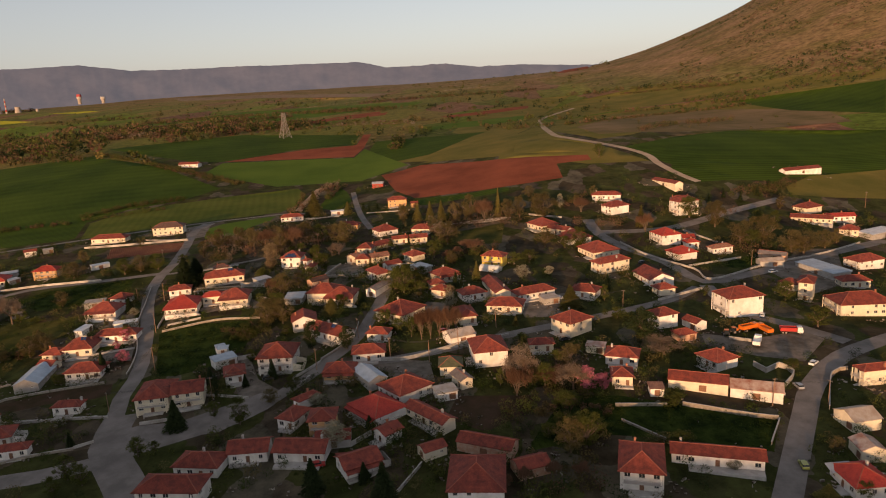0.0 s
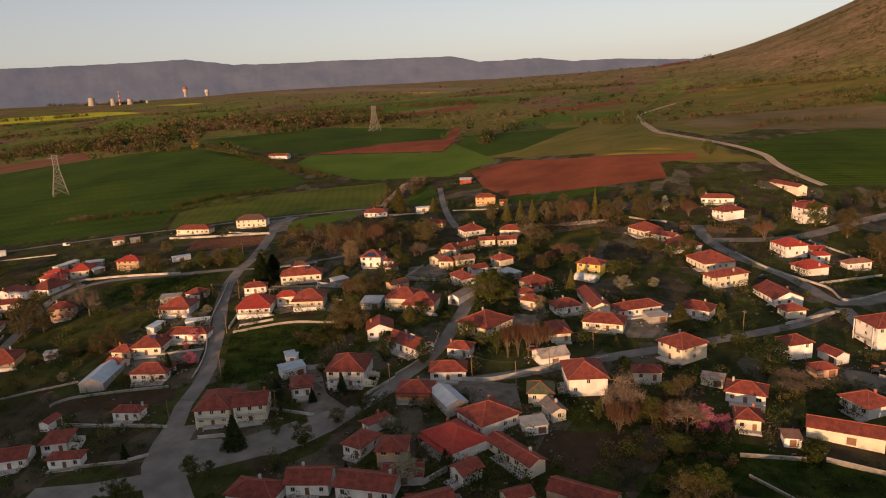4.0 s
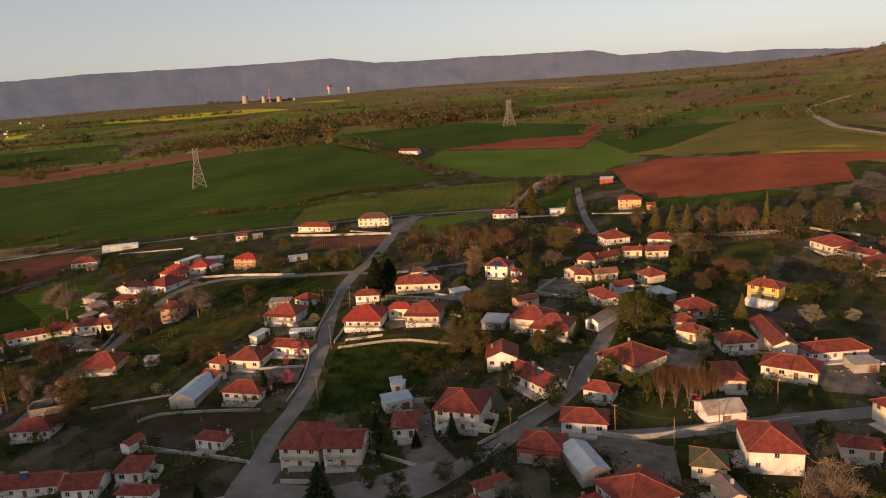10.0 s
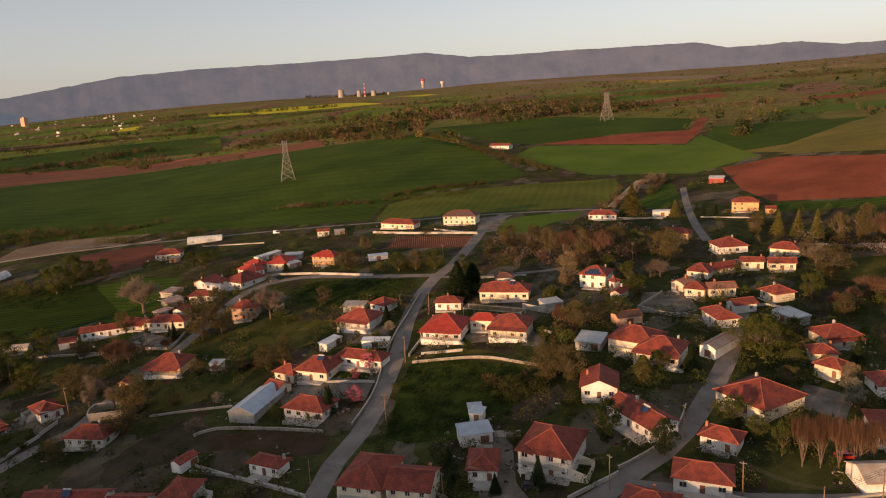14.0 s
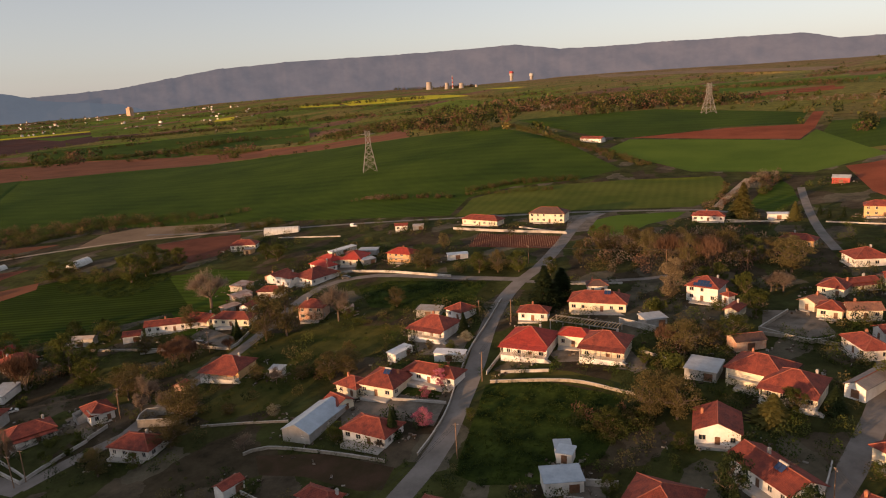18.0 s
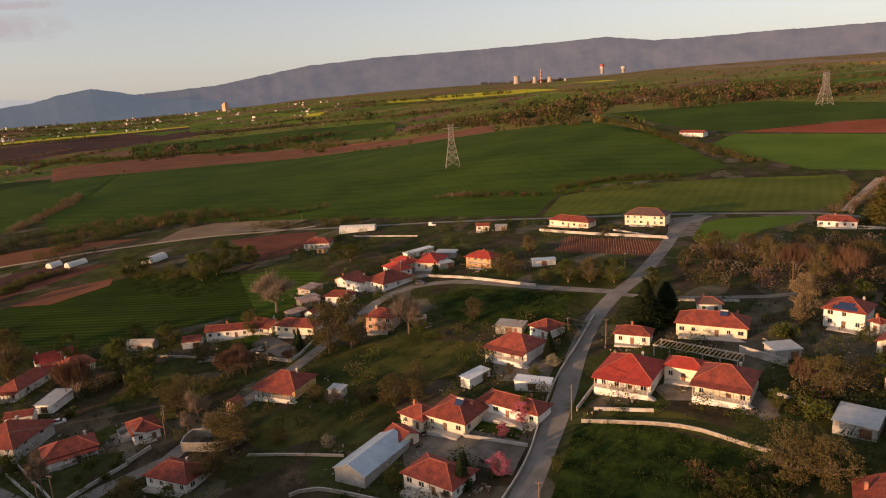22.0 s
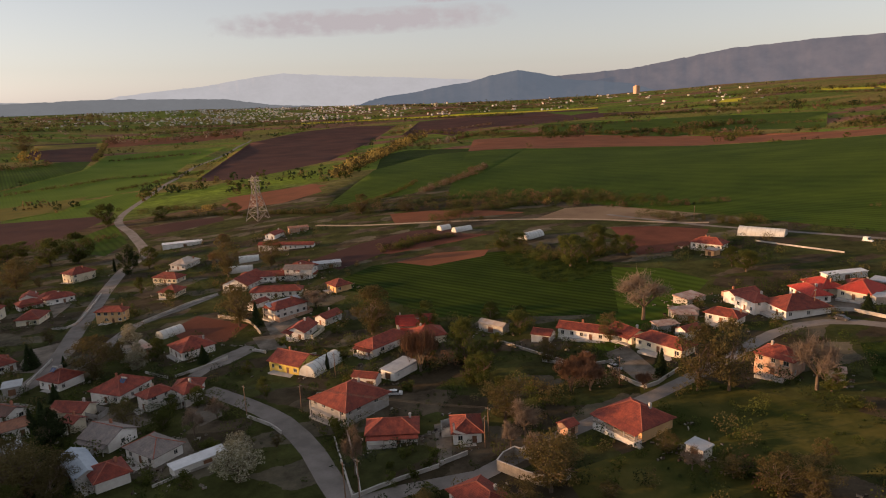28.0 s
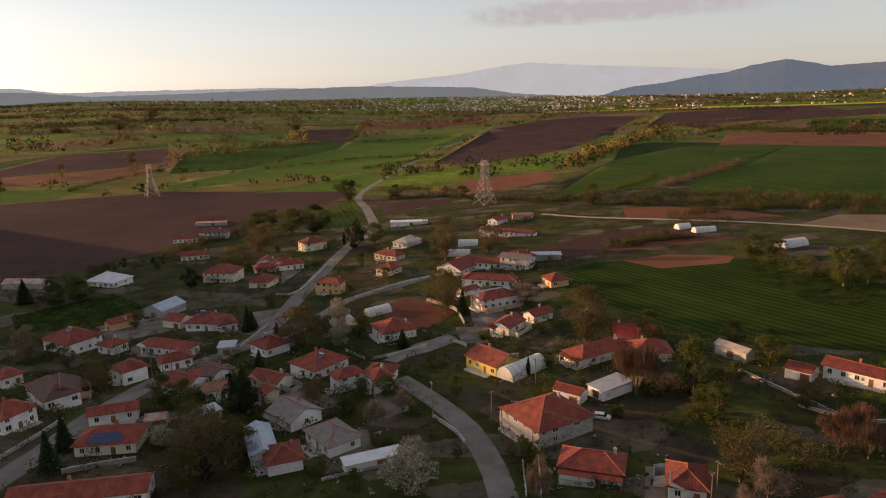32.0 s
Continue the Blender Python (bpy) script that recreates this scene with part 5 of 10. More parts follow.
        part("tank", s, MAT["whitewash"], h, "white hot water tank")
    if extra == "pv" and roof == "hip":
        cell = Shape()
        cell.box(-0.48, -0.72, 0, 0.48, 0.72, 0.05)
        me = cell.mesh("solar_panel", MAT["pv"])
        k = math.atan(pitch)
        for j in range(2):
            ncol = int((w * 0.62 - j * 2.6) / 1.02)
            for i in range(ncol):
                py = -hy + 1.1 + j * 1.5 * math.cos(k)
                px = (i - (ncol - 1) / 2) * 1.02
                part("solar_panel", me, None, ob, m=pose(px, py, e + t + pitch * (py + hy) + 0.08, math.degrees(k), 0, 0))
    if extra == "balcony":
        z = sh if storeys > 1 else 0.3
        bw = hw * 0.9
        s = Shape()
        s.box(-bw, -hd - 1.3, z - 0.16, bw, -hd + 0.05, z)
        b = part("balcony", s, MAT["concrete"], ob)
        s = Shape()
        s.box(-bw, -hd - 1.3, z + 0.92, bw, -hd - 1.24, z + 1.0)
        for k in (-1, 1):
            s.box(k * bw - 0.03, -hd - 1.3, z + 0.92, k * bw + 0.03, -hd, z + 1.0)
        m = int(bw * 2 / 0.45)
        for i in range(m + 1):
            px = -bw + 2 * bw * i / m
            s.box(px - 0.025, -hd - 1.29, z, px + 0.025, -hd - 1.25, z + 0.92)
        part("railing", s, MAT["whitewash"], b)
        for k in (-1, 1):
            s = Shape()
            s.box(k * (bw - 0.2) - 0.13, -hd - 1.2, low, k * (bw - 0.2) + 0.13, -hd - 0.94, e)
            part("pillar", s, mat, ob)
    if extra == "veranda":
        vd, fz = 2.4, 1.0
        s = Shape()
        s.box(-hw, -hd - vd, low, hw, -hd - 0.02, fz)
        part("veranda_base", s, MAT["w_white"], ob)
        s = Shape()
        y0, y1, z0, z1 = -hy + 0.02, -hd - vd - 0.45, e + 0.1, e - 0.42
        up = Vector((0, 0, 0.1))
        eave = [Vector((-hx, y1, z1)), Vector((hx, y1, z1)), Vector((hx, y0, z0)), Vector((-hx, y0, z0))]
        s.face([p + up for p in eave], [(-hx, 0), (hx, 0), (hx, y0 - y1), (-hx, y0 - y1)])
        s.face(eave[::-1])
        for i in range(4):
            p, q = eave[i], eave[(i + 1) % 4]
            s.face([p, q, q + up, p + up])
        part("veranda_roof", s, MAT[tone], ob)
        posts = max(4, int(hw / 1.2))
        for i in range(posts):
            px = (hw - 0.12) * (2 * i / (posts - 1) - 1)
            s = Shape()
            s.box(px - 0.09, -hd - vd + 0.06, fz - 0.02, px + 0.09, -hd - vd + 0.24, e - 0.36)
            part("post", s, MAT["whitewash"], ob)
        s = Shape()
        s.box(-hw + 0.1, -hd - vd + 0.1, fz + 0.86, hw - 0.1, -hd - vd + 0.2, fz + 0.96)
        for k in (-1, 1):
            s.box(k * (hw - 0.15) - 0.05, -hd - vd + 0.2, fz + 0.86, k * (hw - 0.15) + 0.05, -hd - 0.05, fz + 0.96)
        m = int(hw * 2 / 0.3)
        for i in range(1, m):
            px = -hw + 0.1 + (2 * hw - 0.2) * i / m
            s.box(px - 0.04, -hd - vd + 0.12, fz - 0.02, px + 0.04, -hd - vd + 0.18, fz + 0.88)
        part("railing", s, MAT["whitewash"], ob, "white balustrade of close balusters")
        for i in range(6):
            s = Shape()
            s.box(hw + 0.02 + 0.3 * i, -hd - vd, low, hw + 0.32 + 0.3 * i, -hd - vd + 1.3, fz - 0.17 * (i + 1))
            part("step", s, MAT["concrete"], ob)
    if extra == "porch":
        s = Shape()
        s.box(-hw, -hd - 1.8, low, hw, -hd, 0.15)
        s.box(-1.0, -hd - 2.4, low, 1.0, -hd - 1.8, -0.1)
        part("porch_floor", s, MAT["concrete"], ob)
        s = Shape()
        s.face([(-hw - 0.2, -hd - 2.0, 2.35), (hw + 0.2, -hd - 2.0, 2.35), (hw + 0.2, -hd + 0.05, 2.75), (-hw - 0.2, -hd + 0.05, 2.75)])
        s.face([(-hw - 0.2, -hd + 0.05, 2.65), (hw + 0.2, -hd + 0.05, 2.65), (hw + 0.2, -hd - 2.0, 2.25), (-hw - 0.2, -hd - 2.0, 2.25)])
        s.face([(-hw - 0.2, -hd - 2.0, 2.25), (hw + 0.2, -hd - 2.0, 2.25), (hw + 0.2, -hd - 2.0, 2.35), (-hw - 0.2, -hd - 2.0, 2.35)])
        part("porch_roof", s, MAT[tone], ob)
        for k in (-1, -0.33, 0.33, 1):
            s = Shape()
            s.box(k * (hw - 0.1) - 0.08, -hd - 1.75, 0.1, k * (hw - 0.1) + 0.08, -hd - 1.59, 2.35)
            part("post", s, MAT["whitewash"], ob)
    return ob


MAT["ridge"] = shade("ridge_clay", (0.34, 0.11, 0.07), (0.24, 0.075, 0.048), 0.85, 1.0, 0.1)
house(-186.4, 436.2, 21.1, 11.7, 7.9, 5.5, "hip", "brown", "cream", 2)
house(-220.7, 421.2, 24.1, 9, -1.6, 3.2, "hip", "red", "cream", 1)
house(-105.6, 458.5, 16.9, 8, 7.4, 3, "hip", "red", "white", 1)
house(-125.7, 286.3, 11, 7, 15, 3, "hip", "red", "white", 1)
house(-108.3, 301.2, 20, 11, 12.9, 3.3, "hip", "red", "cream", 1, "solar")
house(-77.3, 320.9, 11.5, 11, -4.5, 5.5, "hip", "red", "white", 2, "pv")
house(-69.5, 317.1, 4, 4, -29.1, 3.1, "hip", "red", "white", 1)
house(-65.2, 305.7, 4.9, 9.8, -8.8, 3, "gable", "red", "cream", 1)
house(-115.6, 262.4, 14.6, 14, 8, 4.1, "hip", "bright", "white", 1, "veranda")
house(-92.9, 265.6, 13.4, 11.5, 5.6, 4.3, "hip", "red", "cream", 1, "veranda")
house(-104.2, 269.8, 10.5, 7, 7, 3.6, "hip", "bright", "cream", 1, "none")
house(-64.8, 260.3, 8.5, 8.9, -1, 2.8, "flat", "metal", "grey", 0)
house(-42.8, 255.2, 13.2, 11.5, -8.1, 4.2, "hip", "red", "cream", 1, "veranda")
house(-51, 261.2, 15, 12.5, -10.5, 4.4, "hip", "red", "cream", 2, "balcony")
house(-132.8, 205.8, 14, 9.6, 3, 3, "hip", "red", "white", 1, "none")
house(-152, 205, 17.6, 9.1, -82.3, 2.6, "gable", "bluemetal", "grey", 0)
house(-154.2, 224.2, 9, 7.6, -3, 3, "hip", "red", "cream", 1, "none")
house(-145.6, 228.6, 12.6, 12.6, 5, 3.2, "hip", "red", "cream", 1, "solar")
house(-134.6, 237.2, 18, 7.6, 2, 3, "hip", "red", "white", 1, "none")
house(-152.2, 215, 6.1, 7, 78.1, 2.5, "gable", "red", "cream", 0)
house(-152.9, 266.6, 14, 11.5, 0, 3.9, "hip", "red", "white", 1, "veranda")
house(-165.1, 281.4, 9.5, 6, 15.2, 2.5, "flat", "tanmetal", "grey", 0)
house(-152.6, 282.7, 8.8, 8.7, -14, 3, "hip", "red", "white", 1)
house(-220.9, 342.8, 13.9, 9, 4.1, 4.7, "hip", "bright", "orange", 2)
house(-246.2, 337.4, 11.7, 14.2, 17.1, 3.1, "hip", "bright", "cream", 1)
house(-258.2, 332.7, 12.7, 9, -14.1, 3, "hip", "bright", "cream", 1)
house(-246.1, 309.2, 13.3, 16.9, -8.5, 3, "hip", "red", "white", 1)
house(-256, 301.1, 11.3, 8, -5.1, 4.7, "hip", "red", "white", 2)
house(-254.6, 323.4, 13.9, 8, -12.8, 3, "hip", "bright", "white", 1)
house(-251.5, 285.9, 11.8, 7, 24.5, 3, "hip", "red", "white", 1)
house(-211.5, 269.9, 11, 9, 22.1, 5.5, "hip", "red", "brick", 2)
house(-241.6, 256.2, 17, 8, 19.7, 3.1, "hip", "red", "cream", 1)
house(-256.3, 252.7, 11, 7, 12.2, 3, "gable", "red", "cream", 1)
house(-263.5, 244.8, 23, 7, 43.9, 3, "gable", "red", "white", 1)
house(-271.1, 230.7, 7, 6, 46.3, 2.6, "gable", "red", "white", 0)
house(-341.8, 351.9, 15.8, 9, 31.1, 3.1, "hip", "red", "white", 1)
house(-329.5, 343.3, 4.8, 4, 21.3, 2.5, "flat", "tile", "orange", 0)
house(-264.9, 402.6, 8, 5, 30.1, 2.9, "gable", "red", "white", 1)
house(-254.7, 405, 6.6, 5, 32.4, 2.5, "flat", "tanmetal", "grey", 0)
house(-229.9, 169.5, 13.4, 9, 73.8, 3, "hip", "red", "white", 1, "porch")
house(-221.8, 185.9, 7.9, 10, 73.8, 3, "hip", "red", "white", 1)
house(-190.3, 178.1, 13.5, 9.1, 16.5, 3, "hip", "red", "white", 1)
house(-205, 222.2, 14, 11.5, 15, 3.4, "hip", "red", "orange", 1, "veranda")
house(-295, 182.6, 9, 19.2, 32.1, 3, "hip", "red", "white", 1)
house(-303.9, 197.1, 12.4, 8, 68.9, 3.5, "gable", "bright", "cream", 1)
house(-292.9, 197.7, 11.8, 10, 87.8, 3.1, "hip", "red", "cream", 1)
house(-269.2, 181.3, 6.3, 10.8, 33.1, 2.8, "flat", "metal", "white", 0)
house(-250.8, 162.8, 15.4, 16.6, 30.8, 4.9, "hip", "red", "grey", 2, "balcony")
house(-292.7, 152.2, 13.7, 11.1, 41.8, 3.2, "gable", "red", "yellow", 1)
house(-282.4, 110.7, 6.5, 9.1, 37, 4.7, "hip", "red", "white", 2)
house(-280.6, 119.9, 7.9, 6.7, 30.7, 4.7, "hip", "red", "white", 2)
house(-297, 99.9, 12.6, 14.2, 52.3, 3.3, "hip", "red", "white", 1, "solar")
house(-316.3, 79.6, 10.5, 10.3, 48, 3.2, "hip", "red", "white", 1, "solar")
house(-328, 119.6, 12.5, 13.2, 25.7, 3.3, "hip", "red", "white", 1)
house(-357.1, 155.8, 8.7, 16.6, 28.3, 4.7, "hip", "red", "white", 2)
house(-325.9, 158.4, 8.7, 11.8, 55.9, 3, "gable", "red", "white", 1)
house(-335.6, 170, 6.6, 10.4, 37.6, 3, "gable", "red", "white", 1)
house(-382, 182.1, 9.7, 9.2, 18.9, 3, "hip", "red", "orange", 1)
house(-424.4, 169.3, 12.1, 15.7, 44.4, 4.7, "hip", "red", "white", 2)
house(-422.3, 142.3, 14.6, 20.6, 55.3, 3.1, "gable", "red", "white", 1)
house(-395.4, 84.9, 13.1, 7, 69.9, 5.5, "hip", "red", "orange", 2)
house(-464, 104.1, 15.9, 9, 55.5, 3, "hip", "red", "cream", 1)
house(-428.4, 107.5, 10.1, 10.7, 60.2, 3, "hip", "red", "cream", 1)
house(-500.2, 110.9, 10.8, 16.6, 59.5, 3.2, "hip", "tanmetal", "white", 1)
house(-577.4, 106.1, 26.3, 6, 93.2, 3, "flat", "white", "white", 0)
house(-548.3, 166.6, 8.3, 14, 54.3, 3, "gable", "red", "white", 1)
house(-557.2, 183.5, 14.2, 7, 92.1, 3, "flat", "tile", "brick", 0)
house(-509.8, 52.5, 11.4, 15, 40.5, 5.5, "hip", "red", "cream", 2)
house(-431.7, 24.6, 16.8, 13.5, 82.3, 5.5, "hip", "red", "cream", 2, "balcony")
house(-416.5, 49, 10.7, 13, 81.1, 3, "hip", "red", "cream", 1)
house(-465.9, 36.5, 8.1, 10, 94.7, 3, "gable", "red", "white", 1)
house(-460.3, 47.6, 11.5, 8, 118.6, 3, "hip", "red", "white", 1)
house(-492.1, -13, 16.7, 9, 110.6, 3, "gable", "red", "cream", 1)
house(-573.1, -31.4, 16, 9, 98.8, 4.7, "hip", "red", "white", 2, "balcony")
house(-553.9, -43.2, 16.5, 7, 104.1, 3, "gable", "red", "white", 1)
house(-643.1, -57.6, 23.7, 10, 101.9, 3.2, "gable", "red", "brick", 0)
house(-426.6, -30.2, 17.3, 13.9, 72.6, 3, "hip", "white", "white", 1)
house(-369.6, 21.5, 10.4, 13.9, 70.5, 3.2, "gable", "bluemetal", "grey", 0)
house(-347.5, 47.4, 14.2, 11.4, 84.7, 3.2, "hip", "red", "white", 1, "solar")
house(-350.9, 34.6, 8.9, 8, 70, 3, "gable", "red", "cream", 0)
house(-349.6, 12.4, 6.1, 10.1, 55.1, 3, "gable", "red", "orange", 1)
house(-324.8, 8.5, 15.6, 13.7, 60.6, 4.7, "hip", "red", "white", 2, "solar")
house(-320.6, 24.6, 8.3, 7.6, 65.2, 3.1, "hip", "red", "white", 1)
house(-317.4, 45.4, 20, 7.6, 72.7, 3.2, "hip", "red", "white", 1)
house(-293.2, 43.5, 8.7, 8.6, 52.1, 4.7, "hip", "red", "white", 2)
house(-279.4, 28.2, 17.8, 10.2, 47, 3.2, "hip", "brown", "white", 1)
house(-261.5, 27.4, 10.3, 10, 155.8, 4.7, "hip", "red", "white", 2)
house(-291.4, 7, 7.2, 8, 148.8, 3.2, "hip", "red", "white", 1)
house(-249, 60.3, 14.8, 10, 97.9, 3, "hip", "red", "cream", 1, "pv")
house(-264.5, 53.1, 12.7, 6, 110.5, 3, "gable", "red", "white", 1)
house(-224.4, 66.8, 27, 8, 100.7, 3, "gable", "red", "white", 1)
house(-283.8, 64.2, 10.5, 10, 67, 3, "gable", "red", "white", 1)
house(-291.8, 69.7, 9.1, 7.4, 51.4, 3, "gable", "brown", "white", 1)
house(-285.2, 88.5, 11.4, 7.5, 61.6, 3, "gable", "red", "cream", 1)
house(-275.1, 90.4, 5.5, 5, 48, 3, "gable", "red", "cream", 1)
house(-247.7, 113, 12.3, 9.3, 40.4, 3, "hip", "slate", "white", 1)
house(-261, 101, 10.9, 10.4, 49, 3, "gable", "slate", "white", 1)
house(-244.6, 97, 14.9, 6.5, 23.2, 3.2, "gable", "bluemetal", "grey", 0)
house(-238.4, 103.8, 9.2, 8.6, 21.7, 3, "hip", "red", "white", 1)
house(-237.4, 123.6, 13.4, 4, 113.9, 2.2, "flat", "white", "white", 0)
house(-165.9, 151.8, 21.1, 8, 21.4, 3, "gable", "red", "white", 1, "solar")
house(-147.7, 154.4, 10.2, 9, 19.4, 3, "gable", "red", "white", 1)
house(-139.5, 162.8, 8.4, 9, 16, 3, "hip", "red", "white", 1)
house(-129.8, 152.7, 10.2, 5.1, 10.6, 3, "hip", "red", "white", 1)
house(-125.7, 178.1, 10.1, 5.6, 1.6, 3, "hip", "red", "white", 1)
house(-95.6, 177.6, 11.6, 15, 8, 5.3, "hip", "red", "cream", 2, "balcony")
house(-84.4, 177.2, 10.8, 10.6, 11.5, 5.3, "gable", "red", "cream", 2, "balcony")
house(-58.8, 197.9, 13.4, 14.5, 0, 5.6, "hip", "red", "white", 2, "balcony")
house(-73, 190.3, 7.7, 10, 17.4, 3, "hip", "red", "white", 1)
house(-80.3, 202.3, 8.6, 6.3, 35.3, 3, "flat", "bluemetal", "white", 0)
house(-55.8, 232, 10.5, 11.5, 12, 3.3, "gable", "red", "white", 1, "none")
house(-42.3, 218.1, 17.3, 9.5, -39.8, 3.1, "gable", "red", "white", 1, "solar")
house(-16.4, 234.5, 15.4, 15.9, -36.7, 3.1, "hip", "red", "cream", 1)
house(-23.6, 213, 9.2, 6.9, -12.3, 3, "hip", "red", "white", 1)
house(-26.2, 197.2, 12.5, 8.7, 3.7, 3.2, "hip", "red", "white", 1)
house(-35, 185, 11.3, 9, -2, 3, "hip", "red", "orange", 1, "porch")
house(-24.3, 179.3, 7.2, 13.4, 30.9, 3, "gable", "bluemetal", "grey", 0)
house(6.7, 207.3, 10.5, 8.7, 22.4, 2.8, "gable", "tanmetal", "white", 0)
house(13.8, 250.5, 11.3, 9, 19.1, 3, "hip", "red", "white", 1)
house(10, 226.8, 7.9, 13, 8.6, 3.1, "hip", "red", "cream", 1)
house(-1.3, 264.7, 7.5, 7, 14.4, 3, "hip", "red", "cream", 1)
house(2.5, 278.9, 11.8, 9.8, 31.1, 3.1, "hip", "red", "cream", 1)
house(27.9, 298.3, 12.1, 8, -26.2, 5.5, "hip", "red", "yellow", 2, "balcony")
house(-12.8, 314.9, 8.9, 8.9, -50.7, 3.1, "hip", "red", "cream", 1)
house(-32.6, 381.6, 12.2, 13.6, -62.8, 3.2, "hip", "red", "white", 1)
house(-9.6, 375.8, 12.6, 9, -11.3, 3.2, "hip", "red", "cream", 1)
house(-22.2, 354.5, 9.4, 6, 9.7, 3, "gable", "red", "cream", 1)
house(-11.5, 353.9, 10.7, 7, 9.8, 3, "gable", "red", "cream", 1)
house(-40.1, 339.1, 9.3, 10.4, -11.6, 3, "hip", "red", "cream", 1)
house(-33.4, 346, 12.4, 5, 41.5, 3, "gable", "red", "cream", 1)
house(-45, 319.8, 6.3, 7, -27.2, 3, "gable", "tile", "cream", 1)
house(-39.4, 314.7, 8, 8, -4.7, 3, "hip", "red", "cream", 1)
house(-31.5, 316.7, 10.5, 7, 23.9, 3, "gable", "tile", "cream", 1)
house(-29.4, 287.7, 12.7, 8.1, -58.7, 3, "hip", "red", "white", 1)
house(-23.6, 300.1, 6.4, 9, -54.9, 3, "gable", "red", "white", 1)
house(-8.9, 293.2, 10.6, 6.7, -51.6, 2.8, "flat", "metal", "grey", 0)
house(-27.7, 264.7, 5.4, 15.1, -24, 3, "gable", "slate", "white", 0)
house(-58, 408.5, 14.6, 8, -9.5, 3.1, "hip", "red", "orange", 1)
house(-29.4, 469.5, 14.8, 9, 2.2, 5.5, "hip", "red", "orange", 2)
house(-16.5, 457.5, 5.7, 5, 3.6, 2.8, "gable", "red", "orange", 0)
house(-276.5, 746.4, 25.1, 9, -12.5, 3, "gable", "red", "white", 1)
house(-51, 563.2, 10.1, 7, -3.5, 3.2, "gable", "metal", "red", 0)
house(120.4, 228.6, 12.4, 16.2, -79, 8.6, "hip", "red", "white", 3, "balcony")
house(85.7, 215.5, 8.4, 9.5, -70.9, 5.5, "hip", "red", "white", 2)
house(49.7, 212.1, 11.6, 12.4, -55.1, 5.5, "hip", "red", "cream", 2)
house(82.8, 285.7, 8.1, 18.8, -64.7, 5.5, "hip", "red", "cream", 2)
house(125.7, 309.7, 11.5, 12.4, -71.5, 3.1, "hip", "bright", "white", 1)
house(126, 336, 13.3, 12.3, -76.3, 5.5, "hip", "bright", "white", 2, "balcony")
house(138.2, 336.2, 7.3, 7, -3.1, 3, "gable", "bright", "white", 1)
house(155.9, 391.9, 10.5, 15.2, -71.3, 8.6, "hip", "red", "white", 3, "balcony")
house(112.3, 392.6, 10.9, 14.9, -64.5, 4.7, "hip", "red", "white", 2)
house(113.2, 419.5, 19.7, 8, -12.6, 3.2, "hip", "red", "white", 1)
house(163.1, 447.9, 27.8, 7, -71.9, 3, "gable", "red", "cream", 0)
house(242.6, 408, 11.2, 15.7, -65, 3.2, "hip", "red", "cream", 1)
house(233.9, 385.8, 24.3, 8, -33.2, 3, "gable", "red", "cream", 1)
house(254.7, 391.9, 17.8, 8, -4.4, 3, "gable", "bright", "white", 1)
house(245.5, 365.2, 11.3, 9, -31.5, 3.2, "hip", "red", "cream", 1)
house(260.7, 362.2, 24, 10, 25.9, 3.2, "flat", "white", "grey", 0)
house(283.6, 498.3, 33.1, 8, 12.9, 3.2, "gable", "red", "white", 0)
house(173.7, 310.5, 13.8, 6, -38.7, 3, "gable", "slate", "brick", 0)
house(187.5, 288.2, 25.7, 10.6, -77.4, 3.2, "flat", "bluemetal", "grey", 0)
house(158.4, 247.9, 6.8, 11.3, -33.4, 8.6, "hip", "red", "cream", 3, "balcony")
house(158.2, 260.7, 8.7, 7, -57.4, 3.1, "hip", "red", "cream", 1)
house(216, 301.1, 10.4, 16.6, -75.2, 4.7, "hip", "red", "white", 2)
house(170.3, 229.4, 13.9, 22.6, -91.7, 5.5, "hip", "red", "cream", 2, "balcony")
house(190, 267.1, 13.7, 8, -3.5, 3.2, "hip", "red", "cream", 1)
house(93.1, 181.1, 10.5, 10.3, -65.6, 3.1, "hip", "red", "white", 1)
house(62.1, 185.1, 11.7, 9, -20.3, 3.2, "hip", "red", "white", 1)
house(58.1, 170.7, 7.5, 8, -10.9, 3.4, "hip", "red", "cream", 1)
house(81.1, 165.9, 18.2, 8, -22, 3.2, "gable", "red", "cream", 0)
house(96.7, 159.5, 15.3, 8, -22.2, 3.2, "gable", "rust", "white", 0)
house(66.7, 162.6, 4.7, 5, -7.3, 2.6, "flat", "tile", "white", 0)
house(50.4, 122.2, 11.7, 15.8, -15.7, 5.5, "hip", "red", "white", 2)
house(71.5, 126.6, 23.8, 7, -16.6, 3.2, "gable", "red", "white", 1)
house(117.4, 141.5, 8.9, 9, -81.3, 3.2, "gable", "tanmetal", "cream", 0)
house(111.4, 126.8, 7.4, 6.7, -94.8, 3.2, "gable", "rust", "cream", 0)
house(102.4, 114.5, 11.7, 10.4, -87.4, 3.2, "hip", "bright", "white", 1)
house(137.2, 165.3, 5.5, 12.5, -83.4, 5.5, "hip", "red", "cream", 2, "balcony")
house(16.3, 191.2, 15, 12.6, -83.8, 5.5, "hip", "red", "white", 2)
house(-12.1, 169.7, 13.2, 13.9, -50.7, 3.4, "hip", "red", "white", 1)
house(-20.3, 158.5, 15.2, 12.5, -49.5, 3, "hip", "bright", "white", 1)
house(-4.2, 152.3, 18.5, 6.2, -49.1, 3, "gable", "red", "cream", 1)
house(-16.2, 144.5, 6.6, 7.3, -46.4, 3, "gable", "red", "white", 1)
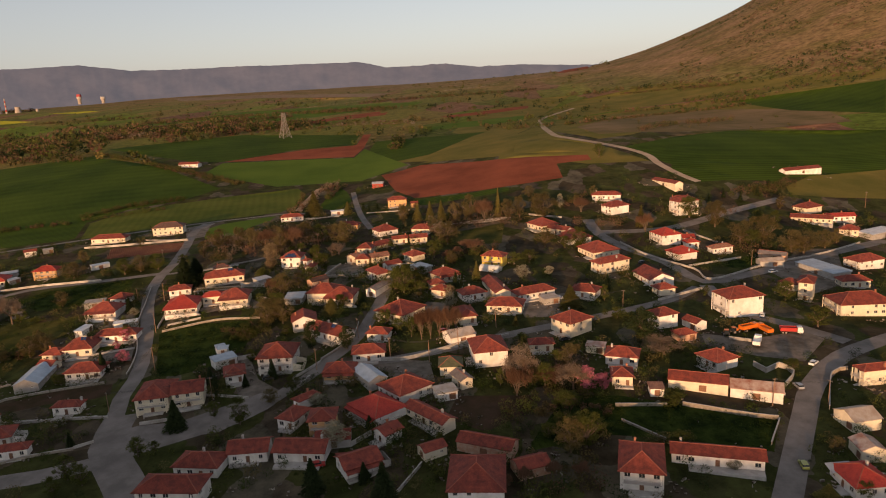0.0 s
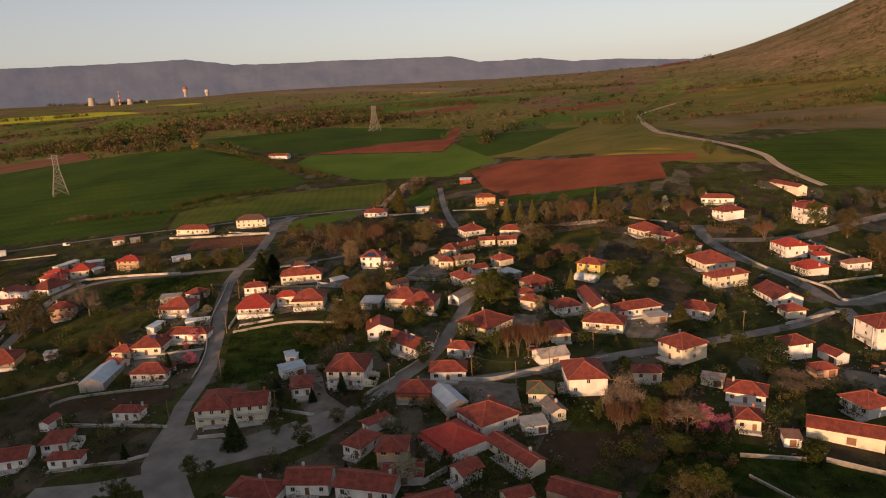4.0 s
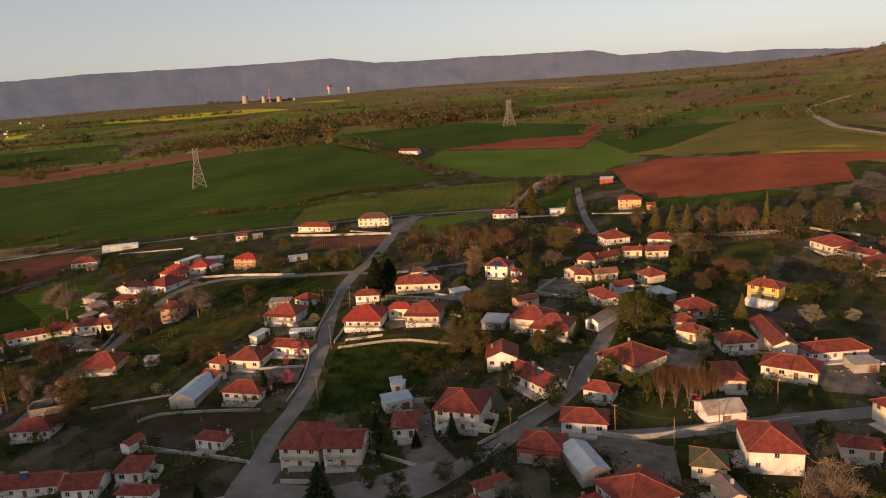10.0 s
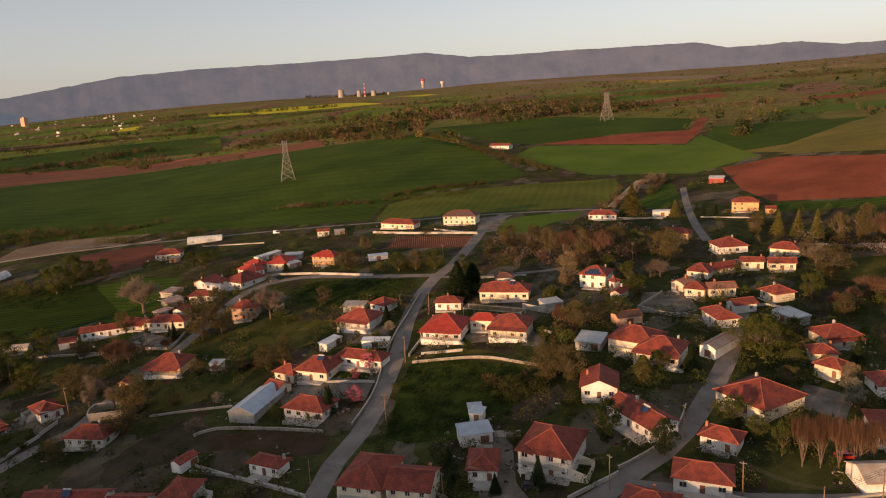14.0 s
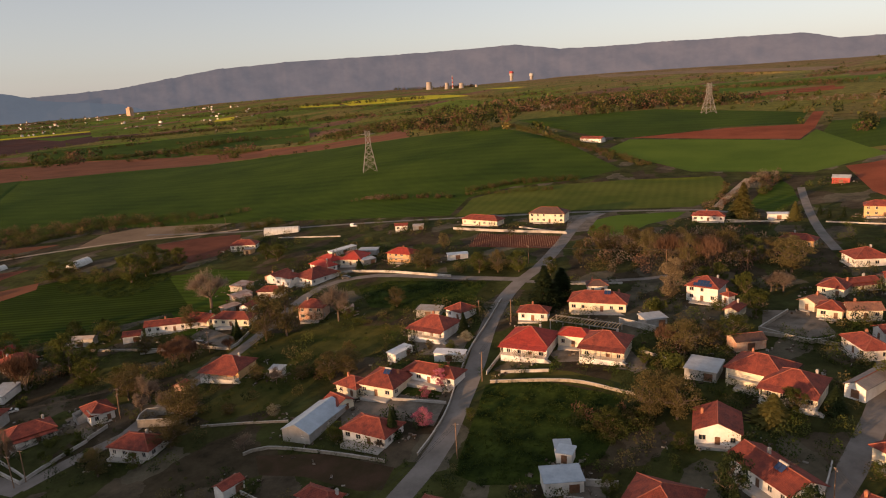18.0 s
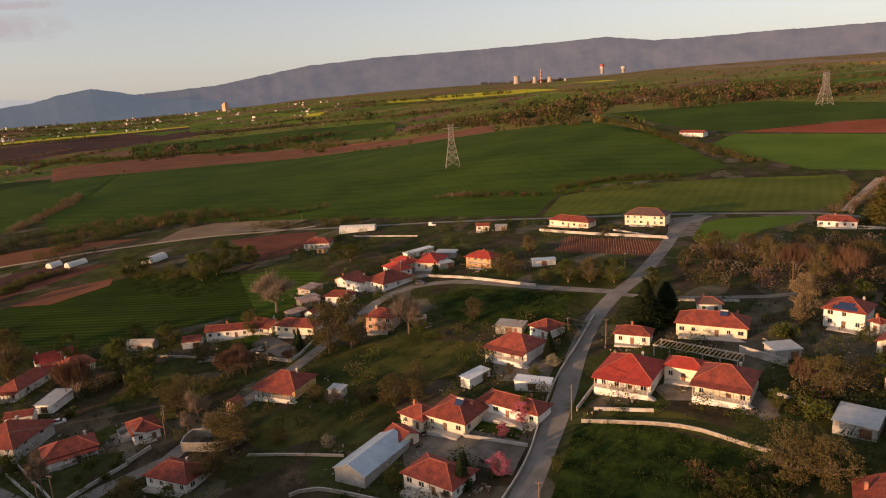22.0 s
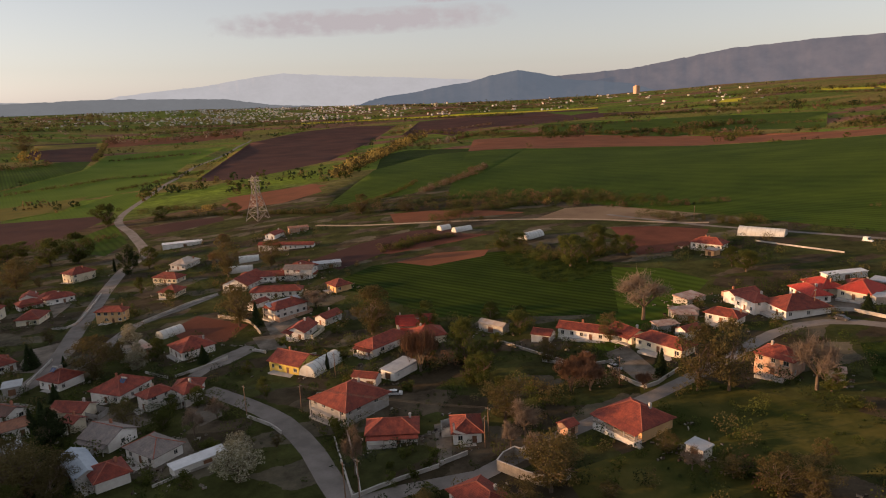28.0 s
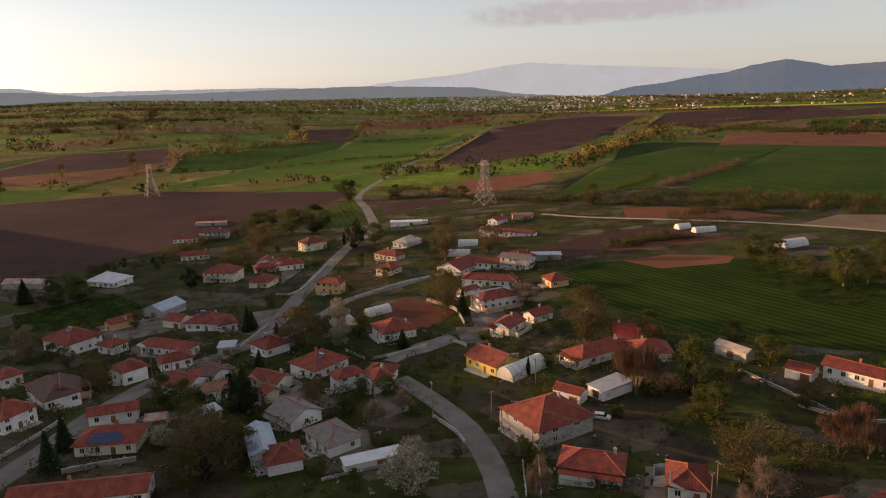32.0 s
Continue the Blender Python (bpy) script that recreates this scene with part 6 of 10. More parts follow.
house(-3.5, 135.3, 5.4, 7.3, -61.9, 2.6, "gable", "red", "cream", 0)
house(8, 119.6, 14.7, 17.8, -5.4, 4.7, "hip", "red", "white", 2)
house(11.8, 135.9, 16.4, 7, -25.3, 3, "gable", "red", "brick", 0)
house(22.3, 125.8, 6.9, 9.4, -71.4, 2.6, "gable", "red", "brick", 0)
house(3, 183.7, 8.5, 9, -1.4, 3, "hip", "green", "cream", 1)
house(6.4, 173.5, 8.4, 5.3, -65.7, 3, "gable", "slate", "cream", 1)
house(-36, 152.4, 8.6, 9, 0.4, 4.7, "hip", "red", "orange", 2, "balcony")
house(-45.7, 156.8, 7.1, 9.7, -24, 3.2, "hip", "red", "white", 1)
house(-54.9, 140.5, 11.9, 9, 2.7, 3.2, "gable", "red", "white", 1)
house(-39.7, 138.7, 15.6, 9, -8.2, 3.1, "gable", "red", "white", 1)
house(-69.9, 121.9, 17.6, 9.3, -5.4, 5.5, "hip", "red", "white", 2, "balcony")
house(-67.1, 135.4, 13.7, 9, -8.1, 3.2, "hip", "red", "white", 1)
house(-43.6, 167, 4.4, 8.8, -44.7, 3.1, "hip", "red", "white", 1)
house(27.1, 235, 15.5, 10, -15.3, 3, "hip", "red", "cream", 1)
house(25, 257.3, 24.5, 7.8, -78.9, 3, "gable", "red", "cream", 1)
house(40.3, 249.2, 18.7, 8.2, 21.2, 3, "hip", "red", "white", 1)
house(62.3, 364.4, 15.5, 13.3, -63, 3.1, "hip", "red", "cream", 1)
house(69.8, 353.3, 16.9, 7, -48.5, 3, "gable", "red", "cream", 1)
house(76.6, 338.3, 16.1, 12.9, -77.9, 3.2, "hip", "red", "white", 1)
house(83.2, 312.4, 17.3, 16.1, -72.3, 3.4, "hip", "red", "cream", 1)
house(63, 249.8, 12.5, 9, -29.9, 3, "hip", "red", "white", 1)
house(98.7, 269.7, 17.7, 12.7, -79.3, 3, "gable", "red", "white", 1)
house(97.8, 251.8, 7.5, 8.7, -77.1, 3, "hip", "red", "cream", 1)
house(96.9, 212.6, 7.8, 6, -65, 2.8, "gable", "red", "white", 0)
house(35.8, 196.1, 9.4, 6, -1.8, 3, "hip", "red", "cream", 1)
house(-501.3, 170.1, 35.8, 6, 64.6, 3, "gable", "red", "white", 1)
house(-419, 168.9, 15.5, 8, 63.4, 5.5, "gable", "slate", "white", 2)
house(-430.6, 184.1, 14.6, 6, 87.7, 3, "flat", "metal", "grey", 0)
house(-422.6, 158.2, 39, 8, 74.9, 3, "hip", "red", "white", 1)
house(-391.1, 154.9, 24.1, 8, 75.3, 3, "hip", "red", "white", 1)
house(-344.2, 55.5, 7.5, 8, 122.4, 3, "hip", "red", "white", 1)
house(-316.3, 65.3, 5.9, 6, 98, 3, "flat", "metal", "grey", 0)
house(-278.8, 74.8, 7.3, 7, 112.5, 3, "gable", "tile", "white", 1)
house(-287.5, 119.8, 9, 8, 77.3, 3, "hip", "red", "white", 1)
house(-335.9, 102.1, 6.6, 5, 102.7, 3, "flat", "rust", "grey", 0)
house(-375.2, 145.6, 9.1, 5, 129.7, 3, "gable", "red", "white", 0)
house(-309.2, 197.3, 13.8, 9, 78.5, 3, "gable", "bright", "white", 1)
house(-266.5, 170.6, 8.1, 5, 55, 3, "gable", "red", "white", 0)
house(-288.5, 220.3, 10.8, 4.5, 32.2, 3, "gable", "tanmetal", "grey", 0)
house(-210.7, 207.5, 4, 4, 106.8, 2.4, "gable", "red", "brick", 0)
house(-255.8, 266.5, 8, 5, 85.6, 2.6, "flat", "rust", "grey", 0)
house(-264.3, 279.8, 9.4, 5, 84.2, 2.6, "flat", "rust", "grey", 0)
house(-276.8, 291.5, 10, 7, 102.3, 2.2, "flat", "rust", "grey", 0)
house(-246.5, 268.2, 7.3, 5, 100.3, 3, "gable", "red", "white", 0)
house(-266.7, 305.6, 11.9, 7, 92.1, 3, "gable", "red", "white", 1)
house(-251.8, 341.9, 7.5, 6, 47.7, 3, "hip", "red", "white", 1)
house(-187.1, 225.9, 4.7, 4, 18.6, 2.6, "flat", "metal", "white", 0)
house(-200.6, 277, 4.9, 4, 45.5, 2.4, "flat", "rust", "grey", 0)
house(-154.4, 247.7, 9.1, 4, 85.9, 2.6, "flat", "white", "white", 0)
house(-137, 249.9, 9.9, 4, 16.1, 2.6, "flat", "white", "white", 0)
house(-114.8, 317.2, 8.2, 6, 24.7, 3, "hip", "brown", "white", 1)
house(-86.9, 290.7, 7.6, 6, 43.8, 2.8, "flat", "metal", "grey", 0)
house(-58, 281.3, 9.3, 6, 38.7, 2.8, "gable", "brown", "brick", 0)
house(-73.2, 466.2, 10.5, 5, 17.3, 2.8, "flat", "white", "white", 0)
house(-84.7, 213.3, 4, 4, 30.3, 2.6, "flat", "bluemetal", "white", 0)
house(-343.3, 353.2, 14.2, 8, 44.4, 3, "hip", "red", "white", 1)
house(-330.1, 344.5, 5.9, 4, 21.2, 2.6, "flat", "tanmetal", "orange", 0)
house(-266.2, 351.1, 17.8, 4, 84.4, 2.8, "flat", "white", "white", 0)
house(-248.8, 351.4, 10.1, 6, 21.6, 2.8, "flat", "metal", "grey", 0)
house(-237.5, 336.1, 7.4, 5, 67, 2.6, "flat", "metal", "grey", 0)
house(-194.4, 349.4, 10.1, 4, 39.7, 2.6, "flat", "white", "white", 0)
house(-261.3, 277.7, 8.1, 5, 67.6, 2.4, "flat", "rust", "grey", 0)
house(-83.2, 211.5, 4, 4, 8.4, 2.6, "flat", "bluemetal", "white", 0)
house(0.7, 256.1, 8, 7, -27.4, 3, "hip", "red", "cream", 1)
house(0.7, 166, 7.2, 6, 15.7, 2.8, "flat", "tanmetal", "white", 0)
house(46.1, 241.6, 7.6, 6, 17.7, 2.6, "flat", "tanmetal", "grey", 0)
house(-150.3, 174.2, 6.5, 4, 86.4, 2.6, "gable", "red", "white", 0)
house(-23.3, 130.8, 11.2, 9, 27.3, 3, "gable", "red", "white", 1)
house(0.2, 166.5, 6.4, 5, 11.6, 2.6, "flat", "white", "white", 0)
house(89.2, 202, 7.5, 6, 14.2, 2.6, "hip", "red", "brick", 0)
house(54.8, 193.2, 6.9, 5, -22, 2.6, "flat", "rust", "cream", 0)
house(166.6, 298.6, 12.5, 6, -2.1, 2.8, "gable", "tanmetal", "grey", 0)
house(150, 320.1, 13.3, 6, 15.5, 3, "hip", "tile", "white", 1)
house(137.3, 328.1, 8, 6, 6, 3, "hip", "bright", "white", 1)
house(158.7, 404.1, 15.4, 9, -19.1, 5.5, "hip", "red", "white", 2, "balcony")
house(-570, -29.1, 20.5, 8, 84.4, 4.7, "hip", "brown", "white", 2, "balcony")
house(-632.7, -53.9, 23.9, 6, 95.4, 2.6, "flat", "rust", "grey", 0)
house(-448.7, 40.2, 11.5, 7, 116.6, 3, "hip", "red", "white", 1)
house(-454.2, 52.6, 14, 8, 111.5, 3, "hip", "red", "white", 1)
house(-280.2, 30.1, 10.3, 12, 120.5, 3, "gable", "brown", "white", 1)
house(-421.1, -69, 20.2, 8, 86.4, 2.8, "gable", "rust", "grey", 0)
house(-304.1, 52.7, 10.7, 7, 124.5, 3, "hip", "red", "white", 1, "none")
house(-263.6, 77.1, 7.7, 5, 132.6, 2.4, "flat", "metal", "grey", 0, "none")
house(-343.5, 98.6, 8.6, 5, 117.6, 2.4, "flat", "tanmetal", "white", 0, "none")
house(-260.4, 66.1, 5.5, 5, 104.0, 2.4, "gable", "rust", "grey", 0, "none")
house(-31.8, 144.0, 10.4, 7, 3.7, 2.5, "gable", "red", "grey", 0, "none")

# ---------------------------------------------------------------- trees
LEAF = {
    "olive": leafy("leaf_spring", (0.055, 0.068, 0.015), (0.075, 0.085, 0.021), (0.10, 0.104, 0.028)),
    "bareolive": leafy("leaf_budding", (0.08, 0.067, 0.026), (0.108, 0.088, 0.035), (0.138, 0.11, 0.046)),
    "dark": leafy("needle_dark", (0.022, 0.034, 0.013), (0.032, 0.045, 0.017), (0.045, 0.058, 0.022)),
    "light": leafy("needle_gold", (0.12, 0.11, 0.03), (0.16, 0.14, 0.04), (0.20, 0.17, 0.05)),
    "twig": leafy("twig_grey", (0.155, 0.116, 0.0853), (0.202, 0.155, 0.116), (0.264, 0.202, 0.147)),
    "twigred": leafy("twig_red", (0.11, 0.062, 0.038), (0.14, 0.08, 0.05), (0.17, 0.10, 0.062)),
    "blossom": leafy("blossom_white", (0.16, 0.15, 0.08), (0.28, 0.26, 0.18), (0.42, 0.40, 0.31)),
    "tan": leafy("blossom_tan", (0.16, 0.12, 0.06), (0.22, 0.165, 0.09), (0.30, 0.23, 0.14)),
    "pink": leafy("blossom_pink", (0.34, 0.09, 0.13), (0.42, 0.13, 0.18), (0.5, 0.2, 0.24)),
}


def limbs(s, rng, p, d, length, r, depth, tips):
    q = p + d * length
    s.tube(p, q, r, r * 0.6, 5 if depth > 1 else 3)
    if depth == 0:
        tips.append(q)
        return
    for _ in range(3 if depth > 1 else 4):
        side = Vector((rng.gauss(0, 1), rng.gauss(0, 1), rng.gauss(0, 0.5))).normalized()
        limbs(s, rng, p + d * length * rng.uniform(0.55, 1.0), (d * 0.8 + side * 0.75 + Vector((0, 0, 0.25))).normalized(), length * rng.uniform(0.55, 0.75), r * 0.5, depth - 1, tips)


PROTO = {}


def hash_of(word):
    return sum((i + 1) * ord(c) for i, c in enumerate(word))


def proto(kind, v):
    """Trunk and crown of one kind of tree, eight metres tall."""
    if (kind, v) in PROTO:
        return PROTO[kind, v]
    rng = random.Random(f"{kind}{v}")
    nr = np.random.default_rng(abs(hash_of(kind)) + v)
    trunk, tips = Shape(), []
    leaf = LEAF[{"olive": "olive", "bareolive": "bareolive", "spruce": "dark", "cypress": "dark", "pine": "dark", "conelight": "light", "bare": "twig", "barered": "twigred", "blossom": "blossom", "blossomtan": "tan", "pink": "pink", "pinksmall": "pink", "bush": "olive"}[kind]]
    if kind in ("spruce", "cypress", "conelight"):
        wide = 0.75 if kind == "cypress" else 2.4
        trunk.tube((0, 0, -0.5), (0, 0, 7.6), 0.22, 0.04)
        n = 1700
        k = nr.random(n) ** 0.65
        z = 7.9 - 7.5 * k
        ring = np.ones(n) if kind == "cypress" else 0.55 + 0.45 * np.abs(np.sin(z * 3.6))
        grow = np.minimum(1, 2.2 * k) * (1.1 - 0.3 * k) if kind == "cypress" else k
        az = nr.uniform(0, 6.2832, n)
        rr = wide * grow * ring * nr.uniform(0.5, 1.05, n) * (1 + 0.18 * np.sin(3 * az + v))
        p = np.stack([rr * np.cos(az), rr * np.sin(az), z - 0.2 * rr], 1)
        o = np.stack([np.cos(az), np.sin(az), nr.uniform(-0.7, 0.2, n)], 1) * 0.33
        t = np.stack([-np.sin(az), np.cos(az), nr.uniform(-0.4, 0.4, n)], 1) * 0.17
        crown = fast_mesh("crown", np.stack([p - o, p - t, p + o, p + t], 1), 4, leaf)
    elif kind == "bush":
        trunk.tube((0, 0, -0.5), (0, 0, 4), 0.2, 0.1)
        cen = np.stack([nr.normal(0, 1.9, 11), nr.normal(0, 1.9, 11), nr.uniform(1.0, 5.5, 11)], 1)
        r = nr.uniform(1.5, 2.6, 11)
        crown = fast_mesh("crown", leaf_quads(cloud_points(cen, r, r * 0.85, 120, nr), 0.33, nr), 4, leaf)
    else:
        up = Vector((rng.uniform(-0.06, 0.06), rng.uniform(-0.06, 0.06), 1)).normalized()
        tall = kind == "barered"
        trunk.tube((0, 0, -0.5), up * (0.5 if tall else 2.0), 0.24, 0.18)
        start = up * (0.3 if tall else 1.8)
        for k in range(6):
            az = 6.2832 * k / 6 + rng.uniform(-0.4, 0.4)
            spread = 0.35 if tall else 1.0
            limbs(trunk, rng, start, Vector((math.cos(az) * spread, math.sin(az) * spread, 1)).normalized(), 2.6 if tall else 2.0, 0.10, 2, tips)
        limbs(trunk, rng, start, up, 2.5, 0.12, 2, tips)
        if kind in ("bare", "barered"):
            p = np.repeat(np.array([tuple(q) for q in tips]), 30, 0) + nr.normal(0, 0.25, (30 * len(tips), 3))
            o = nr.normal(size=p.shape) * (0.3 if tall else 0.55) + np.array([0, 0, 0.9 if tall else 0.35])
            side = np.cross(o, nr.normal(size=p.shape))
            side *= 0.035 / (np.linalg.norm(side, axis=1)[:, None] + 1e-9)
            crown = fast_mesh("crown", np.stack([p - side, p + side, p + o], 1), 3, leaf)
        else:
            each, size = {"bareolive": (104, 0.1), "pine": (90, 0.14)}.get(kind, (92, 0.125))
            m = 56
            az, zz = nr.uniform(0, 6.2832, m), nr.uniform(0.9, 7.2, m)
            rr = (3.1 * np.sin(math.pi * np.minimum(1, (zz - 0.6) / 7.2)) + 0.2) * nr.uniform(0.25, 1.0, m)
            cen = np.stack([rr * np.cos(az), rr * np.sin(az), zz], 1)
            r = nr.uniform(0.55, 1.05, m)
            crown = fast_mesh("crown", leaf_quads(cloud_points(cen, r, r * 0.8, each, nr), size, nr), 4, leaf)
    PROTO[kind, v] = (trunk.mesh("trunk", MAT["bark"]), crown)
    return PROTO[kind, v]


TREE_WORDS = {"olive": "leafy spring green tree", "bareolive": "budding olive brown tree", "spruce": "dark green conical spruce", "cypress": "narrow dark cypress", "pine": "tall dark pine", "conelight": "golden green conifer", "bare": "bare grey-branched tree", "barered": "leafless reddish brown tree", "blossom": "white blossoming fruit tree", "blossomtan": "pale tan blossoming tree", "pink": "pink blossoming tree", "pinksmall": "small pink flowering tree", "bush": "rounded green garden bush"}


REACH = {"spruce": 2.4, "conelight": 2.4, "cypress": 0.75, "bush": 3.6, "barered": 2.6}


def tree(kind, x, y, h, half=0):
    a, b = proto(kind, rnd.randrange(3))
    ob = new("bush" if kind == "bush" else "tree")
    k = h / 8 * rnd.uniform(0.95, 1.05)
    q = half / REACH.get(kind, 3.7) if half else k
    ob.matrix_basis = pose(x, y, float(land(x, y)), 0, 0, rnd.uniform(0, 360)) @ Matrix.Diagonal((q, q, k, 1))
    tagged(ob, TREE_WORDS[kind] + " among the houses", "bush" if kind == "bush" else "tree", "trees of the village")
    part("trunk", a, None, ob)
    part("crown", b, None, ob)


tree("blossomtan", -91.9, 334.7, 10.4)
tree("olive", -140.2, 332.8, 7.8)
tree("olive", -174.9, 335.4, 6.5)
tree("olive", -161.7, 342.6, 6.5)
tree("bareolive", -69.4, 240.3, 10.4)
tree("spruce", -128.7, 209.4, 6.6)
tree("bush", -141.2, 256.4, 3.2)
tree("spruce", -148, 276.6, 4.4)
tree("bush", -150.4, 273.5, 2.6)
tree("barered", -238.7, 225.2, 7.8)
tree("olive", -229.7, 198.3, 10.4)
tree("bareolive", -189.6, 165.7, 9.1)
tree("olive", -183, 171.3, 5.2)
tree("olive", -279.2, 205.2, 10.4)
tree("olive", -251.7, 197.6, 6.5)
tree("barered", -275.4, 192.4, 10.4)
tree("spruce", -232.6, 247.6, 4.4)
tree("bareolive", -171.4, 243, 6.5)
tree("bareolive", -205.8, 341.8, 7.8)
tree("bareolive", -147.6, 254.4, 3.9)
tree("barered", -78.4, 273.7, 9.1)
tree("olive", -80.9, 262, 5.2)
tree("olive", -72.8, 279.7, 6.5)
tree("spruce", -67.4, 337.5, 6.6)
tree("olive", -42.3, 245.1, 7.8)
tree("bareolive", -189.5, 395, 5.2)
tree("bareolive", -97.8, 367.5, 10.4)
tree("bareolive", -91.2, 374.4, 9.1)
tree("bareolive", -85.3, 385.6, 10.4)
tree("bareolive", -117.8, 393.9, 9.1)
tree("bareolive", -105.1, 398.4, 9.1)
tree("bareolive", -95.7, 406.9, 9.1)
tree("bareolive", -95.6, 485.9, 9.1)
tree("olive", -147.4, 400.4, 6.5)
tree("olive", -57.1, 369.9, 9.1)
tree("blossomtan", -1, 257, 5.2)
tree("blossomtan", 4.3, 250.8, 6.5)
tree("spruce", 7.4, 265.1, 7.7)
tree("olive", -11.3, 267, 9.1)
tree("olive", -8.2, 277, 7.8)
tree("olive", -19.6, 274.6, 7.8)
tree("barered", 4.4, 306.9, 7.8)
tree("barered", 10, 314.2, 7.8)
tree("bare", 0.7, 356.5, 11.7)
tree("bareolive", -57.8, 372.3, 7.8)
tree("cypress", -75.8, 177.8, 6.6)
tree("spruce", -78.3, 185.1, 5.5)
tree("olive", -81.8, 339.5, 6.5)
tree("bare", -55.9, 342.7, 6.5)
tree("spruce", -71.1, 340.8, 5.5)
tree("bareolive", -22.9, 416.3, 9.1)
tree("spruce", 7.9, 401.7, 8.8)
tree("bareolive", 13.8, 402.9, 9.1)
tree("bareolive", 20.6, 402.1, 10.4)
tree("bareolive", 27, 399.6, 10.4)
tree("bareolive", 32.4, 399.2, 10.4)
tree("spruce", 39.9, 398.6, 13.2)
tree("spruce", -50.4, 466, 5.5)
tree("spruce", -44.4, 469, 5.5)
tree("spruce", -55.3, 474.5, 5.5)
tree("spruce", -96.6, 487.2, 7.7)
tree("bareolive", -113.3, 543.3, 7.8)
tree("bareolive", -92.7, 550.3, 6.5)
tree("olive", -112.5, 219.9, 3.9)
tree("pinksmall", -130.7, 226.6, 3.9)
tree("olive", -89, 145.2, 6.5)
tree("olive", -84.7, 146.9, 3.9)
tree("bare", -40.5, 216.7, 6.5)
tree("olive", -8.9, 217.7, 6.5)
tree("pink", 51, 165.8, 6.5)
tree("barered", 23.3, 164.5, 13)
tree("bareolive", 42.8, 177.7, 11.7)
tree("olive", 38.5, 180, 7.8)
tree("bareolive", -1.9, 364.8, 10.4)
tree("bareolive", 6.6, 301.4, 7.8)
tree("bareolive", 32.3, 415.2, 9.1)
tree("olive", 68, 324.3, 7.8)
tree("bareolive", 65.2, 409, 9.1)
tree("bareolive", 91, 408.6, 7.8)
tree("bareolive", 105.8, 425, 7.8)
tree("barered", 119.8, 353.4, 14.3)
tree("bareolive", 172.4, 381.9, 11.7)
tree("spruce", 179.6, 412.6, 6.6)
tree("bareolive", 156.1, 388.4, 7.8)
tree("olive", 170.4, 327.9, 11.7)
tree("bareolive", 226.6, 345, 9.1)
tree("olive", 193.2, 371.6, 10.4)
tree("olive", 204.2, 373.1, 10.4)
tree("spruce", 194.3, 425.7, 6.6)
tree("spruce", 204.1, 421.5, 6.6)
tree("spruce", 222, 435.8, 6.6)
tree("spruce", 239.7, 457.1, 5.5)
tree("bareolive", 224.5, 408.1, 9.1)
tree("olive", 268.3, 381.5, 7.8)
tree("olive", 133.6, 528.3, 11.7)
tree("olive", 116.3, 251.2, 3.9)
tree("spruce", 74.9, 258.7, 6.6)
tree("olive", 35.9, 141.5, 6.5)
tree("barered", 27.6, 121.4, 6.5)
tree("barered", 34.8, 121, 6.5)
tree("barered", 20.1, 119.6, 6.5)
tree("barered", 14.2, 117.7, 6.5)
tree("bush", 71.3, 160.9, 3.9)
tree("olive", -105.1, 136.3, 7.8)
tree("olive", -105, 128.6, 6.5)
tree("olive", -99.4, 132.8, 6.5)
tree("spruce", -46.7, 144, 4.4)
tree("olive", -70.2, 202, 5.2)
tree("bush", 21.6, 240.6, 3.9)
tree("bareolive", -257.1, 246.9, 10.4)
tree("barered", -221, 235.4, 6.5)
tree("bush", -228.6, 121, 3.9)
tree("olive", -325, 185.3, 13)
tree("bareolive", -367.2, 137.4, 13)
tree("bare", -210.9, 193, 6.5)
tree("barered", -239.3, 229, 7.8)
tree("olive", -264.3, 206.8, 7.8)
tree("olive", -270.9, 214.2, 6.5)
tree("barered", -275.1, 189.9, 7.8)
tree("bush", -248.9, 199.1, 5.2)
tree("olive", -277.9, 194.5, 6.5)
tree("bare", -208.8, 273, 9.1)
tree("bush", -255.9, 180, 3.9)
tree("bush", -215.9, 176, 2)
tree("bush", -215.9, 165.2, 2)
tree("blossom", -329.1, 101.3, 6.5)
tree("bareolive", -335.4, 90.4, 7.8)
tree("bareolive", -332.5, 95.4, 7.8)
tree("olive", -281.2, 102.9, 5.2)
tree("spruce", -274.5, 84.4, 7.7)
tree("barered", -488.5, 127.3, 10.4)
tree("bareolive", -466.7, 133.3, 9.1)
tree("cypress", -520, 69.9, 8.8)
tree("bareolive", -551.5, 10.2, 9.1)
tree("bareolive", -502.3, 33.1, 6.5)
tree("spruce", -782.3, 28.4, 7.7)
tree("bush", -398.1, 93.5, 3.9)
tree("bush", -318.7, 150.6, 3.9)
tree("bush", -320.6, 169.3, 3.9)
tree("olive", -352.9, 293.5, 9.1)
tree("olive", -359.4, 303.3, 9.1)
tree("olive", -369.8, 318.9, 7.8)
tree("olive", -292.4, 231.9, 6.5)
tree("olive", -300.3, 339.6, 7.8)
tree("cypress", -284.4, 161.6, 5.5)
tree("blossom", -232.4, 133.1, 9.1)
tree("bush", -245.6, 126.4, 3.9)
tree("olive", -276.1, 115.6, 5.2)
tree("spruce", -283.3, 80.6, 7.7)
tree("spruce", -279.4, 78.7, 6.6)
tree("blossomtan", -330.1, -11.1, 7.8)
tree("olive", -311.6, 9.1, 6.5)
tree("conelight", -290.5, 36, 7.7)
tree("spruce", -247.1, 49.9, 8.8)
tree("bareolive", -248.8, 79.4, 11.7)
tree("olive", -268.5, 70.2, 9.1)
tree("olive", -272.6, 62.4, 9.1)
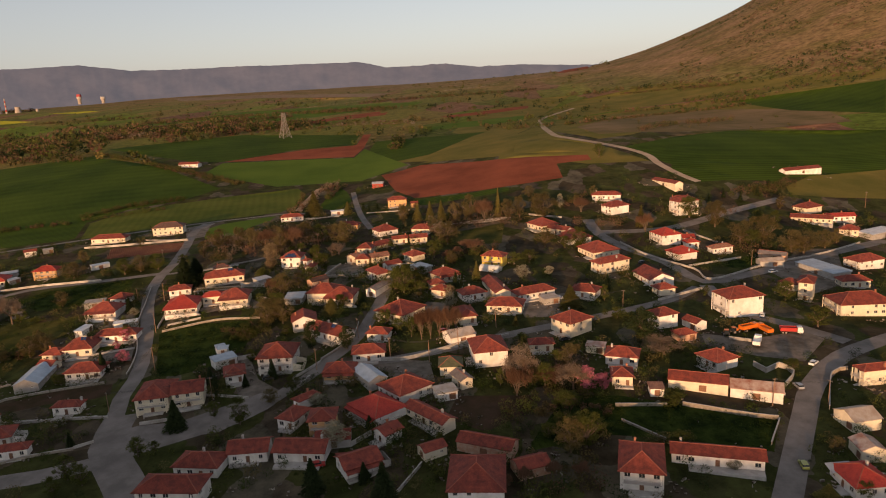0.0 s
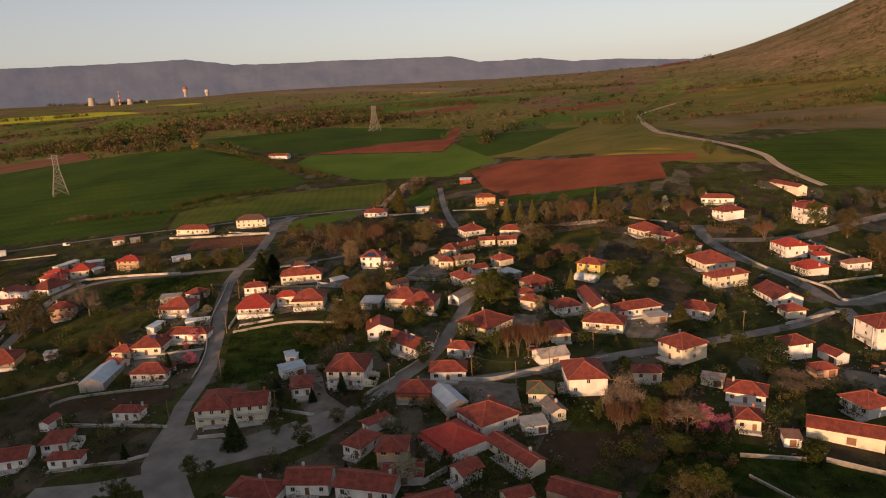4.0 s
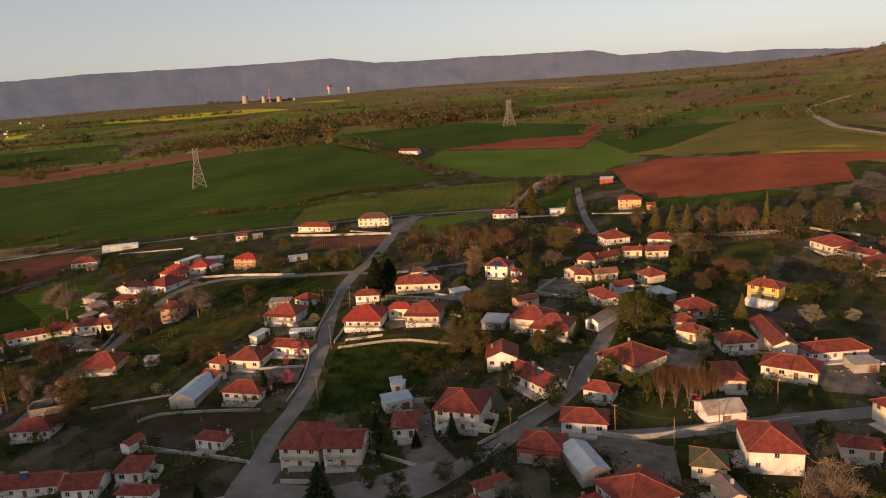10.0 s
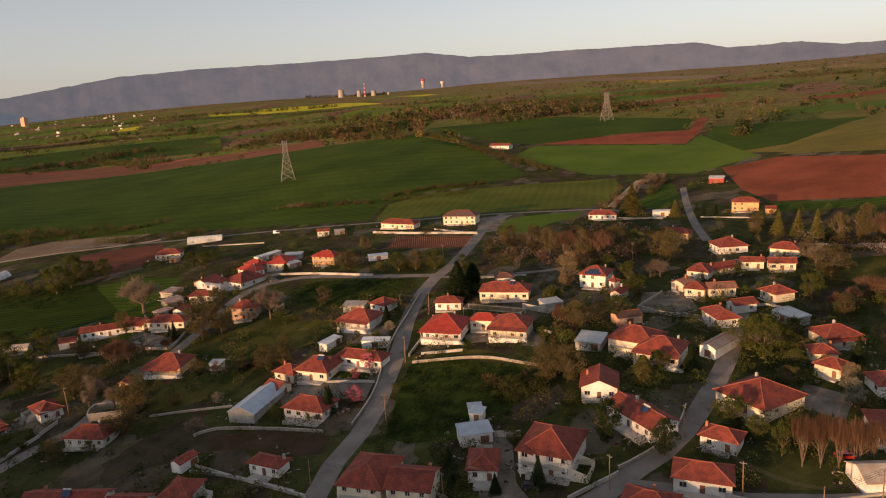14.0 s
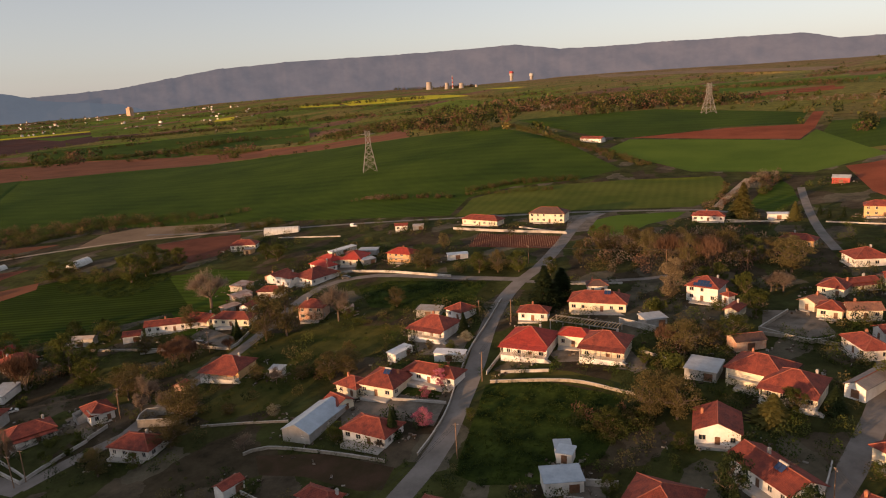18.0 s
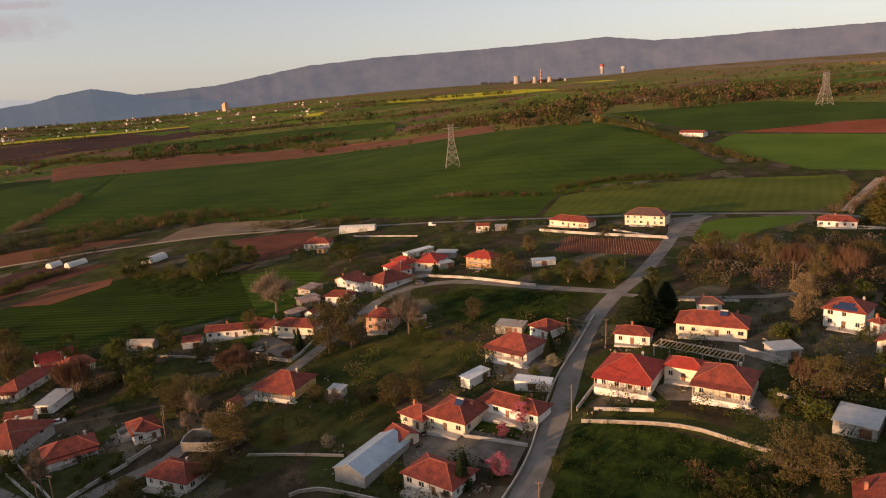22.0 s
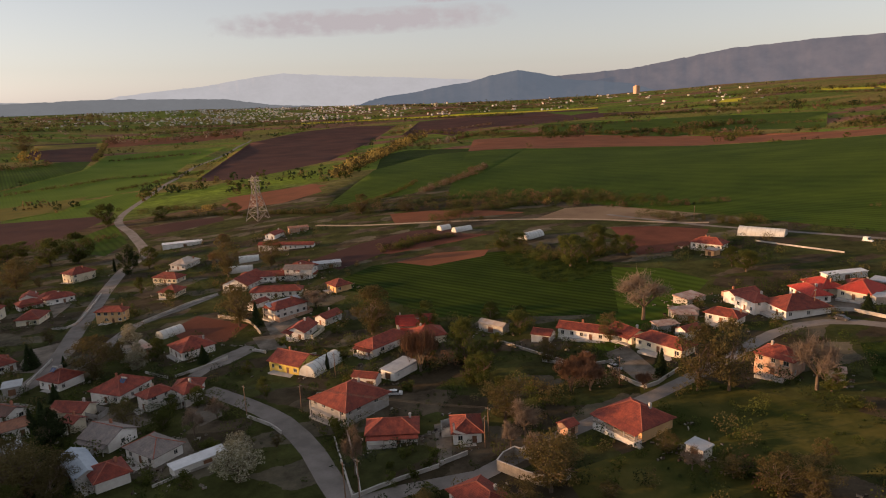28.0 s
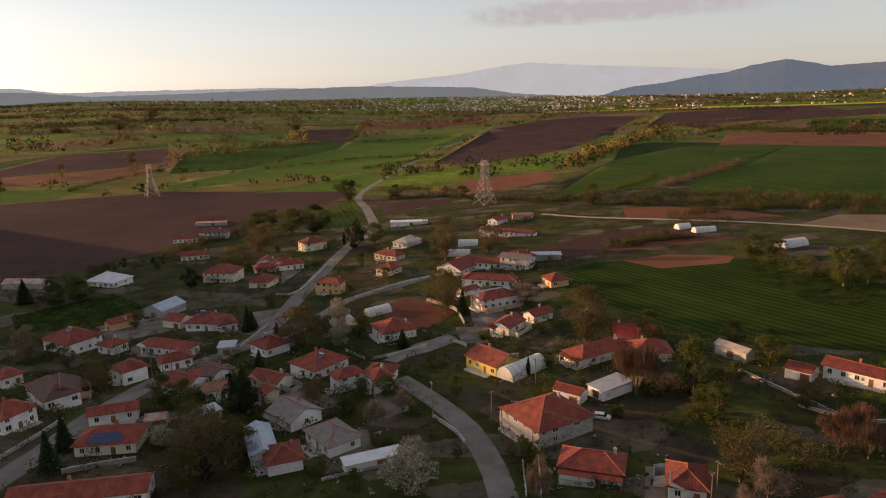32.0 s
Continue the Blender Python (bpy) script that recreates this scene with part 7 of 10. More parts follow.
tree("bareolive", -487, 10, 9.1)
tree("olive", -407.2, -48.7, 7.8)
tree("olive", -407, -36.6, 9.1)
tree("olive", -458.2, -20.3, 5.2)
tree("olive", -466.8, -43, 6.5)
tree("olive", -459.2, -48.6, 5.2)
tree("barered", -556.5, 132.7, 10.4)
tree("bareolive", -498.7, 163.7, 7.8)
tree("olive", -356.9, 145.7, 5.2)
tree("olive", -289.8, 167.8, 5.2)
tree("olive", -452.4, 30.5, 5.2)
tree("spruce", -337, 76.2, 4.4)
tree("olive", -290.2, 100.3, 3.9)
tree("olive", -749.7, 35.1, 22.5, 14.1)
tree("bareolive", -507.9, 20.5, 17.5, 11.2)
tree("olive", -629.9, -4.9, 12.8, 11.8)
tree("olive", -575.1, 24.2, 20, 12.8)
tree("olive", -571.1, 41.8, 21.8, 12.6)
tree("pine", -497.4, 80.4, 20.3, 7.1)
tree("olive", -514.3, 89.8, 14.7, 8.1)
tree("bareolive", -450.6, 134.5, 24.5, 9.4)
tree("bareolive", -457.4, 157.1, 15, 8)
tree("olive", -687.1, 143.9, 13.6, 7.6)
tree("bareolive", -351.8, 136.9, 18.4, 9.4)
tree("spruce", -348.3, 143.3, 10.5, 2.8)
tree("bareolive", -316.9, 89.1, 16.4, 9.6)
tree("blossom", -343.1, 98, 10.9, 4.6)
tree("blossom", -318.1, 102.4, 7.8, 5.3)
tree("olive", -327.1, 108, 8.1, 3.9)
tree("spruce", -314.9, 123.6, 6.2, 2.5)
tree("spruce", -340.9, 64.6, 9.4, 3.3)
tree("olive", -274.3, 122.5, 6.5, 3.5)
tree("bare", -254.9, 122.2, 9.7, 3.2)
tree("bareolive", -272.1, 103.1, 7.4, 4.4)
tree("olive", -262.7, 114, 6.2, 3.4)
tree("bare", -263.2, 127.9, 6.2, 3.4)
tree("pine", -264.4, 86.6, 12.7, 5.2)
tree("bareolive", -238, 87.1, 14.5, 8.5)
tree("bareolive", -241.2, 92.8, 9.7, 5.9)
tree("bare", -243.2, 82.5, 11.5, 4.8)
tree("blossom", -225.1, 132.6, 9.8, 6.7)
tree("bush", -233.8, 111.7, 3.5, 1.8)
tree("bareolive", -238.1, 141.9, 3.6, 1.8)
tree("olive", -418.9, 106.5, 5.5, 3.5)
tree("olive", -442.3, 91.7, 9.9, 3.1)
tree("olive", -294.9, 137.6, 4.6, 2.3)
tree("olive", -271.4, 141.3, 6.8, 2.6)
tree("bareolive", -310.5, 182.1, 20.1, 9.9)
tree("bare", -357.2, 168.1, 10.1, 7.2)
tree("olive", -300.3, 199.3, 12.1, 5.1)
tree("barered", -267.4, 187.6, 17, 5.6)
tree("olive", -262, 200.4, 17.2, 6.6)
tree("olive", -253.7, 203, 8.4, 5.4)
tree("bareolive", -223, 196.8, 13.4, 7.3)
tree("olive", -280.4, 226.5, 9.5, 5.8)
tree("olive", -297.2, 222.9, 8, 4.1)
tree("bareolive", -252.5, 223.1, 7.6, 4.3)
tree("barered", -230.9, 219.1, 11.7, 3.9)
tree("barered", -228.7, 223.8, 10.3, 3.9)
tree("bareolive", -194.5, 196.2, 10.1, 6.1)
tree("bare", -201.4, 194.9, 9.4, 4)
tree("olive", -199.2, 169.2, 4, 2.5)
tree("bare", -216.1, 157.3, 13.6, 2.9)
tree("bush", -236.7, 157.1, 6.5, 2.2)
tree("bush", -218.9, 170, 2.9, 1.6)
tree("bush", -209.4, 163.7, 2.9, 1.3)
tree("bush", -209.1, 168.5, 2.9, 1.3)
tree("bush", -211.4, 172.6, 2.9, 1.3)
tree("bareolive", -567.2, 264.4, 7.1, 10.5)
tree("bareolive", -585.7, 234.1, 15.9, 8.6)
tree("olive", -403.9, 272.4, 11, 5.9)
tree("olive", -404.2, 282.3, 8.1, 6)
tree("olive", -351.2, 283.8, 16.9, 9.2)
tree("olive", -370.5, 308.2, 13.4, 8)
tree("olive", -354, 315.3, 10.3, 6.1)
tree("bare", -269, 267.1, 19.1, 10.5)
tree("bareolive", -213.2, 245.9, 18.4, 7.5)
tree("bareolive", -209.1, 252, 19.2, 7.5)
tree("bare", -197.9, 268.4, 16.2, 7.2)
tree("olive", -195.3, 270.3, 7.2, 4)
tree("spruce", -225.8, 243.8, 8, 2.3)
tree("olive", -296.7, 333.7, 9.7, 6.2)
tree("olive", -307.6, 336, 9, 4.6)
tree("spruce", -234.1, 325.6, 5.9, 2.5)
tree("bareolive", -191, 220.8, 5.9, 3.3)
tree("bare", -182.7, 220.9, 5.4, 2.8)
tree("olive", -173.5, 230.2, 4.4, 3.6)
tree("bareolive", -165.3, 234.2, 8, 6.2)
tree("bush", -186.2, 268.5, 3.4, 2.3)
tree("bareolive", -181.9, 201.3, 4.1, 3)
tree("bareolive", -201.1, 332.5, 10.3, 8.8)
tree("bareolive", -210, 362.5, 9.9, 4)
tree("olive", -172.1, 330.6, 9.2, 6)
tree("bareolive", -164.1, 332.4, 10.7, 4.6)
tree("olive", -155.3, 334.7, 10, 5.7)
tree("spruce", -142.8, 267.8, 7.8, 2.8)
tree("blossom", -138.8, 262.5, 4.1, 2.8)
tree("bareolive", -167.3, 228.2, 9.5, 5.3)
tree("bareolive", -162, 230.7, 7.4, 3.6)
tree("bareolive", -176.4, 225.8, 5.1, 3.4)
tree("spruce", -127.6, 206.8, 8.7, 2.5)
tree("pink", -123, 213.7, 5.3, 3.6)
tree("pink", -130.4, 234, 5.2, 3)
tree("olive", -141, 200.2, 4, 2.8)
tree("bare", -127.9, 201.9, 2.7, 2)
tree("bare", -162, 189, 5, 3.2)
tree("blossom", -167.3, 205, 4.5, 2.3)
tree("bareolive", -183.5, 285.9, 8.3, 4.6)
tree("spruce", -126.7, 297.2, 16, 7.6)
tree("cypress", -124.3, 306.4, 11.6, 2.8)
tree("bareolive", -131.1, 372.1, 13.5, 7.4)
tree("bareolive", -135.6, 352.5, 11, 3.5)
tree("bareolive", -119.3, 371.4, 13.8, 6.3)
tree("bareolive", -109.9, 365.7, 14.2, 6.1)
tree("barered", -100.2, 360.6, 15.5, 6)
tree("bareolive", -91.1, 355.8, 15.8, 5.9)
tree("barered", -84.1, 358.5, 16.3, 5.9)
tree("bareolive", -78.4, 368.7, 14.5, 6.1)
tree("olive", -72, 375.2, 11.7, 6.2)
tree("bareolive", -66.5, 383.1, 9.7, 5.8)
tree("blossomtan", -88.1, 315.9, 13.4, 5.8)
tree("bush", -88.7, 302, 6.8, 2.8)
tree("bareolive", -72.4, 271.6, 11.8, 5.7)
tree("bush", -72.7, 261.2, 5.9, 3)
tree("bareolive", -71.3, 234.2, 12.2, 6)
tree("bareolive", -65.4, 235.5, 12.2, 6)
tree("olive", -78.9, 226.4, 6.3, 3.9)
tree("bush", -75.1, 227.3, 3.9, 2.3)
tree("conelight", -91.1, 470.6, 18.9, 8.2)
tree("conelight", -65.4, 461.7, 10.4, 4.6)
tree("olive", -65.1, 322, 10.6, 3.5)
tree("olive", -76, 339.5, 7.2, 3.4)
tree("olive", -61.4, 283.5, 9, 6.7)
tree("olive", -59.3, 306.1, 9.5, 5.5)
tree("bareolive", -67.6, 281, 7.3, 4.3)
tree("conelight", -45.7, 240.8, 7.2, 5.4)
tree("bare", -55, 334.9, 8.6, 5.3)
tree("bareolive", -55.5, 361.5, 14.5, 9)
tree("olive", -61.6, 223.3, 4.2, 2.7)
tree("bush", -130.6, 237.1, 6.1, 1.8)
tree("bare", -214.1, 198, 9.8, 4.7)
tree("bareolive", -189.8, 192.6, 14.6, 7.8)
tree("bareolive", -182.8, 182.4, 9.8, 6.3)
tree("spruce", -82.9, 159.2, 10.4, 4)
tree("spruce", -113.5, 154.4, 5, 1.6)
tree("spruce", -81.5, 189.5, 5.6, 2)
tree("spruce", -67.5, 183.3, 5, 1.6)
tree("pine", -48.5, 207.4, 12.4, 4.5)
tree("pine", -35.3, 205.9, 9.9, 4)
tree("spruce", -34.2, 250.1, 6.7, 3)
tree("olive", -50.1, 177.1, 5.8, 3.3)
tree("spruce", -59.1, 187.9, 7, 2.2)
tree("bareolive", -56, 170.1, 5.4, 3.2)
tree("olive", -62.8, 158.4, 9.8, 4)
tree("olive", -72.7, 164.5, 5.6, 2.6)
tree("blossom", -40.5, 166.6, 4.1, 3.9)
tree("bareolive", -30.1, 176.9, 3.5, 3.2)
tree("olive", -21.9, 221.4, 8.6, 4.6)
tree("olive", -16.8, 218.3, 5.9, 3.5)
tree("olive", -11.3, 212.1, 9.1, 2.5)
tree("olive", -19.8, 266.8, 9.8, 7.5)
tree("bareolive", -62.4, 392.8, 9.3, 8.1)
tree("bare", -58.8, 333.9, 8.5, 3.2)
tree("olive", -68.5, 329, 7.1, 3.1)
tree("olive", -79.2, 350.1, 5.3, 2.8)
tree("bareolive", -22.5, 406.5, 13.4, 4.8)
tree("conelight", -13, 410.6, 12.8, 3.9)
tree("conelight", -4.7, 408.5, 13.4, 3.8)
tree("conelight", 2.5, 400.8, 14.1, 4.1)
tree("bareolive", 10.7, 393.3, 14.5, 4.9)
tree("bareolive", 20.2, 391.5, 18.1, 6.1)
tree("barered", 29.5, 389.8, 18, 6.1)
tree("conelight", 38.6, 393.5, 19.2, 3.1)
tree("bareolive", 44.2, 387.7, 15, 6.1)
tree("bareolive", 51.9, 391.7, 14.5, 4.6)
tree("bareolive", 65.6, 385.8, 16.9, 11)
tree("bareolive", 63.8, 436, 8.3, 5.2)
tree("blossom", 79.5, 403.3, 10.3, 2.9)
tree("barered", 91.1, 394.1, 12.4, 5.1)
tree("bareolive", 5.2, 342.5, 13.9, 8.6)
tree("olive", -2.3, 316, 10.4, 4.9)
tree("barered", 18.3, 325.1, 8.6, 6.6)
tree("olive", -16.2, 261.5, 14.7, 7)
tree("olive", -8.1, 257, 5.8, 3.2)
tree("conelight", 17.5, 273.3, 9.4, 2.8)
tree("olive", 37.4, 297.4, 6.8, 4.7)
tree("olive", 45.4, 298.6, 6.9, 6.2)
tree("blossom", 38.6, 273.7, 7.4, 4.3)
tree("blossom", 51.9, 278.7, 4.9, 3.1)
tree("olive", 75.1, 323.3, 12.8, 6.5)
tree("bareolive", 57.7, 328, 11.5, 6.8)
tree("blossom", 4.1, 239.8, 7.3, 3.8)
tree("bareolive", -9.8, 247.1, 5.6, 3.9)
tree("barered", -7.4, 209.3, 14.9, 2.5)
tree("barered", -4, 209.7, 15, 2.5)
tree("barered", -0.6, 210.2, 15.7, 2.5)
tree("barered", 2.7, 210.6, 15.7, 2.5)
tree("barered", 5.8, 214.2, 13.6, 2.5)
tree("conelight", 53.7, 235.3, 9.7, 5.7)
tree("conelight", 29.2, 217.8, 4.2, 1.7)
tree("bush", 30.2, 203.2, 3.1, 2.5)
tree("bare", 24.6, 170.3, 15, 6.5)
tree("olive", 18.7, 171.5, 6.2, 1.7)
tree("bareolive", 29.1, 171.1, 8, 4.3)
tree("barered", 36.6, 171, 7.5, 5.7)
tree("spruce", -34, 120.8, 10.3, 3.6)
tree("spruce", -15.6, 116.9, 10.7, 3.9)
tree("spruce", -21.3, 124.8, 5.3, 2.2)
tree("blossom", -30.9, 141.5, 8.3, 4.7)
tree("spruce", -21.9, 149.1, 5, 2.1)
tree("olive", -1.2, 138.4, 4.9, 2.3)
tree("olive", 33.1, 170.1, 8.3, 4.1)
tree("bare", 41.4, 165.8, 11.2, 6.7)
tree("olive", 36.9, 156, 6.1, 4.5)
tree("olive", 33.6, 146.9, 4.1, 2.6)
tree("olive", 29.3, 140.6, 5, 3)
tree("pink", 45.9, 165.5, 8.2, 4.7)
tree("pine", 73.5, 200.3, 14.3, 6.9)
tree("bare", 77.8, 189.2, 8.2, 7.6)
tree("olive", 39, 135.2, 12.2, 5.3)
tree("bareolive", 34.2, 132.9, 11.7, 5.2)
tree("olive", 44.1, 142.3, 4.6, 3.4)
tree("olive", 64.5, 133.5, 4.9, 4.4)
tree("olive", 143.8, 211.3, 9.5, 6.4)
tree("conelight", 120.3, 363.8, 13.6, 4.2)
tree("olive", 155.8, 382.6, 13.7, 7.4)
tree("bareolive", 165.2, 366, 17.8, 7.3)
tree("bareolive", 167.5, 335.6, 15, 8.9)
tree("bareolive", 180.8, 337.2, 17, 10.4)
tree("bareolive", 189.7, 323.2, 13.3, 8.9)
tree("bareolive", 195.7, 321.4, 13.3, 10.2)
tree("bareolive", 214.2, 334.3, 11.4, 7.1)
tree("olive", 69.7, 242.6, 7.2, 2.5)
tree("bush", 70, 222.7, 5.2, 2.8)
tree("blossom", 74.7, 122.7, 3.1, 2.5)
tree("conelight", 90.5, 107.6, 5.8, 4.2)
tree("olive", 100.3, 109.8, 5.3, 3)
tree("bareolive", 104.1, 128.2, 5.2, 2.7)
tree("olive", 115.4, 174.3, 4.6, 3.2)
tree("bush", 69.4, 155.3, 4.1, 2.6)
tree("olive", 147, 242.9, 8.6, 5.4)
tree("blossomtan", -310.8, 0.7, 11.8, 5.7)
tree("olive", -384.1, -32.5, 9.8, 8.4)
tree("olive", -393.9, -27.5, 10, 8.6)
tree("spruce", -389.3, -49.5, 11.4, 4.4)
tree("bareolive", -304.8, 17.6, 7, 4.1)
tree("bareolive", -299.3, 29.7, 7.7, 3.6)
tree("bareolive", -285.1, 38.5, 10, 4.8)
tree("pine", -413.2, 15.6, 11.4, 5.7)
tree("spruce", -343.9, 65.2, 7.4, 2.6)
tree("bareolive", -539.2, 15.1, 14.8, 11.4)
tree("olive", -618.9, -11.6, 13, 11.2)
tree("bareolive", -466, 20.1, 11, 12.9)
tree("spruce", -238, 51.6, 9.9, 2.8)
tree("blossom", -248.5, 72.7, 5.8, 3.9)
tree("bareolive", -245.1, 85, 13.4, 3.7)
tree("olive", -257.5, 74.6, 9.9, 4)
tree("bareolive", -232.1, 93.1, 9.7, 4.2)
tree("olive", -227.9, 86.3, 9.4, 4.2)
tree("spruce", -300.6, 80.5, 6.2, 2.2)
tree("bareolive", -371.7, 64.6, 7, 3.6)
tree("olive", -348.1, 19.2, 5.7, 2.8)
tree("bareolive", -1949.3, -934.5, 29.7, 43.7)
tree("bareolive", -1984.5, -782.9, 48, 42.8)
tree("bareolive", -2300.3, -835.5, 47.2, 27.5)
tree("bareolive", -1215.8, -391.9, 22.3, 13.2)
tree("bareolive", -2014.8, -309.8, 43.4, 32.1)
tree("olive", -745.7, 80.8, 13.3, 8.5)
tree("bareolive", -1113.4, -449.7, 15.4, 7.7)

# ---------------------------------------------------------------- garden walls, poles, cables
def wall(kind, h, pts):
    """A low garden wall that follows the ground, with a coping."""
    s, cap = Shape(), Shape()
    p = finer(pts, 3.0) if len(pts) > 2 else [tuple(Vector(pts[0]).lerp(Vector(pts[1]), k / 8)) for k in range(9)]
    t = 0.11
    ox, oy = p[0]
    oz = float(land(ox, oy))
    for (x0, y0), (x1, y1) in zip(p, p[1:]):
        d = Vector((x1 - x0, y1 - y0))
        if d.length < 0.05:
            continue
        n = Vector((-d.y, d.x)).normalized()
        z0, z1 = float(land(x0, y0)) - oz, float(land(x1, y1)) - oz
        for sh, tt, b0, b1 in ((s, t, -0.8, h), (cap, t + 0.05, h, h + 0.08)):
            q = [(x0 - ox + k * n.x * tt, y0 - oy + k * n.y * tt, z0 + b) for b in (b0, b1) for k in (-1, 1)]
            r = [(x1 - ox + k * n.x * tt, y1 - oy + k * n.y * tt, z1 + b) for b in (b0, b1) for k in (-1, 1)]
            for f in ([q[0], r[0], r[2], q[2]], [q[1], q[3], r[3], r[1]], [q[2], r[2], r[3], q[3]], [q[0], q[2], q[3], q[1]], [r[0], r[1], r[3], r[2]]):
                sh.face(f)
    ob = new("garden_wall")
    ob.matrix_basis = pose(ox, oy, oz)
    tagged(ob, "low whitewashed garden wall along a plot" if kind == "white" else "rough grey stone wall along a plot", "wall", "garden walls")
    part("wall_body", s, MAT["whitewash" if kind == "white" else "rubble"], ob)
    part("coping", cap, MAT["concrete"], ob)


MAT["rubble"] = shade("rubble_stone", (0.36, 0.31, 0.25), (0.22, 0.19, 0.15), 0.95, 0.9, 0.6, 5)
POLES = []


def pole(h, x, y):
    z = float(land(x, y))
    ob = new("utility_pole")
    ob.matrix_basis = pose(x, y, z, rnd.uniform(-1.5, 1.5), rnd.uniform(-1.5, 1.5), rnd.uniform(0, 180))
    tagged(ob, "weathered wooden utility pole with a crossarm", "pole", "utility poles")
    s = Shape()
    s.tube((0, 0, -0.8), (0, 0, h), 0.15, 0.10, 8)
    part("shaft", s, MAT["wood"], ob)
    s = Shape()
    s.box(-0.7, -0.05, h - 0.5, 0.7, 0.05, h - 0.38)
    arm = part("crossarm", s, MAT["steel"], ob)
    for k in (-0.6, 0, 0.6):
        s = Shape()
        s.tube((k, 0, h - 0.38), (k, 0, h - 0.2), 0.05, 0.03, 6)
        part("insulator", s, MAT["whitewash"], arm)
    POLES.append((x, y, z + h - 0.25))


def cable(i, j):
    """Sagging wires between two poles."""
    a, b = Vector(POLES[i]), Vector(POLES[j])
    side = Vector((-(b - a).y, (b - a).x, 0)).normalized() * 0.5
    ob = new("overhead_cable")
    ob.location = a
    tagged(ob, "thin sagging overhead cables between wooden poles", "cable", "overhead cables")
    for k in (-1, 0, 1):
        s = Shape()
        for n in range(13):
            t = n / 12
            p = (b - a) * t + side * k - Vector((0, 0, 4 * 0.9 * t * (1 - t)))
            s.v += [tuple(p + Vector((0, 0, 0.025))), tuple(p + side * 0.05 - Vector((0, 0, 0.015))), tuple(p - side * 0.05 - Vector((0, 0, 0.015)))]
        for n in range(12):
            for c in range(3):
                d = (c + 1) % 3
                s.f.append((3 * n + c, 3 * n + d, 3 * n + 3 + d, 3 * n + 3 + c))
                s.uv += [(0, 0)] * 4
        part("wire", s, MAT["dark"], ob)


MAT["dark"] = shade("black_rubber", (0.02, 0.02, 0.02), (0.03, 0.03, 0.03), 0.7, 2, 0.0)


# ---------------------------------------------------------------- vehicles
PAINT = {k: shade("paint_" + k, c, tuple(v * 0.85 for v in c), 0.3, 1.0, 0.0, spec=0.5) for k, c in {"white": (0.75, 0.75, 0.73), "grey": (0.3, 0.31, 0.33), "green": (0.30, 0.32, 0.08), "red": (0.42, 0.035, 0.03), "dark": (0.04, 0.04, 0.05), "orange": (0.62, 0.16, 0.02)}.items()}


def hull(s, outline, half, taper=1.0):
    """A body extruded across from a side outline (x along, z up)."""
    n = len(outline)
    a, b = [(x, -half, z) for x, z in outline], [(x, half, z) for x, z in outline]
    s.face(a), s.face(b[::-1])
    for i in range(n):
        j = (i + 1) % n
        s.face([a[j], a[i], b[i], b[j]])


def wheel(ob, x, y, r, w=0.2):
    s = Shape()
    s.tube((x, y - w / 2, r), (x, y + w / 2, r), r, r, 14)
    t = part("tyre", s, MAT["dark"], ob)
    s = Shape()
    k = 1 if y > 0 else -1
    s.tube((x, y, r), (x, y + k * (w / 2 + 0.01), r), r * 0.6, r * 0.6, 10)
    part("rim", s, MAT["steel"], t)


def car(tone, x, y, rot, van=False):
    ob = new("van" if van else "car")
    ob.matrix_basis = pose(x, y, float(land(x, y)) + 0.02, 0, 0, rot)
    tagged(ob, f"{tone} {'delivery van' if van else 'small hatchback car'} parked beside the road", "van" if van else "car", "parked vehicles")
    top = 2.1 if van else 1.45
    s = Shape()
    hull(s, [(-2.1, 0.3), (2.1, 0.3), (2.12, 0.65), (1.9, 0.85), (1.1, 0.95), (-1.95, 0.98), (-2.1, 0.7)], 0.84)
    part("body", s, PAINT[tone], ob)
    s = Shape()
    hull(s, [(-1.9, 0.98), (1.15, 0.95), (0.55, top - 0.06), (-1.6, top - 0.06)], 0.72)
    part("cabin_glass", s, MAT["glass"], ob)
    s = Shape()
    hull(s, [(-1.62, top - 0.06), (0.57, top - 0.06), (0.45, top), (-1.5, top)], 0.73)
    part("roof_panel", s, PAINT[tone], ob)
    if van:
        s = Shape()
        hull(s, [(-2.0, 0.95), (0.0, 0.95), (0.0, top - 0.05), (-1.95, top - 0.05)], 0.78)
        part("cargo_box", s, PAINT[tone], ob)
    for wx in (-1.3, 1.3):
        for wy in (-0.78, 0.78):
            wheel(ob, wx, wy, 0.31)
    for k in (-0.6, 0.6):
        s = Shape()
        s.box(2.06, k - 0.15, 0.6, 2.14, k + 0.15, 0.74)
        part("headlight", s, MAT["whitewash"], ob)


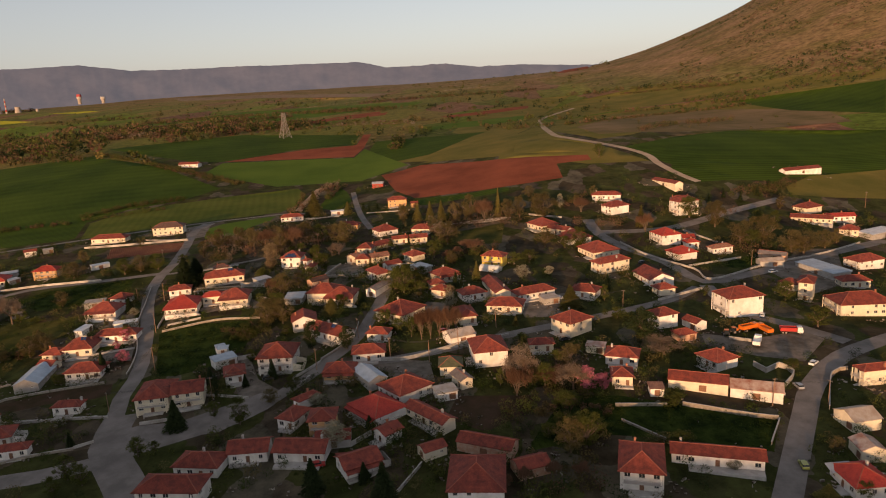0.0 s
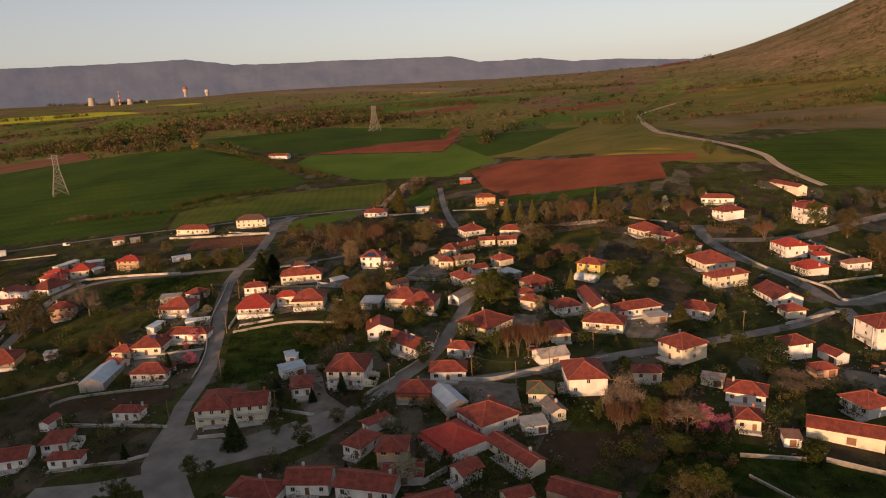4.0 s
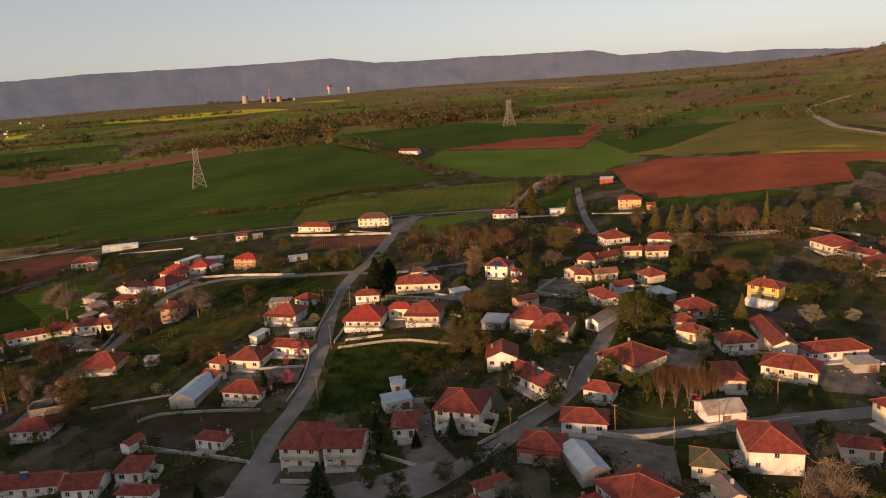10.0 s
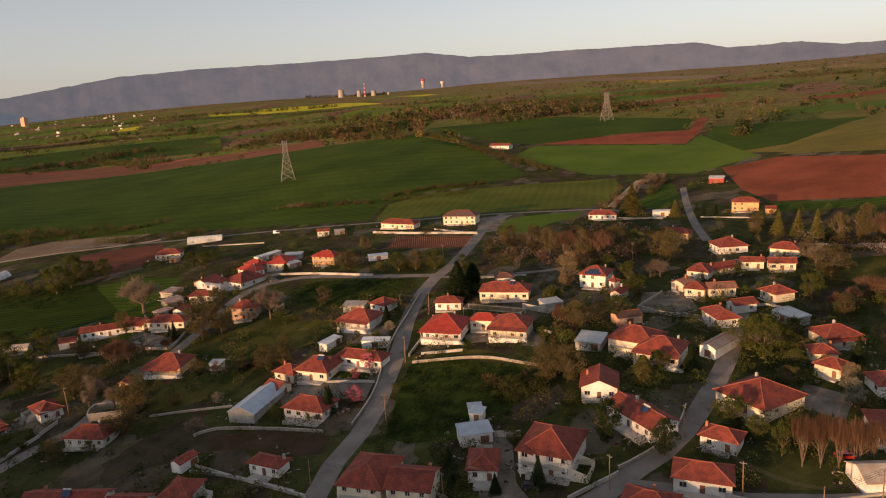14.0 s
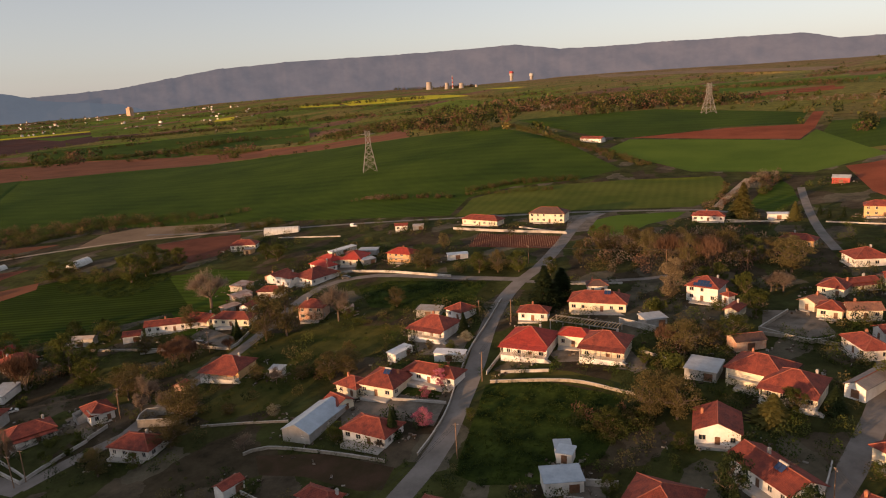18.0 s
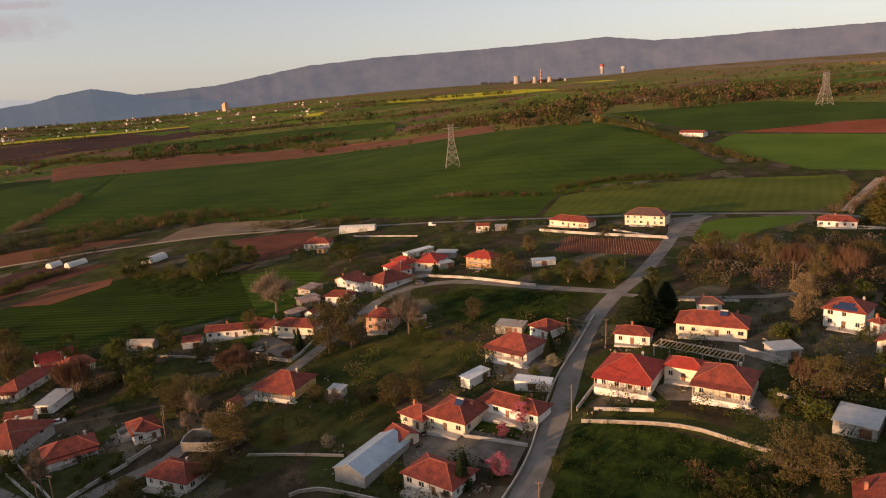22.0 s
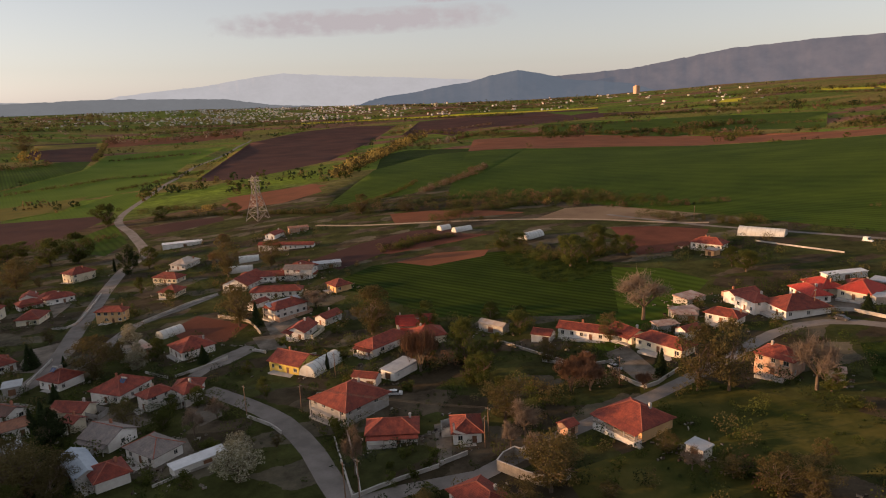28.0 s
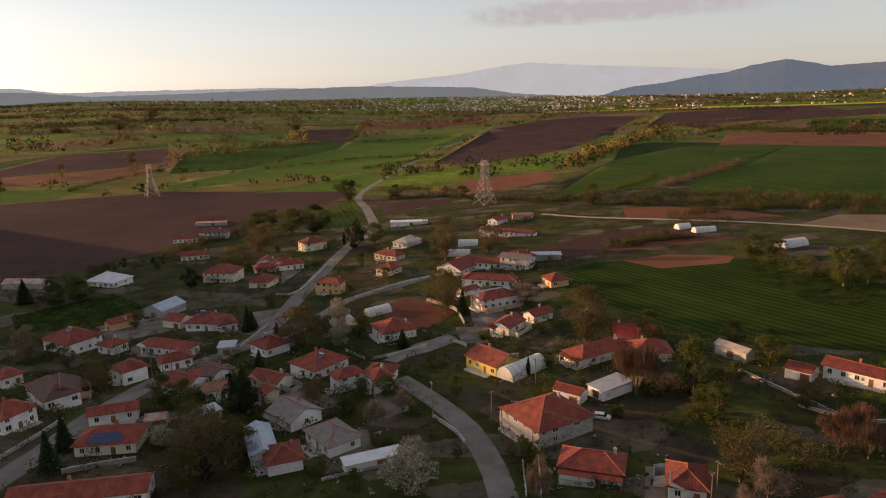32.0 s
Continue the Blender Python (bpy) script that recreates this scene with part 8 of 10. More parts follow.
def truck(tone, x, y, rot):
    ob = new("truck")
    ob.matrix_basis = pose(x, y, float(land(x, y)) + 0.02, 0, 0, rot)
    tagged(ob, f"{tone} tipper truck parked in a yard", "truck", "parked vehicles")
    s = Shape()
    hull(s, [(2.0, 0.6), (3.9, 0.6), (3.95, 1.6), (3.6, 2.7), (2.0, 2.7)], 1.15)
    part("cab", s, PAINT["white" if tone == "red" else tone], ob)
    s = Shape()
    s.box(3.66, -1.0, 1.7, 3.9, 1.0, 2.45)
    part("windscreen", s, MAT["glass"], ob)
    s = Shape()
    s.box(-3.9, -1.2, 1.1, 1.8, 1.2, 1.2), s.box(-3.9, -1.25, 1.2, 1.8, -1.15, 2.5), s.box(-3.9, 1.15, 1.2, 1.8, 1.25, 2.5)
    s.box(1.7, -1.15, 1.2, 1.8, 1.15, 2.7), s.box(-3.9, -1.15, 1.2, -3.8, 1.15, 2.4), s.box(-3.8, -1.15, 1.2, 1.7, 1.15, 1.9)
    part("load_bed", s, PAINT[tone], ob)
    s = Shape()
    s.box(-3.8, -0.5, 0.7, 3.6, 0.5, 1.1)
    part("chassis", s, MAT["dark"], ob)
    for wx in (-3.0, -1.9, 2.9):
        for wy in (-1.05, 1.05):
            wheel(ob, wx, wy, 0.5, 0.32)


def tractor(tone, x, y, rot):
    ob = new("tractor")
    ob.matrix_basis = pose(x, y, float(land(x, y)) + 0.02, 0, 0, rot)
    tagged(ob, f"{tone} farm tractor parked on the yard", "tractor", "parked vehicles")
    s = Shape()
    hull(s, [(0.0, 0.8), (2.0, 0.8), (2.0, 1.5), (0.1, 1.7)], 0.4)
    part("bonnet", s, PAINT[tone], ob)
    s = Shape()
    hull(s, [(-1.2, 0.9), (0.2, 0.9), (0.2, 1.7), (0.0, 2.5), (-1.1, 2.5)], 0.7)
    part("cab", s, MAT["glass"], ob)
    s = Shape()
    s.box(-1.25, -0.8, 2.5, 0.15, 0.8, 2.6)
    part("cab_roof", s, PAINT[tone], ob)
    for wx, r in ((-0.9, 0.8), (1.6, 0.5)):
        for wy in (-0.85, 0.85):
            wheel(ob, wx, wy, r, 0.4)


# ---------------------------------------------------------------- pylons and tunnels
def pylon(h, x, y):
    ob = new("power_pylon")
    ob.matrix_basis = pose(x, y, float(land(x, y)), 0, 0, 40)
    tagged(ob, "tall steel lattice power pylon standing in a field", "pylon", "power pylons")
    legs = [(-1, -1), (1, -1), (1, 1), (-1, 1)]
    base, waist, top = 6.6, 2.3, 2.1

    def corner(k, z):
        f = z / h
        w = base + (waist - base) * min(1, f / 0.65) if f < 0.65 else waist + (top - waist) * (f - 0.65) / 0.35
        return Vector((legs[k][0] * w, legs[k][1] * w, z))

    lv = [0, h * 0.2, h * 0.36, h * 0.5, h * 0.65, h * 0.78, h * 0.9, h]
    for k in range(4):
        s = Shape()
        s.bent([corner(k, -0.6), corner(k, 0.65 * h), corner(k, h)], 0.27)
        part("leg", s, MAT["steel"], ob)
        j = (k + 1) % 4
        for a, b in zip(lv, lv[1:]):
            for p, q in ((corner(k, a), corner(j, b)), (corner(j, a), corner(k, b)), (corner(k, b), corner(j, b))):
                s = Shape()
                s.tube(p, q, 0.16, 0.16, 4)
                part("brace", s, MAT["steel"], ob)
    for z in (h * 0.92,):
        s = Shape()
        for dy in (-0.8, 0.8):
            s.tube((-7.5, 0, z + 0.3), (0, dy, z + 0.9), 0.16, 0.16, 4), s.tube((7.5, 0, z + 0.3), (0, dy, z + 0.9), 0.16, 0.16, 4)
            s.tube((-7.5, 0, z + 0.3), (0, dy, z), 0.16, 0.16, 4), s.tube((7.5, 0, z + 0.3), (0, dy, z), 0.16, 0.16, 4)
        part("crossarm", s, MAT["steel"], ob)
    for k in (-1, 1):
        s = Shape()
        s.tube((k * 2.2, 0, h * 0.9), (k * 3.0, 0, h + 1.6), 0.16, 0.1, 4), s.tube((k * 1, 0, h), (k * 3.0, 0, h + 1.6), 0.16, 0.1, 4)
        part("peak", s, MAT["steel"], ob)


MAT["film"] = shade("plastic_film", (0.62, 0.62, 0.58), (0.48, 0.47, 0.43), 0.45, 0.4, 0.1, 8, spec=0.4)


def tunnel(x0, y0, x1, y1, width):
    """A plastic-covered greenhouse tunnel on hoops."""
    a, b = Vector((x0, y0)), Vector((x1, y1))
    n = (b - a).length
    ob = new("greenhouse_tunnel")
    ob.matrix_basis = pose(x0, y0, float(min(land(x0, y0), land(x1, y1))), 0, 0, math.degrees(math.atan2(b.y - a.y, b.x - a.x)))
    tagged(ob, "long white plastic greenhouse tunnel with rounded top", "greenhouse", "greenhouse tunnels")
    r = width / 2
    arc = [(r * math.cos(math.pi * k / 12), 1.15 * r * math.sin(math.pi * k / 12)) for k in range(13)]
    s = Shape()
    for (ya, za), (yb, zb) in zip(arc, arc[1:]):
        s.face([(0, ya, za), (n, ya, za), (n, yb, zb), (0, yb, zb)])
    s.face([(0, yy, zz) for yy, zz in arc]), s.face([(n, yy, zz) for yy, zz in arc[::-1]])
    s.box(0, -r, -0.8, n, -r + 0.05, 0.02), s.box(0, r - 0.05, -0.8, n, r, 0.02)
    part("cover", s, MAT["film"], ob)
    m = max(3, int(n / 2.0))
    for i in range(m + 1):
        s = Shape()
        s.bent([(n * i / m, yy * 1.01, zz * 1.01) for yy, zz in arc], 0.05)
        part("hoop", s, MAT["steel"], ob)
    s = Shape()
    s.box(-0.05, -0.5, -0.3, 0.0, 0.5, 1.9)
    part("end_door", s, MAT["frame"], ob)


wall("white", 1.2, [(-231.6, 406.3), (-202.2, 404.4), (-164.4, 407.1)])
wall("white", 1.0, [(-235.7, 322.2), (-222.3, 323.8), (-211.7, 324.1), (-187.5, 322.7), (-181.4, 322.5)])
wall("white", 0.9, [(-246.6, 304.8), (-244.7, 313.1), (-236.3, 322.9)])
wall("stone", 0.8, [(-117.4, 239.4), (-96.6, 245.9), (-82.2, 244.2), (-76.9, 243.6)])
wall("white", 2.0, [(-97, 288.7), (-84.1, 284.4)])
wall("white", 0.8, [(-84.7, 269.4), (-77.2, 266.2), (-70.3, 262.2)])
wall("white", 0.7, [(-123.3, 225.5), (-131.1, 224.5), (-139.5, 223)])
wall("white", 0.7, [(-139.5, 223), (-141.1, 232.2), (-128.1, 231)])
wall("white", 1.0, [(-120.9, 243.7), (-122.7, 256.3)])
wall("stone", 0.7, [(-116.6, 201.9), (-118.2, 211.5), (-121.3, 222.9), (-127.4, 238.2), (-134.4, 257.7), (-139.1, 276.3), (-145.8, 300.8)])
wall("white", 0.9, [(-206.5, 154.9), (-219.7, 155.3), (-235.4, 155.8)])
wall("white", 0.9, [(-206.5, 154.9), (-208.9, 164.8), (-210.3, 175.2)])
wall("white", 1.0, [(-211.1, 175.8), (-212.7, 182.9)])
wall("stone", 2.4, [(-203.2, 186.3), (-206.8, 191.9), (-196.5, 197.2)])
wall("stone", 2.4, [(-203.2, 186.3), (-192.7, 192), (-192.4, 198.4)])
wall("white", 1.0, [(-231.7, 234.5), (-221.7, 236.5), (-224.1, 244.4), (-226.6, 249.8)])
wall("white", 0.9, [(-260.3, 135.6), (-251.6, 141.2), (-245.3, 143.6)])
wall("white", 0.6, [(-231, 113.6), (-234.6, 121.1), (-237.4, 129.1)])
wall("white", 0.8, [(-313.6, 105.1), (-304.3, 112.7)])
wall("white", 0.8, [(-304.2, 114.8), (-312.9, 131.6)])
wall("white", 0.8, [(-317.5, 140.8), (-312, 144.3)])
wall("white", 0.9, [(-382.9, 97.5), (-403.4, 115.2), (-413.4, 128.8)])
wall("stone", 1.2, [(-370.7, 128.6), (-357, 139.3), (-346.6, 142.1), (-334.4, 144)])
wall("white", 0.8, [(-395.6, 60.6), (-399.4, 69.4), (-457.7, 71.3)])
wall("white", 1.2, [(-22, 193.9), (-14.2, 193.1), (-5.4, 196.1), (3.4, 200.7), (13.5, 206.2)])
wall("white", 0.8, [(-147.3, 172.5), (-132.5, 173.1), (-113.3, 171.7)])
wall("stone", 0.8, [(-160.1, 186.9), (-156, 191.7), (-138.1, 195.3), (-122.6, 196.9)])
wall("stone", 0.6, [(-184.4, 193.1), (-172.8, 199), (-161, 204)])
wall("white", 1.5, [(-75.9, 204.3), (-69.5, 206)])
wall("white", 0.9, [(-51.7, 184.7), (-43.5, 196.1)])
wall("stone", 0.8, [(-43.9, 198.1), (-39.3, 204.7), (-34.2, 215.4), (-33.1, 228.8)])
wall("stone", 1.2, [(-56.8, 295), (-42.4, 289.3), (-36.6, 295.6)])
wall("stone", 1.0, [(-56.8, 295), (-51.2, 313.7)])
wall("white", 0.8, [(-2.9, 391.9), (24.9, 386.5), (42.4, 389.3)])
wall("white", 0.6, [(-96.5, 453.5), (-69.9, 460.1)])
wall("white", 0.9, [(99.9, 332.3), (109.1, 308.1), (124.3, 287.9), (127.2, 272), (166.5, 299.9), (204.4, 321.8), (241.2, 346.6)])
wall("white", 0.9, [(123.4, 292.5), (156.6, 309.5)])
wall("white", 1.0, [(92.2, 241.4), (118, 258.3)])
wall("white", 0.9, [(142.7, 356.6), (155.1, 336.2)])
wall("stone", 1.3, [(72.3, 154.8), (89.8, 147.3), (96.9, 145.2)])
wall("stone", 1.0, [(89, 132.9), (96.9, 144.6)])
wall("stone", 1.0, [(52.2, 155.8), (67.7, 154.8)])
wall("white", 1.8, [(104.4, 178.6), (106.4, 173.5), (112.3, 177.3), (114.5, 171.4), (107.7, 163.5)])
wall("stone", 1.2, [(114.1, 149.6), (126.5, 170.7), (133.5, 173.9)])
wall("white", 0.8, [(-147.5, 174.8), (-138.4, 173.7), (-109.5, 170.9)])
wall("white", 0.8, [(-112.1, 153.4), (-107.1, 155.9)])
wall("stone", 0.8, [(-131.5, 148.5), (-124.6, 150.8), (-111.8, 152.7)])
wall("white", 1.0, [(-96.3, 163.9), (-87.7, 164.7)])
wall("white", 1.4, [(-27, 141), (-21.2, 147)])
wall("white", 1.0, [(-12.6, 118.2), (-6.3, 130.6)])
wall("white", 0.6, [(-51.2, 456.6), (-19.7, 446.8)])
wall("white", 0.6, [(-103.5, 459.8), (-71.3, 456.3)])
wall("white", 0.9, [(17.5, 389.8), (46.2, 391.3)])
wall("white", 1.0, [(58, 394.1), (76.8, 383)])
wall("stone", 1.0, [(-55.9, 291.9), (-35.6, 289.6)])
wall("white", 0.9, [(-320.8, 68.1), (-346.9, 70.5)])
wall("white", 0.9, [(-242.8, 37.1), (-253.3, 38.5), (-264, 39.7)])
wall("stone", 1.2, [(-235.9, 55.6), (-239.2, 62.7), (-241.3, 69.6)])
wall("white", 0.8, [(-317.6, 139.9), (-312.9, 144.5)])
wall("white", 0.6, [(-305.7, 119.4), (-315.7, 131.6)])
wall("white", 0.8, [(-24.7, 297.9), (-16.5, 306.5), (-2, 298)])
wall("white", 0.8, [(-2.4, 198.4), (10.1, 202.5), (25.4, 209.2)])
wall("white", 0.8, [(-45.8, 185.6), (-47.8, 181.1)])
wall("white", 0.7, [(-195.1, 415.8), (-163.4, 406.1)])
wall("white", 0.6, [(-339.8, 377), (-296.5, 384.4)])
wall("white", 0.8, [(-117.3, 245.6), (-104.3, 250.1)])
wall("white", 0.8, [(-237.6, 159.4), (-213.5, 157.5), (-206.8, 156.6)])
wall("white", 1.0, [(105.4, 200.9), (112.5, 198)])
wall("white", 0.8, [(95.3, 159.3), (105.4, 158.6)])
wall("stone", 0.7, [(52, 147.7), (61.7, 136.9)])
wall("white", 0.8, [(-80.9, 179.4), (-64.3, 174.4)])
wall("white", 0.7, [(-328.5, 80.6), (-337.8, 86.3), (-339, 101.3)])
wall("white", 0.8, [(-300, 149.8), (-300.8, 160.3)])
wall("stone", 0.8, [(-265.8, 155.5), (-262.9, 168.2)])
wall("white", 0.8, [(-254.2, 222.1), (-244.6, 230.1), (-242.1, 239.9)])
wall("stone", 0.8, [(-278.1, 217.3), (-258.4, 224.2), (-247.6, 228)])
wall("white", 0.7, [(-129.1, 321.9), (-109, 328.5)])
wall("white", 0.8, [(-165, 287.7), (-152, 278), (-143.8, 273)])
pole(9, -106.8, 203.9)
pole(9, -120.1, 239.7)
pole(8, -157.2, 348)
pole(8, -99.6, 354.2)
pole(8, -132, 281.2)
pole(8, -213.9, 187.7)
pole(6, -145.7, 283.7)
pole(9, -261.5, 135.7)
pole(8, -227.8, 232.1)
pole(9, -206.3, 156.3)
pole(9, -206.3, 153.4)
pole(8, -276.8, 162.9)
pole(8, -407.6, 393.9)
pole(8, -241.9, 312.3)
pole(8, -31.9, 214.5)
pole(8, -18.4, 195.2)
pole(8, -44.2, 190.6)
pole(8, 6.2, 199.9)
pole(8, -76.9, 176.5)
pole(8, -217.9, 190.2)
pole(9, 98.8, 153)
pole(8, 115.3, 152.5)
pole(7, -111.1, 175.1)
pole(11, 287.9, 419.5)
pole(8, 74.9, 233)
pole(8, 21.4, 216.5)
pole(8, -4.4, 190.7)
pole(8, 156.6, 297)
pole(8, -256.5, 150.1)
pole(8, -295.3, 49.2)
pole(8, -293.2, 53.6)
pole(8, -297.9, 54.2)
pole(8, -70.6, 360.5)
pole(8, -296.3, 195.1)
car("white", 124.8, 178.7, 40)
car("grey", 111.8, 163.2, 90)
car("green", 92.7, 123, 80)
car("red", -34.8, 132.7, 10)
car("white", 51, 244.9, 10)
car("white", 162.3, 286.2, 20)
car("dark", 101.8, 297.2, 30)
car("white", 128, 223.3, 60)
car("white", -254.6, 176.3, 70)
car("white", -248.1, 319.9, 80, True)
car("white", -306.1, 408.4, 20, True)
car("grey", -237.3, 236.6, 20)
car("dark", -232.1, 313.2, 20)
car("dark", 45.6, 203, 10)
car("dark", -60.4, 186.6, 20)
car("red", 1, 214.9, 20)
truck("red", 130.5, 205.3, -15)
truck("orange", 116.1, 208.5, 20)
truck("orange", 121, 206.7, 100)
truck("white", 113.4, 195.5, 60)
tractor("orange", 109.6, 206, 30)
tractor("orange", 105.6, 204, 80)
pylon(38, -446.7, 604.7)
pylon(34, -643.4, 161.3)
pylon(35, -215.8, 976)
pylon(34, -834.7, -190.8)
tunnel(-465.8, 266.4, -468.4, 278, 5.2)
tunnel(-418.5, 290.4, -424.5, 304, 6.5)
tunnel(-358.3, 383.3, -340.4, 395.7, 7.8)
tunnel(-282.3, 154.9, -292.4, 165.7, 6.5)
tunnel(-353.8, 106.7, -360.1, 114.3, 5.2)
tunnel(-459.6, 134.2, -458.3, 147.4, 6.5)
tunnel(-484.5, 141, -484, 152.2, 6.5)
tunnel(-477.9, 261, -480.3, 268.3, 5.2)
tunnel(20.7, 290.8, 29.4, 285.8, 5.2)
for i, p in enumerate(POLES):
    near = sorted((math.dist(p[:2], q[:2]), j) for j, q in enumerate(POLES) if j > i)
    if near and near[0][0] < 60:
        cable(i, near[0][1])

# ---------------------------------------------------------------- hedges, woods and scrub
LEAF["golden"] = leafy("leaf_golden", (0.186, 0.132, 0.0388), (0.264, 0.194, 0.0543), (0.326, 0.248, 0.0775))


def foliage(name, rows, leaf, label, category):
    """One object of many leaf clumps. Rows: x, y, foot, height, half width, leaves, leaf size."""
    if not rows:
        return
    a = np.array(rows, float)
    rng = np.random.default_rng(len(rows) * 7 + 1)
    n = a[:, 5].astype(int)
    cen = np.stack([a[:, 0], a[:, 1], a[:, 2] + a[:, 3] * 0.48], 1)
    p = cloud_points(cen, a[:, 4], a[:, 3] * 0.52, n, rng)
    me = fast_mesh(name, leaf_quads(p, np.repeat(a[:, 6], n), rng), 4, LEAF[leaf])
    tagged(new(name, me), label, category, kind="stuff")


CELL = 2.5
taken = np.zeros((520, 460), bool)


def mark(poly):
    """Marks the cells of the village plan that an outline covers."""
    px, py = [q[0] for q in poly], [q[1] for q in poly]
    i0, i1 = max(0, int((min(px) + 700) / CELL)), min(519, int((max(px) + 700) / CELL) + 1)
    j0, j1 = max(0, int((min(py) + 350) / CELL)), min(459, int((max(py) + 350) / CELL) + 1)
    if i1 <= i0 or j1 <= j0:
        return
    gx, gy = np.meshgrid(np.arange(i0, i1) * CELL - 700 + CELL / 2, np.arange(j0, j1) * CELL - 350 + CELL / 2, indexing="ij")
    taken[i0:i1, j0:j1] |= inside(poly, gx.ravel(), gy.ravel()).reshape(gx.shape)


for _, w, p in ROADS:
    mark(strip(finer(p), w + 1.5))
for poly in FOOTPRINTS:
    mark(poly)


def lean_tos(seed):
    """Low sheds built against the houses, where the plot leaves room for them."""
    rng = random.Random(seed)
    sides = ((-1, 0), (1, 0), (0, 1))
    for ob, w, d, e in BODIES:
        if rng.random() < 0.35:
            continue
        sx, sy = rng.choice(sides)
        out, length = rng.uniform(2.4, 4.2), rng.uniform(0.45, 0.95) * (d if sx else w)
        face, high, low_edge = (w if sx else d) / 2 - 0.55, min(e - 0.35, 2.7), 1.85
        slide = rng.uniform(-0.5, 0.5) * ((d if sx else w) - length)
        m = ob.matrix_basis
        spots = [m @ Vector((sx * (face + 0.9 + out * f) if sx else slide + g * length / 2, sy * (face + 0.9 + out * f) if sy else slide + g * length / 2, 0)) for f in (0.15, 0.6, 1.0) for g in (-1, 0, 1)]
        if not all(clear(p.x, p.y) for p in spots):
            continue
        turn = pose(0, 0, 0, 0, 0, {(-1, 0): 90, (1, 0): -90, (0, 1): 0}[sx, sy])
        at = turn @ Matrix.Translation((slide * (1 if sy else -sx), face, 0))
        a = length / 2
        s = Shape()
        s.box(-a, out - 0.15, -1.4, a, out, low_edge)
        for k in (-1, 1):
            p = [Vector((k * a, 0, -1.4)), Vector((k * a, out, -1.4)), Vector((k * a, out, low_edge)), Vector((k * a, 0, high))]
            s.face(p[::k])
        part("lean_to", s, MAT[rng.choice(("w_white", "w_grey", "w_cream", "w_brick"))], ob, "low shed built against the house", at)
        shed = ob.children[-1]
        s = Shape()
        q = [Vector((-a - 0.2, -0.02, high + 0.02)), Vector((a + 0.2, -0.02, high + 0.02)), Vector((a + 0.2, out + 0.35, low_edge - 0.02)), Vector((-a - 0.2, out + 0.35, low_edge - 0.02))]
        up = Vector((0, 0, 0.1))
        s.face([p + up for p in q][::-1], [(p.x, p.y) for p in q][::-1]), s.face(q)
        for i in range(4):
            s.face([q[i], q[i] + up, q[(i + 1) % 4] + up, q[(i + 1) % 4]])
        part("lean_to_roof", s, MAT[rng.choice(("red", "red", "red", "tile", "metal", "tanmetal", "rust"))], shed)
        s = Shape()
        s.box(-0.45, out + 0.01, -0.1, 0.45, out + 0.06, 1.75)
        part("lean_to_door", s, MAT["door"], shed)


def clear(x, y):
    i, j = int((x + 700) / CELL), int((y + 350) / CELL)
    return not (0 <= i < 520 and 0 <= j < 460 and taken[i, j])


lean_tos(77)


def belt(kind, h, width, pts):
    """A hedge or a strip of woodland along a line: leaf clumps of uneven height with gaps."""
    rng = random.Random(f"{kind}{pts[0]}")
    kinds = {"mixed": ["olive", "dark", "twigred", "bareolive"], "golden": ["golden", "bareolive"], "olive": ["olive", "bareolive"], "twig": ["bareolive", "twigred", "twig"], "dark": ["dark"]}[kind]
    rows = {k: [] for k in kinds}
    line = [Vector(p) for p in pts]
    near = min(math.hypot(p.x + 40, p.y - 70) for p in line) < 700
    step = max(1.6, h * 0.5)
    for a, b in zip(line, line[1:]):
        n = (b - a).length * max(1, width / (h * 0.9)) / step * (0.9 if width < 28 else 0.5)
        side = Vector((-(b - a).y, (b - a).x)).normalized()
        for _ in range(min(int(n) + 1, 260)):
            p = a.lerp(b, rng.random()) + side * rng.uniform(-0.5, 0.5) * width
            hh = h * rng.uniform(0.4, 1.15)
            if clear(p.x, p.y):
                rows[rng.choice(kinds)].append((p.x, p.y, float(land(p.x, p.y)) - 0.1, hh, hh * rng.uniform(0.45, 0.7), 110 if near else 34, (0.14 + 0.025 * hh) if near else 0.12 * hh))
    for k, r in rows.items():
        foliage("hedge" if width < 28 else "woodland", r, k, "uneven strip of budding spring shrubs and trees beside fields", "hedge" if width < 28 else "woodland")


belt("olive", 5.2, 14, [(-503.7, 266.8), (-530.7, 299), (-527.1, 323.9), (-530.7, 359.3), (-513.2, 390.3), (-490.9, 409.8), (-473.9, 423.1)])
belt("twig", 3.9, 8.4, [(-370.2, 482), (-342, 493.7)])
belt("olive", 3.9, 9.8, [(-285, 514.7), (-267.6, 545.5), (-243.6, 560.6), (-222.8, 572.3)])
belt("dark", 5.2, 7, [(-367.8, 399.1), (-340.5, 407.6), (-311.7, 417.9)])
belt("olive", 9.1, 56, [(-1774.6, 773.9), (-1608.8, 882.9), (-1503.8, 1028.6), (-1459, 1153.5), (-1085.8, 1034.5)])
belt("mixed", 11.7, 98, [(-1114.5, 1283.6), (-1048.9, 1305.7), (-846.3, 1239.4), (-561.8, 1084.4), (-567.1, 1175.1), (-459.2, 1153.2), (-364.6, 1132), (-217.6, 1147.8)])
belt("mixed", 11.7, 98, [(-1212.6, 1502.7), (-1044.8, 1521.1), (-648.9, 1248.8), (-518.1, 1300.5), (-370.3, 1295.5)])
belt("olive", 5.2, 16.8, [(-413.6, 273.4), (-385.7, 280.4), (-364.8, 284), (-370.6, 297.7), (-361.8, 320.3)])
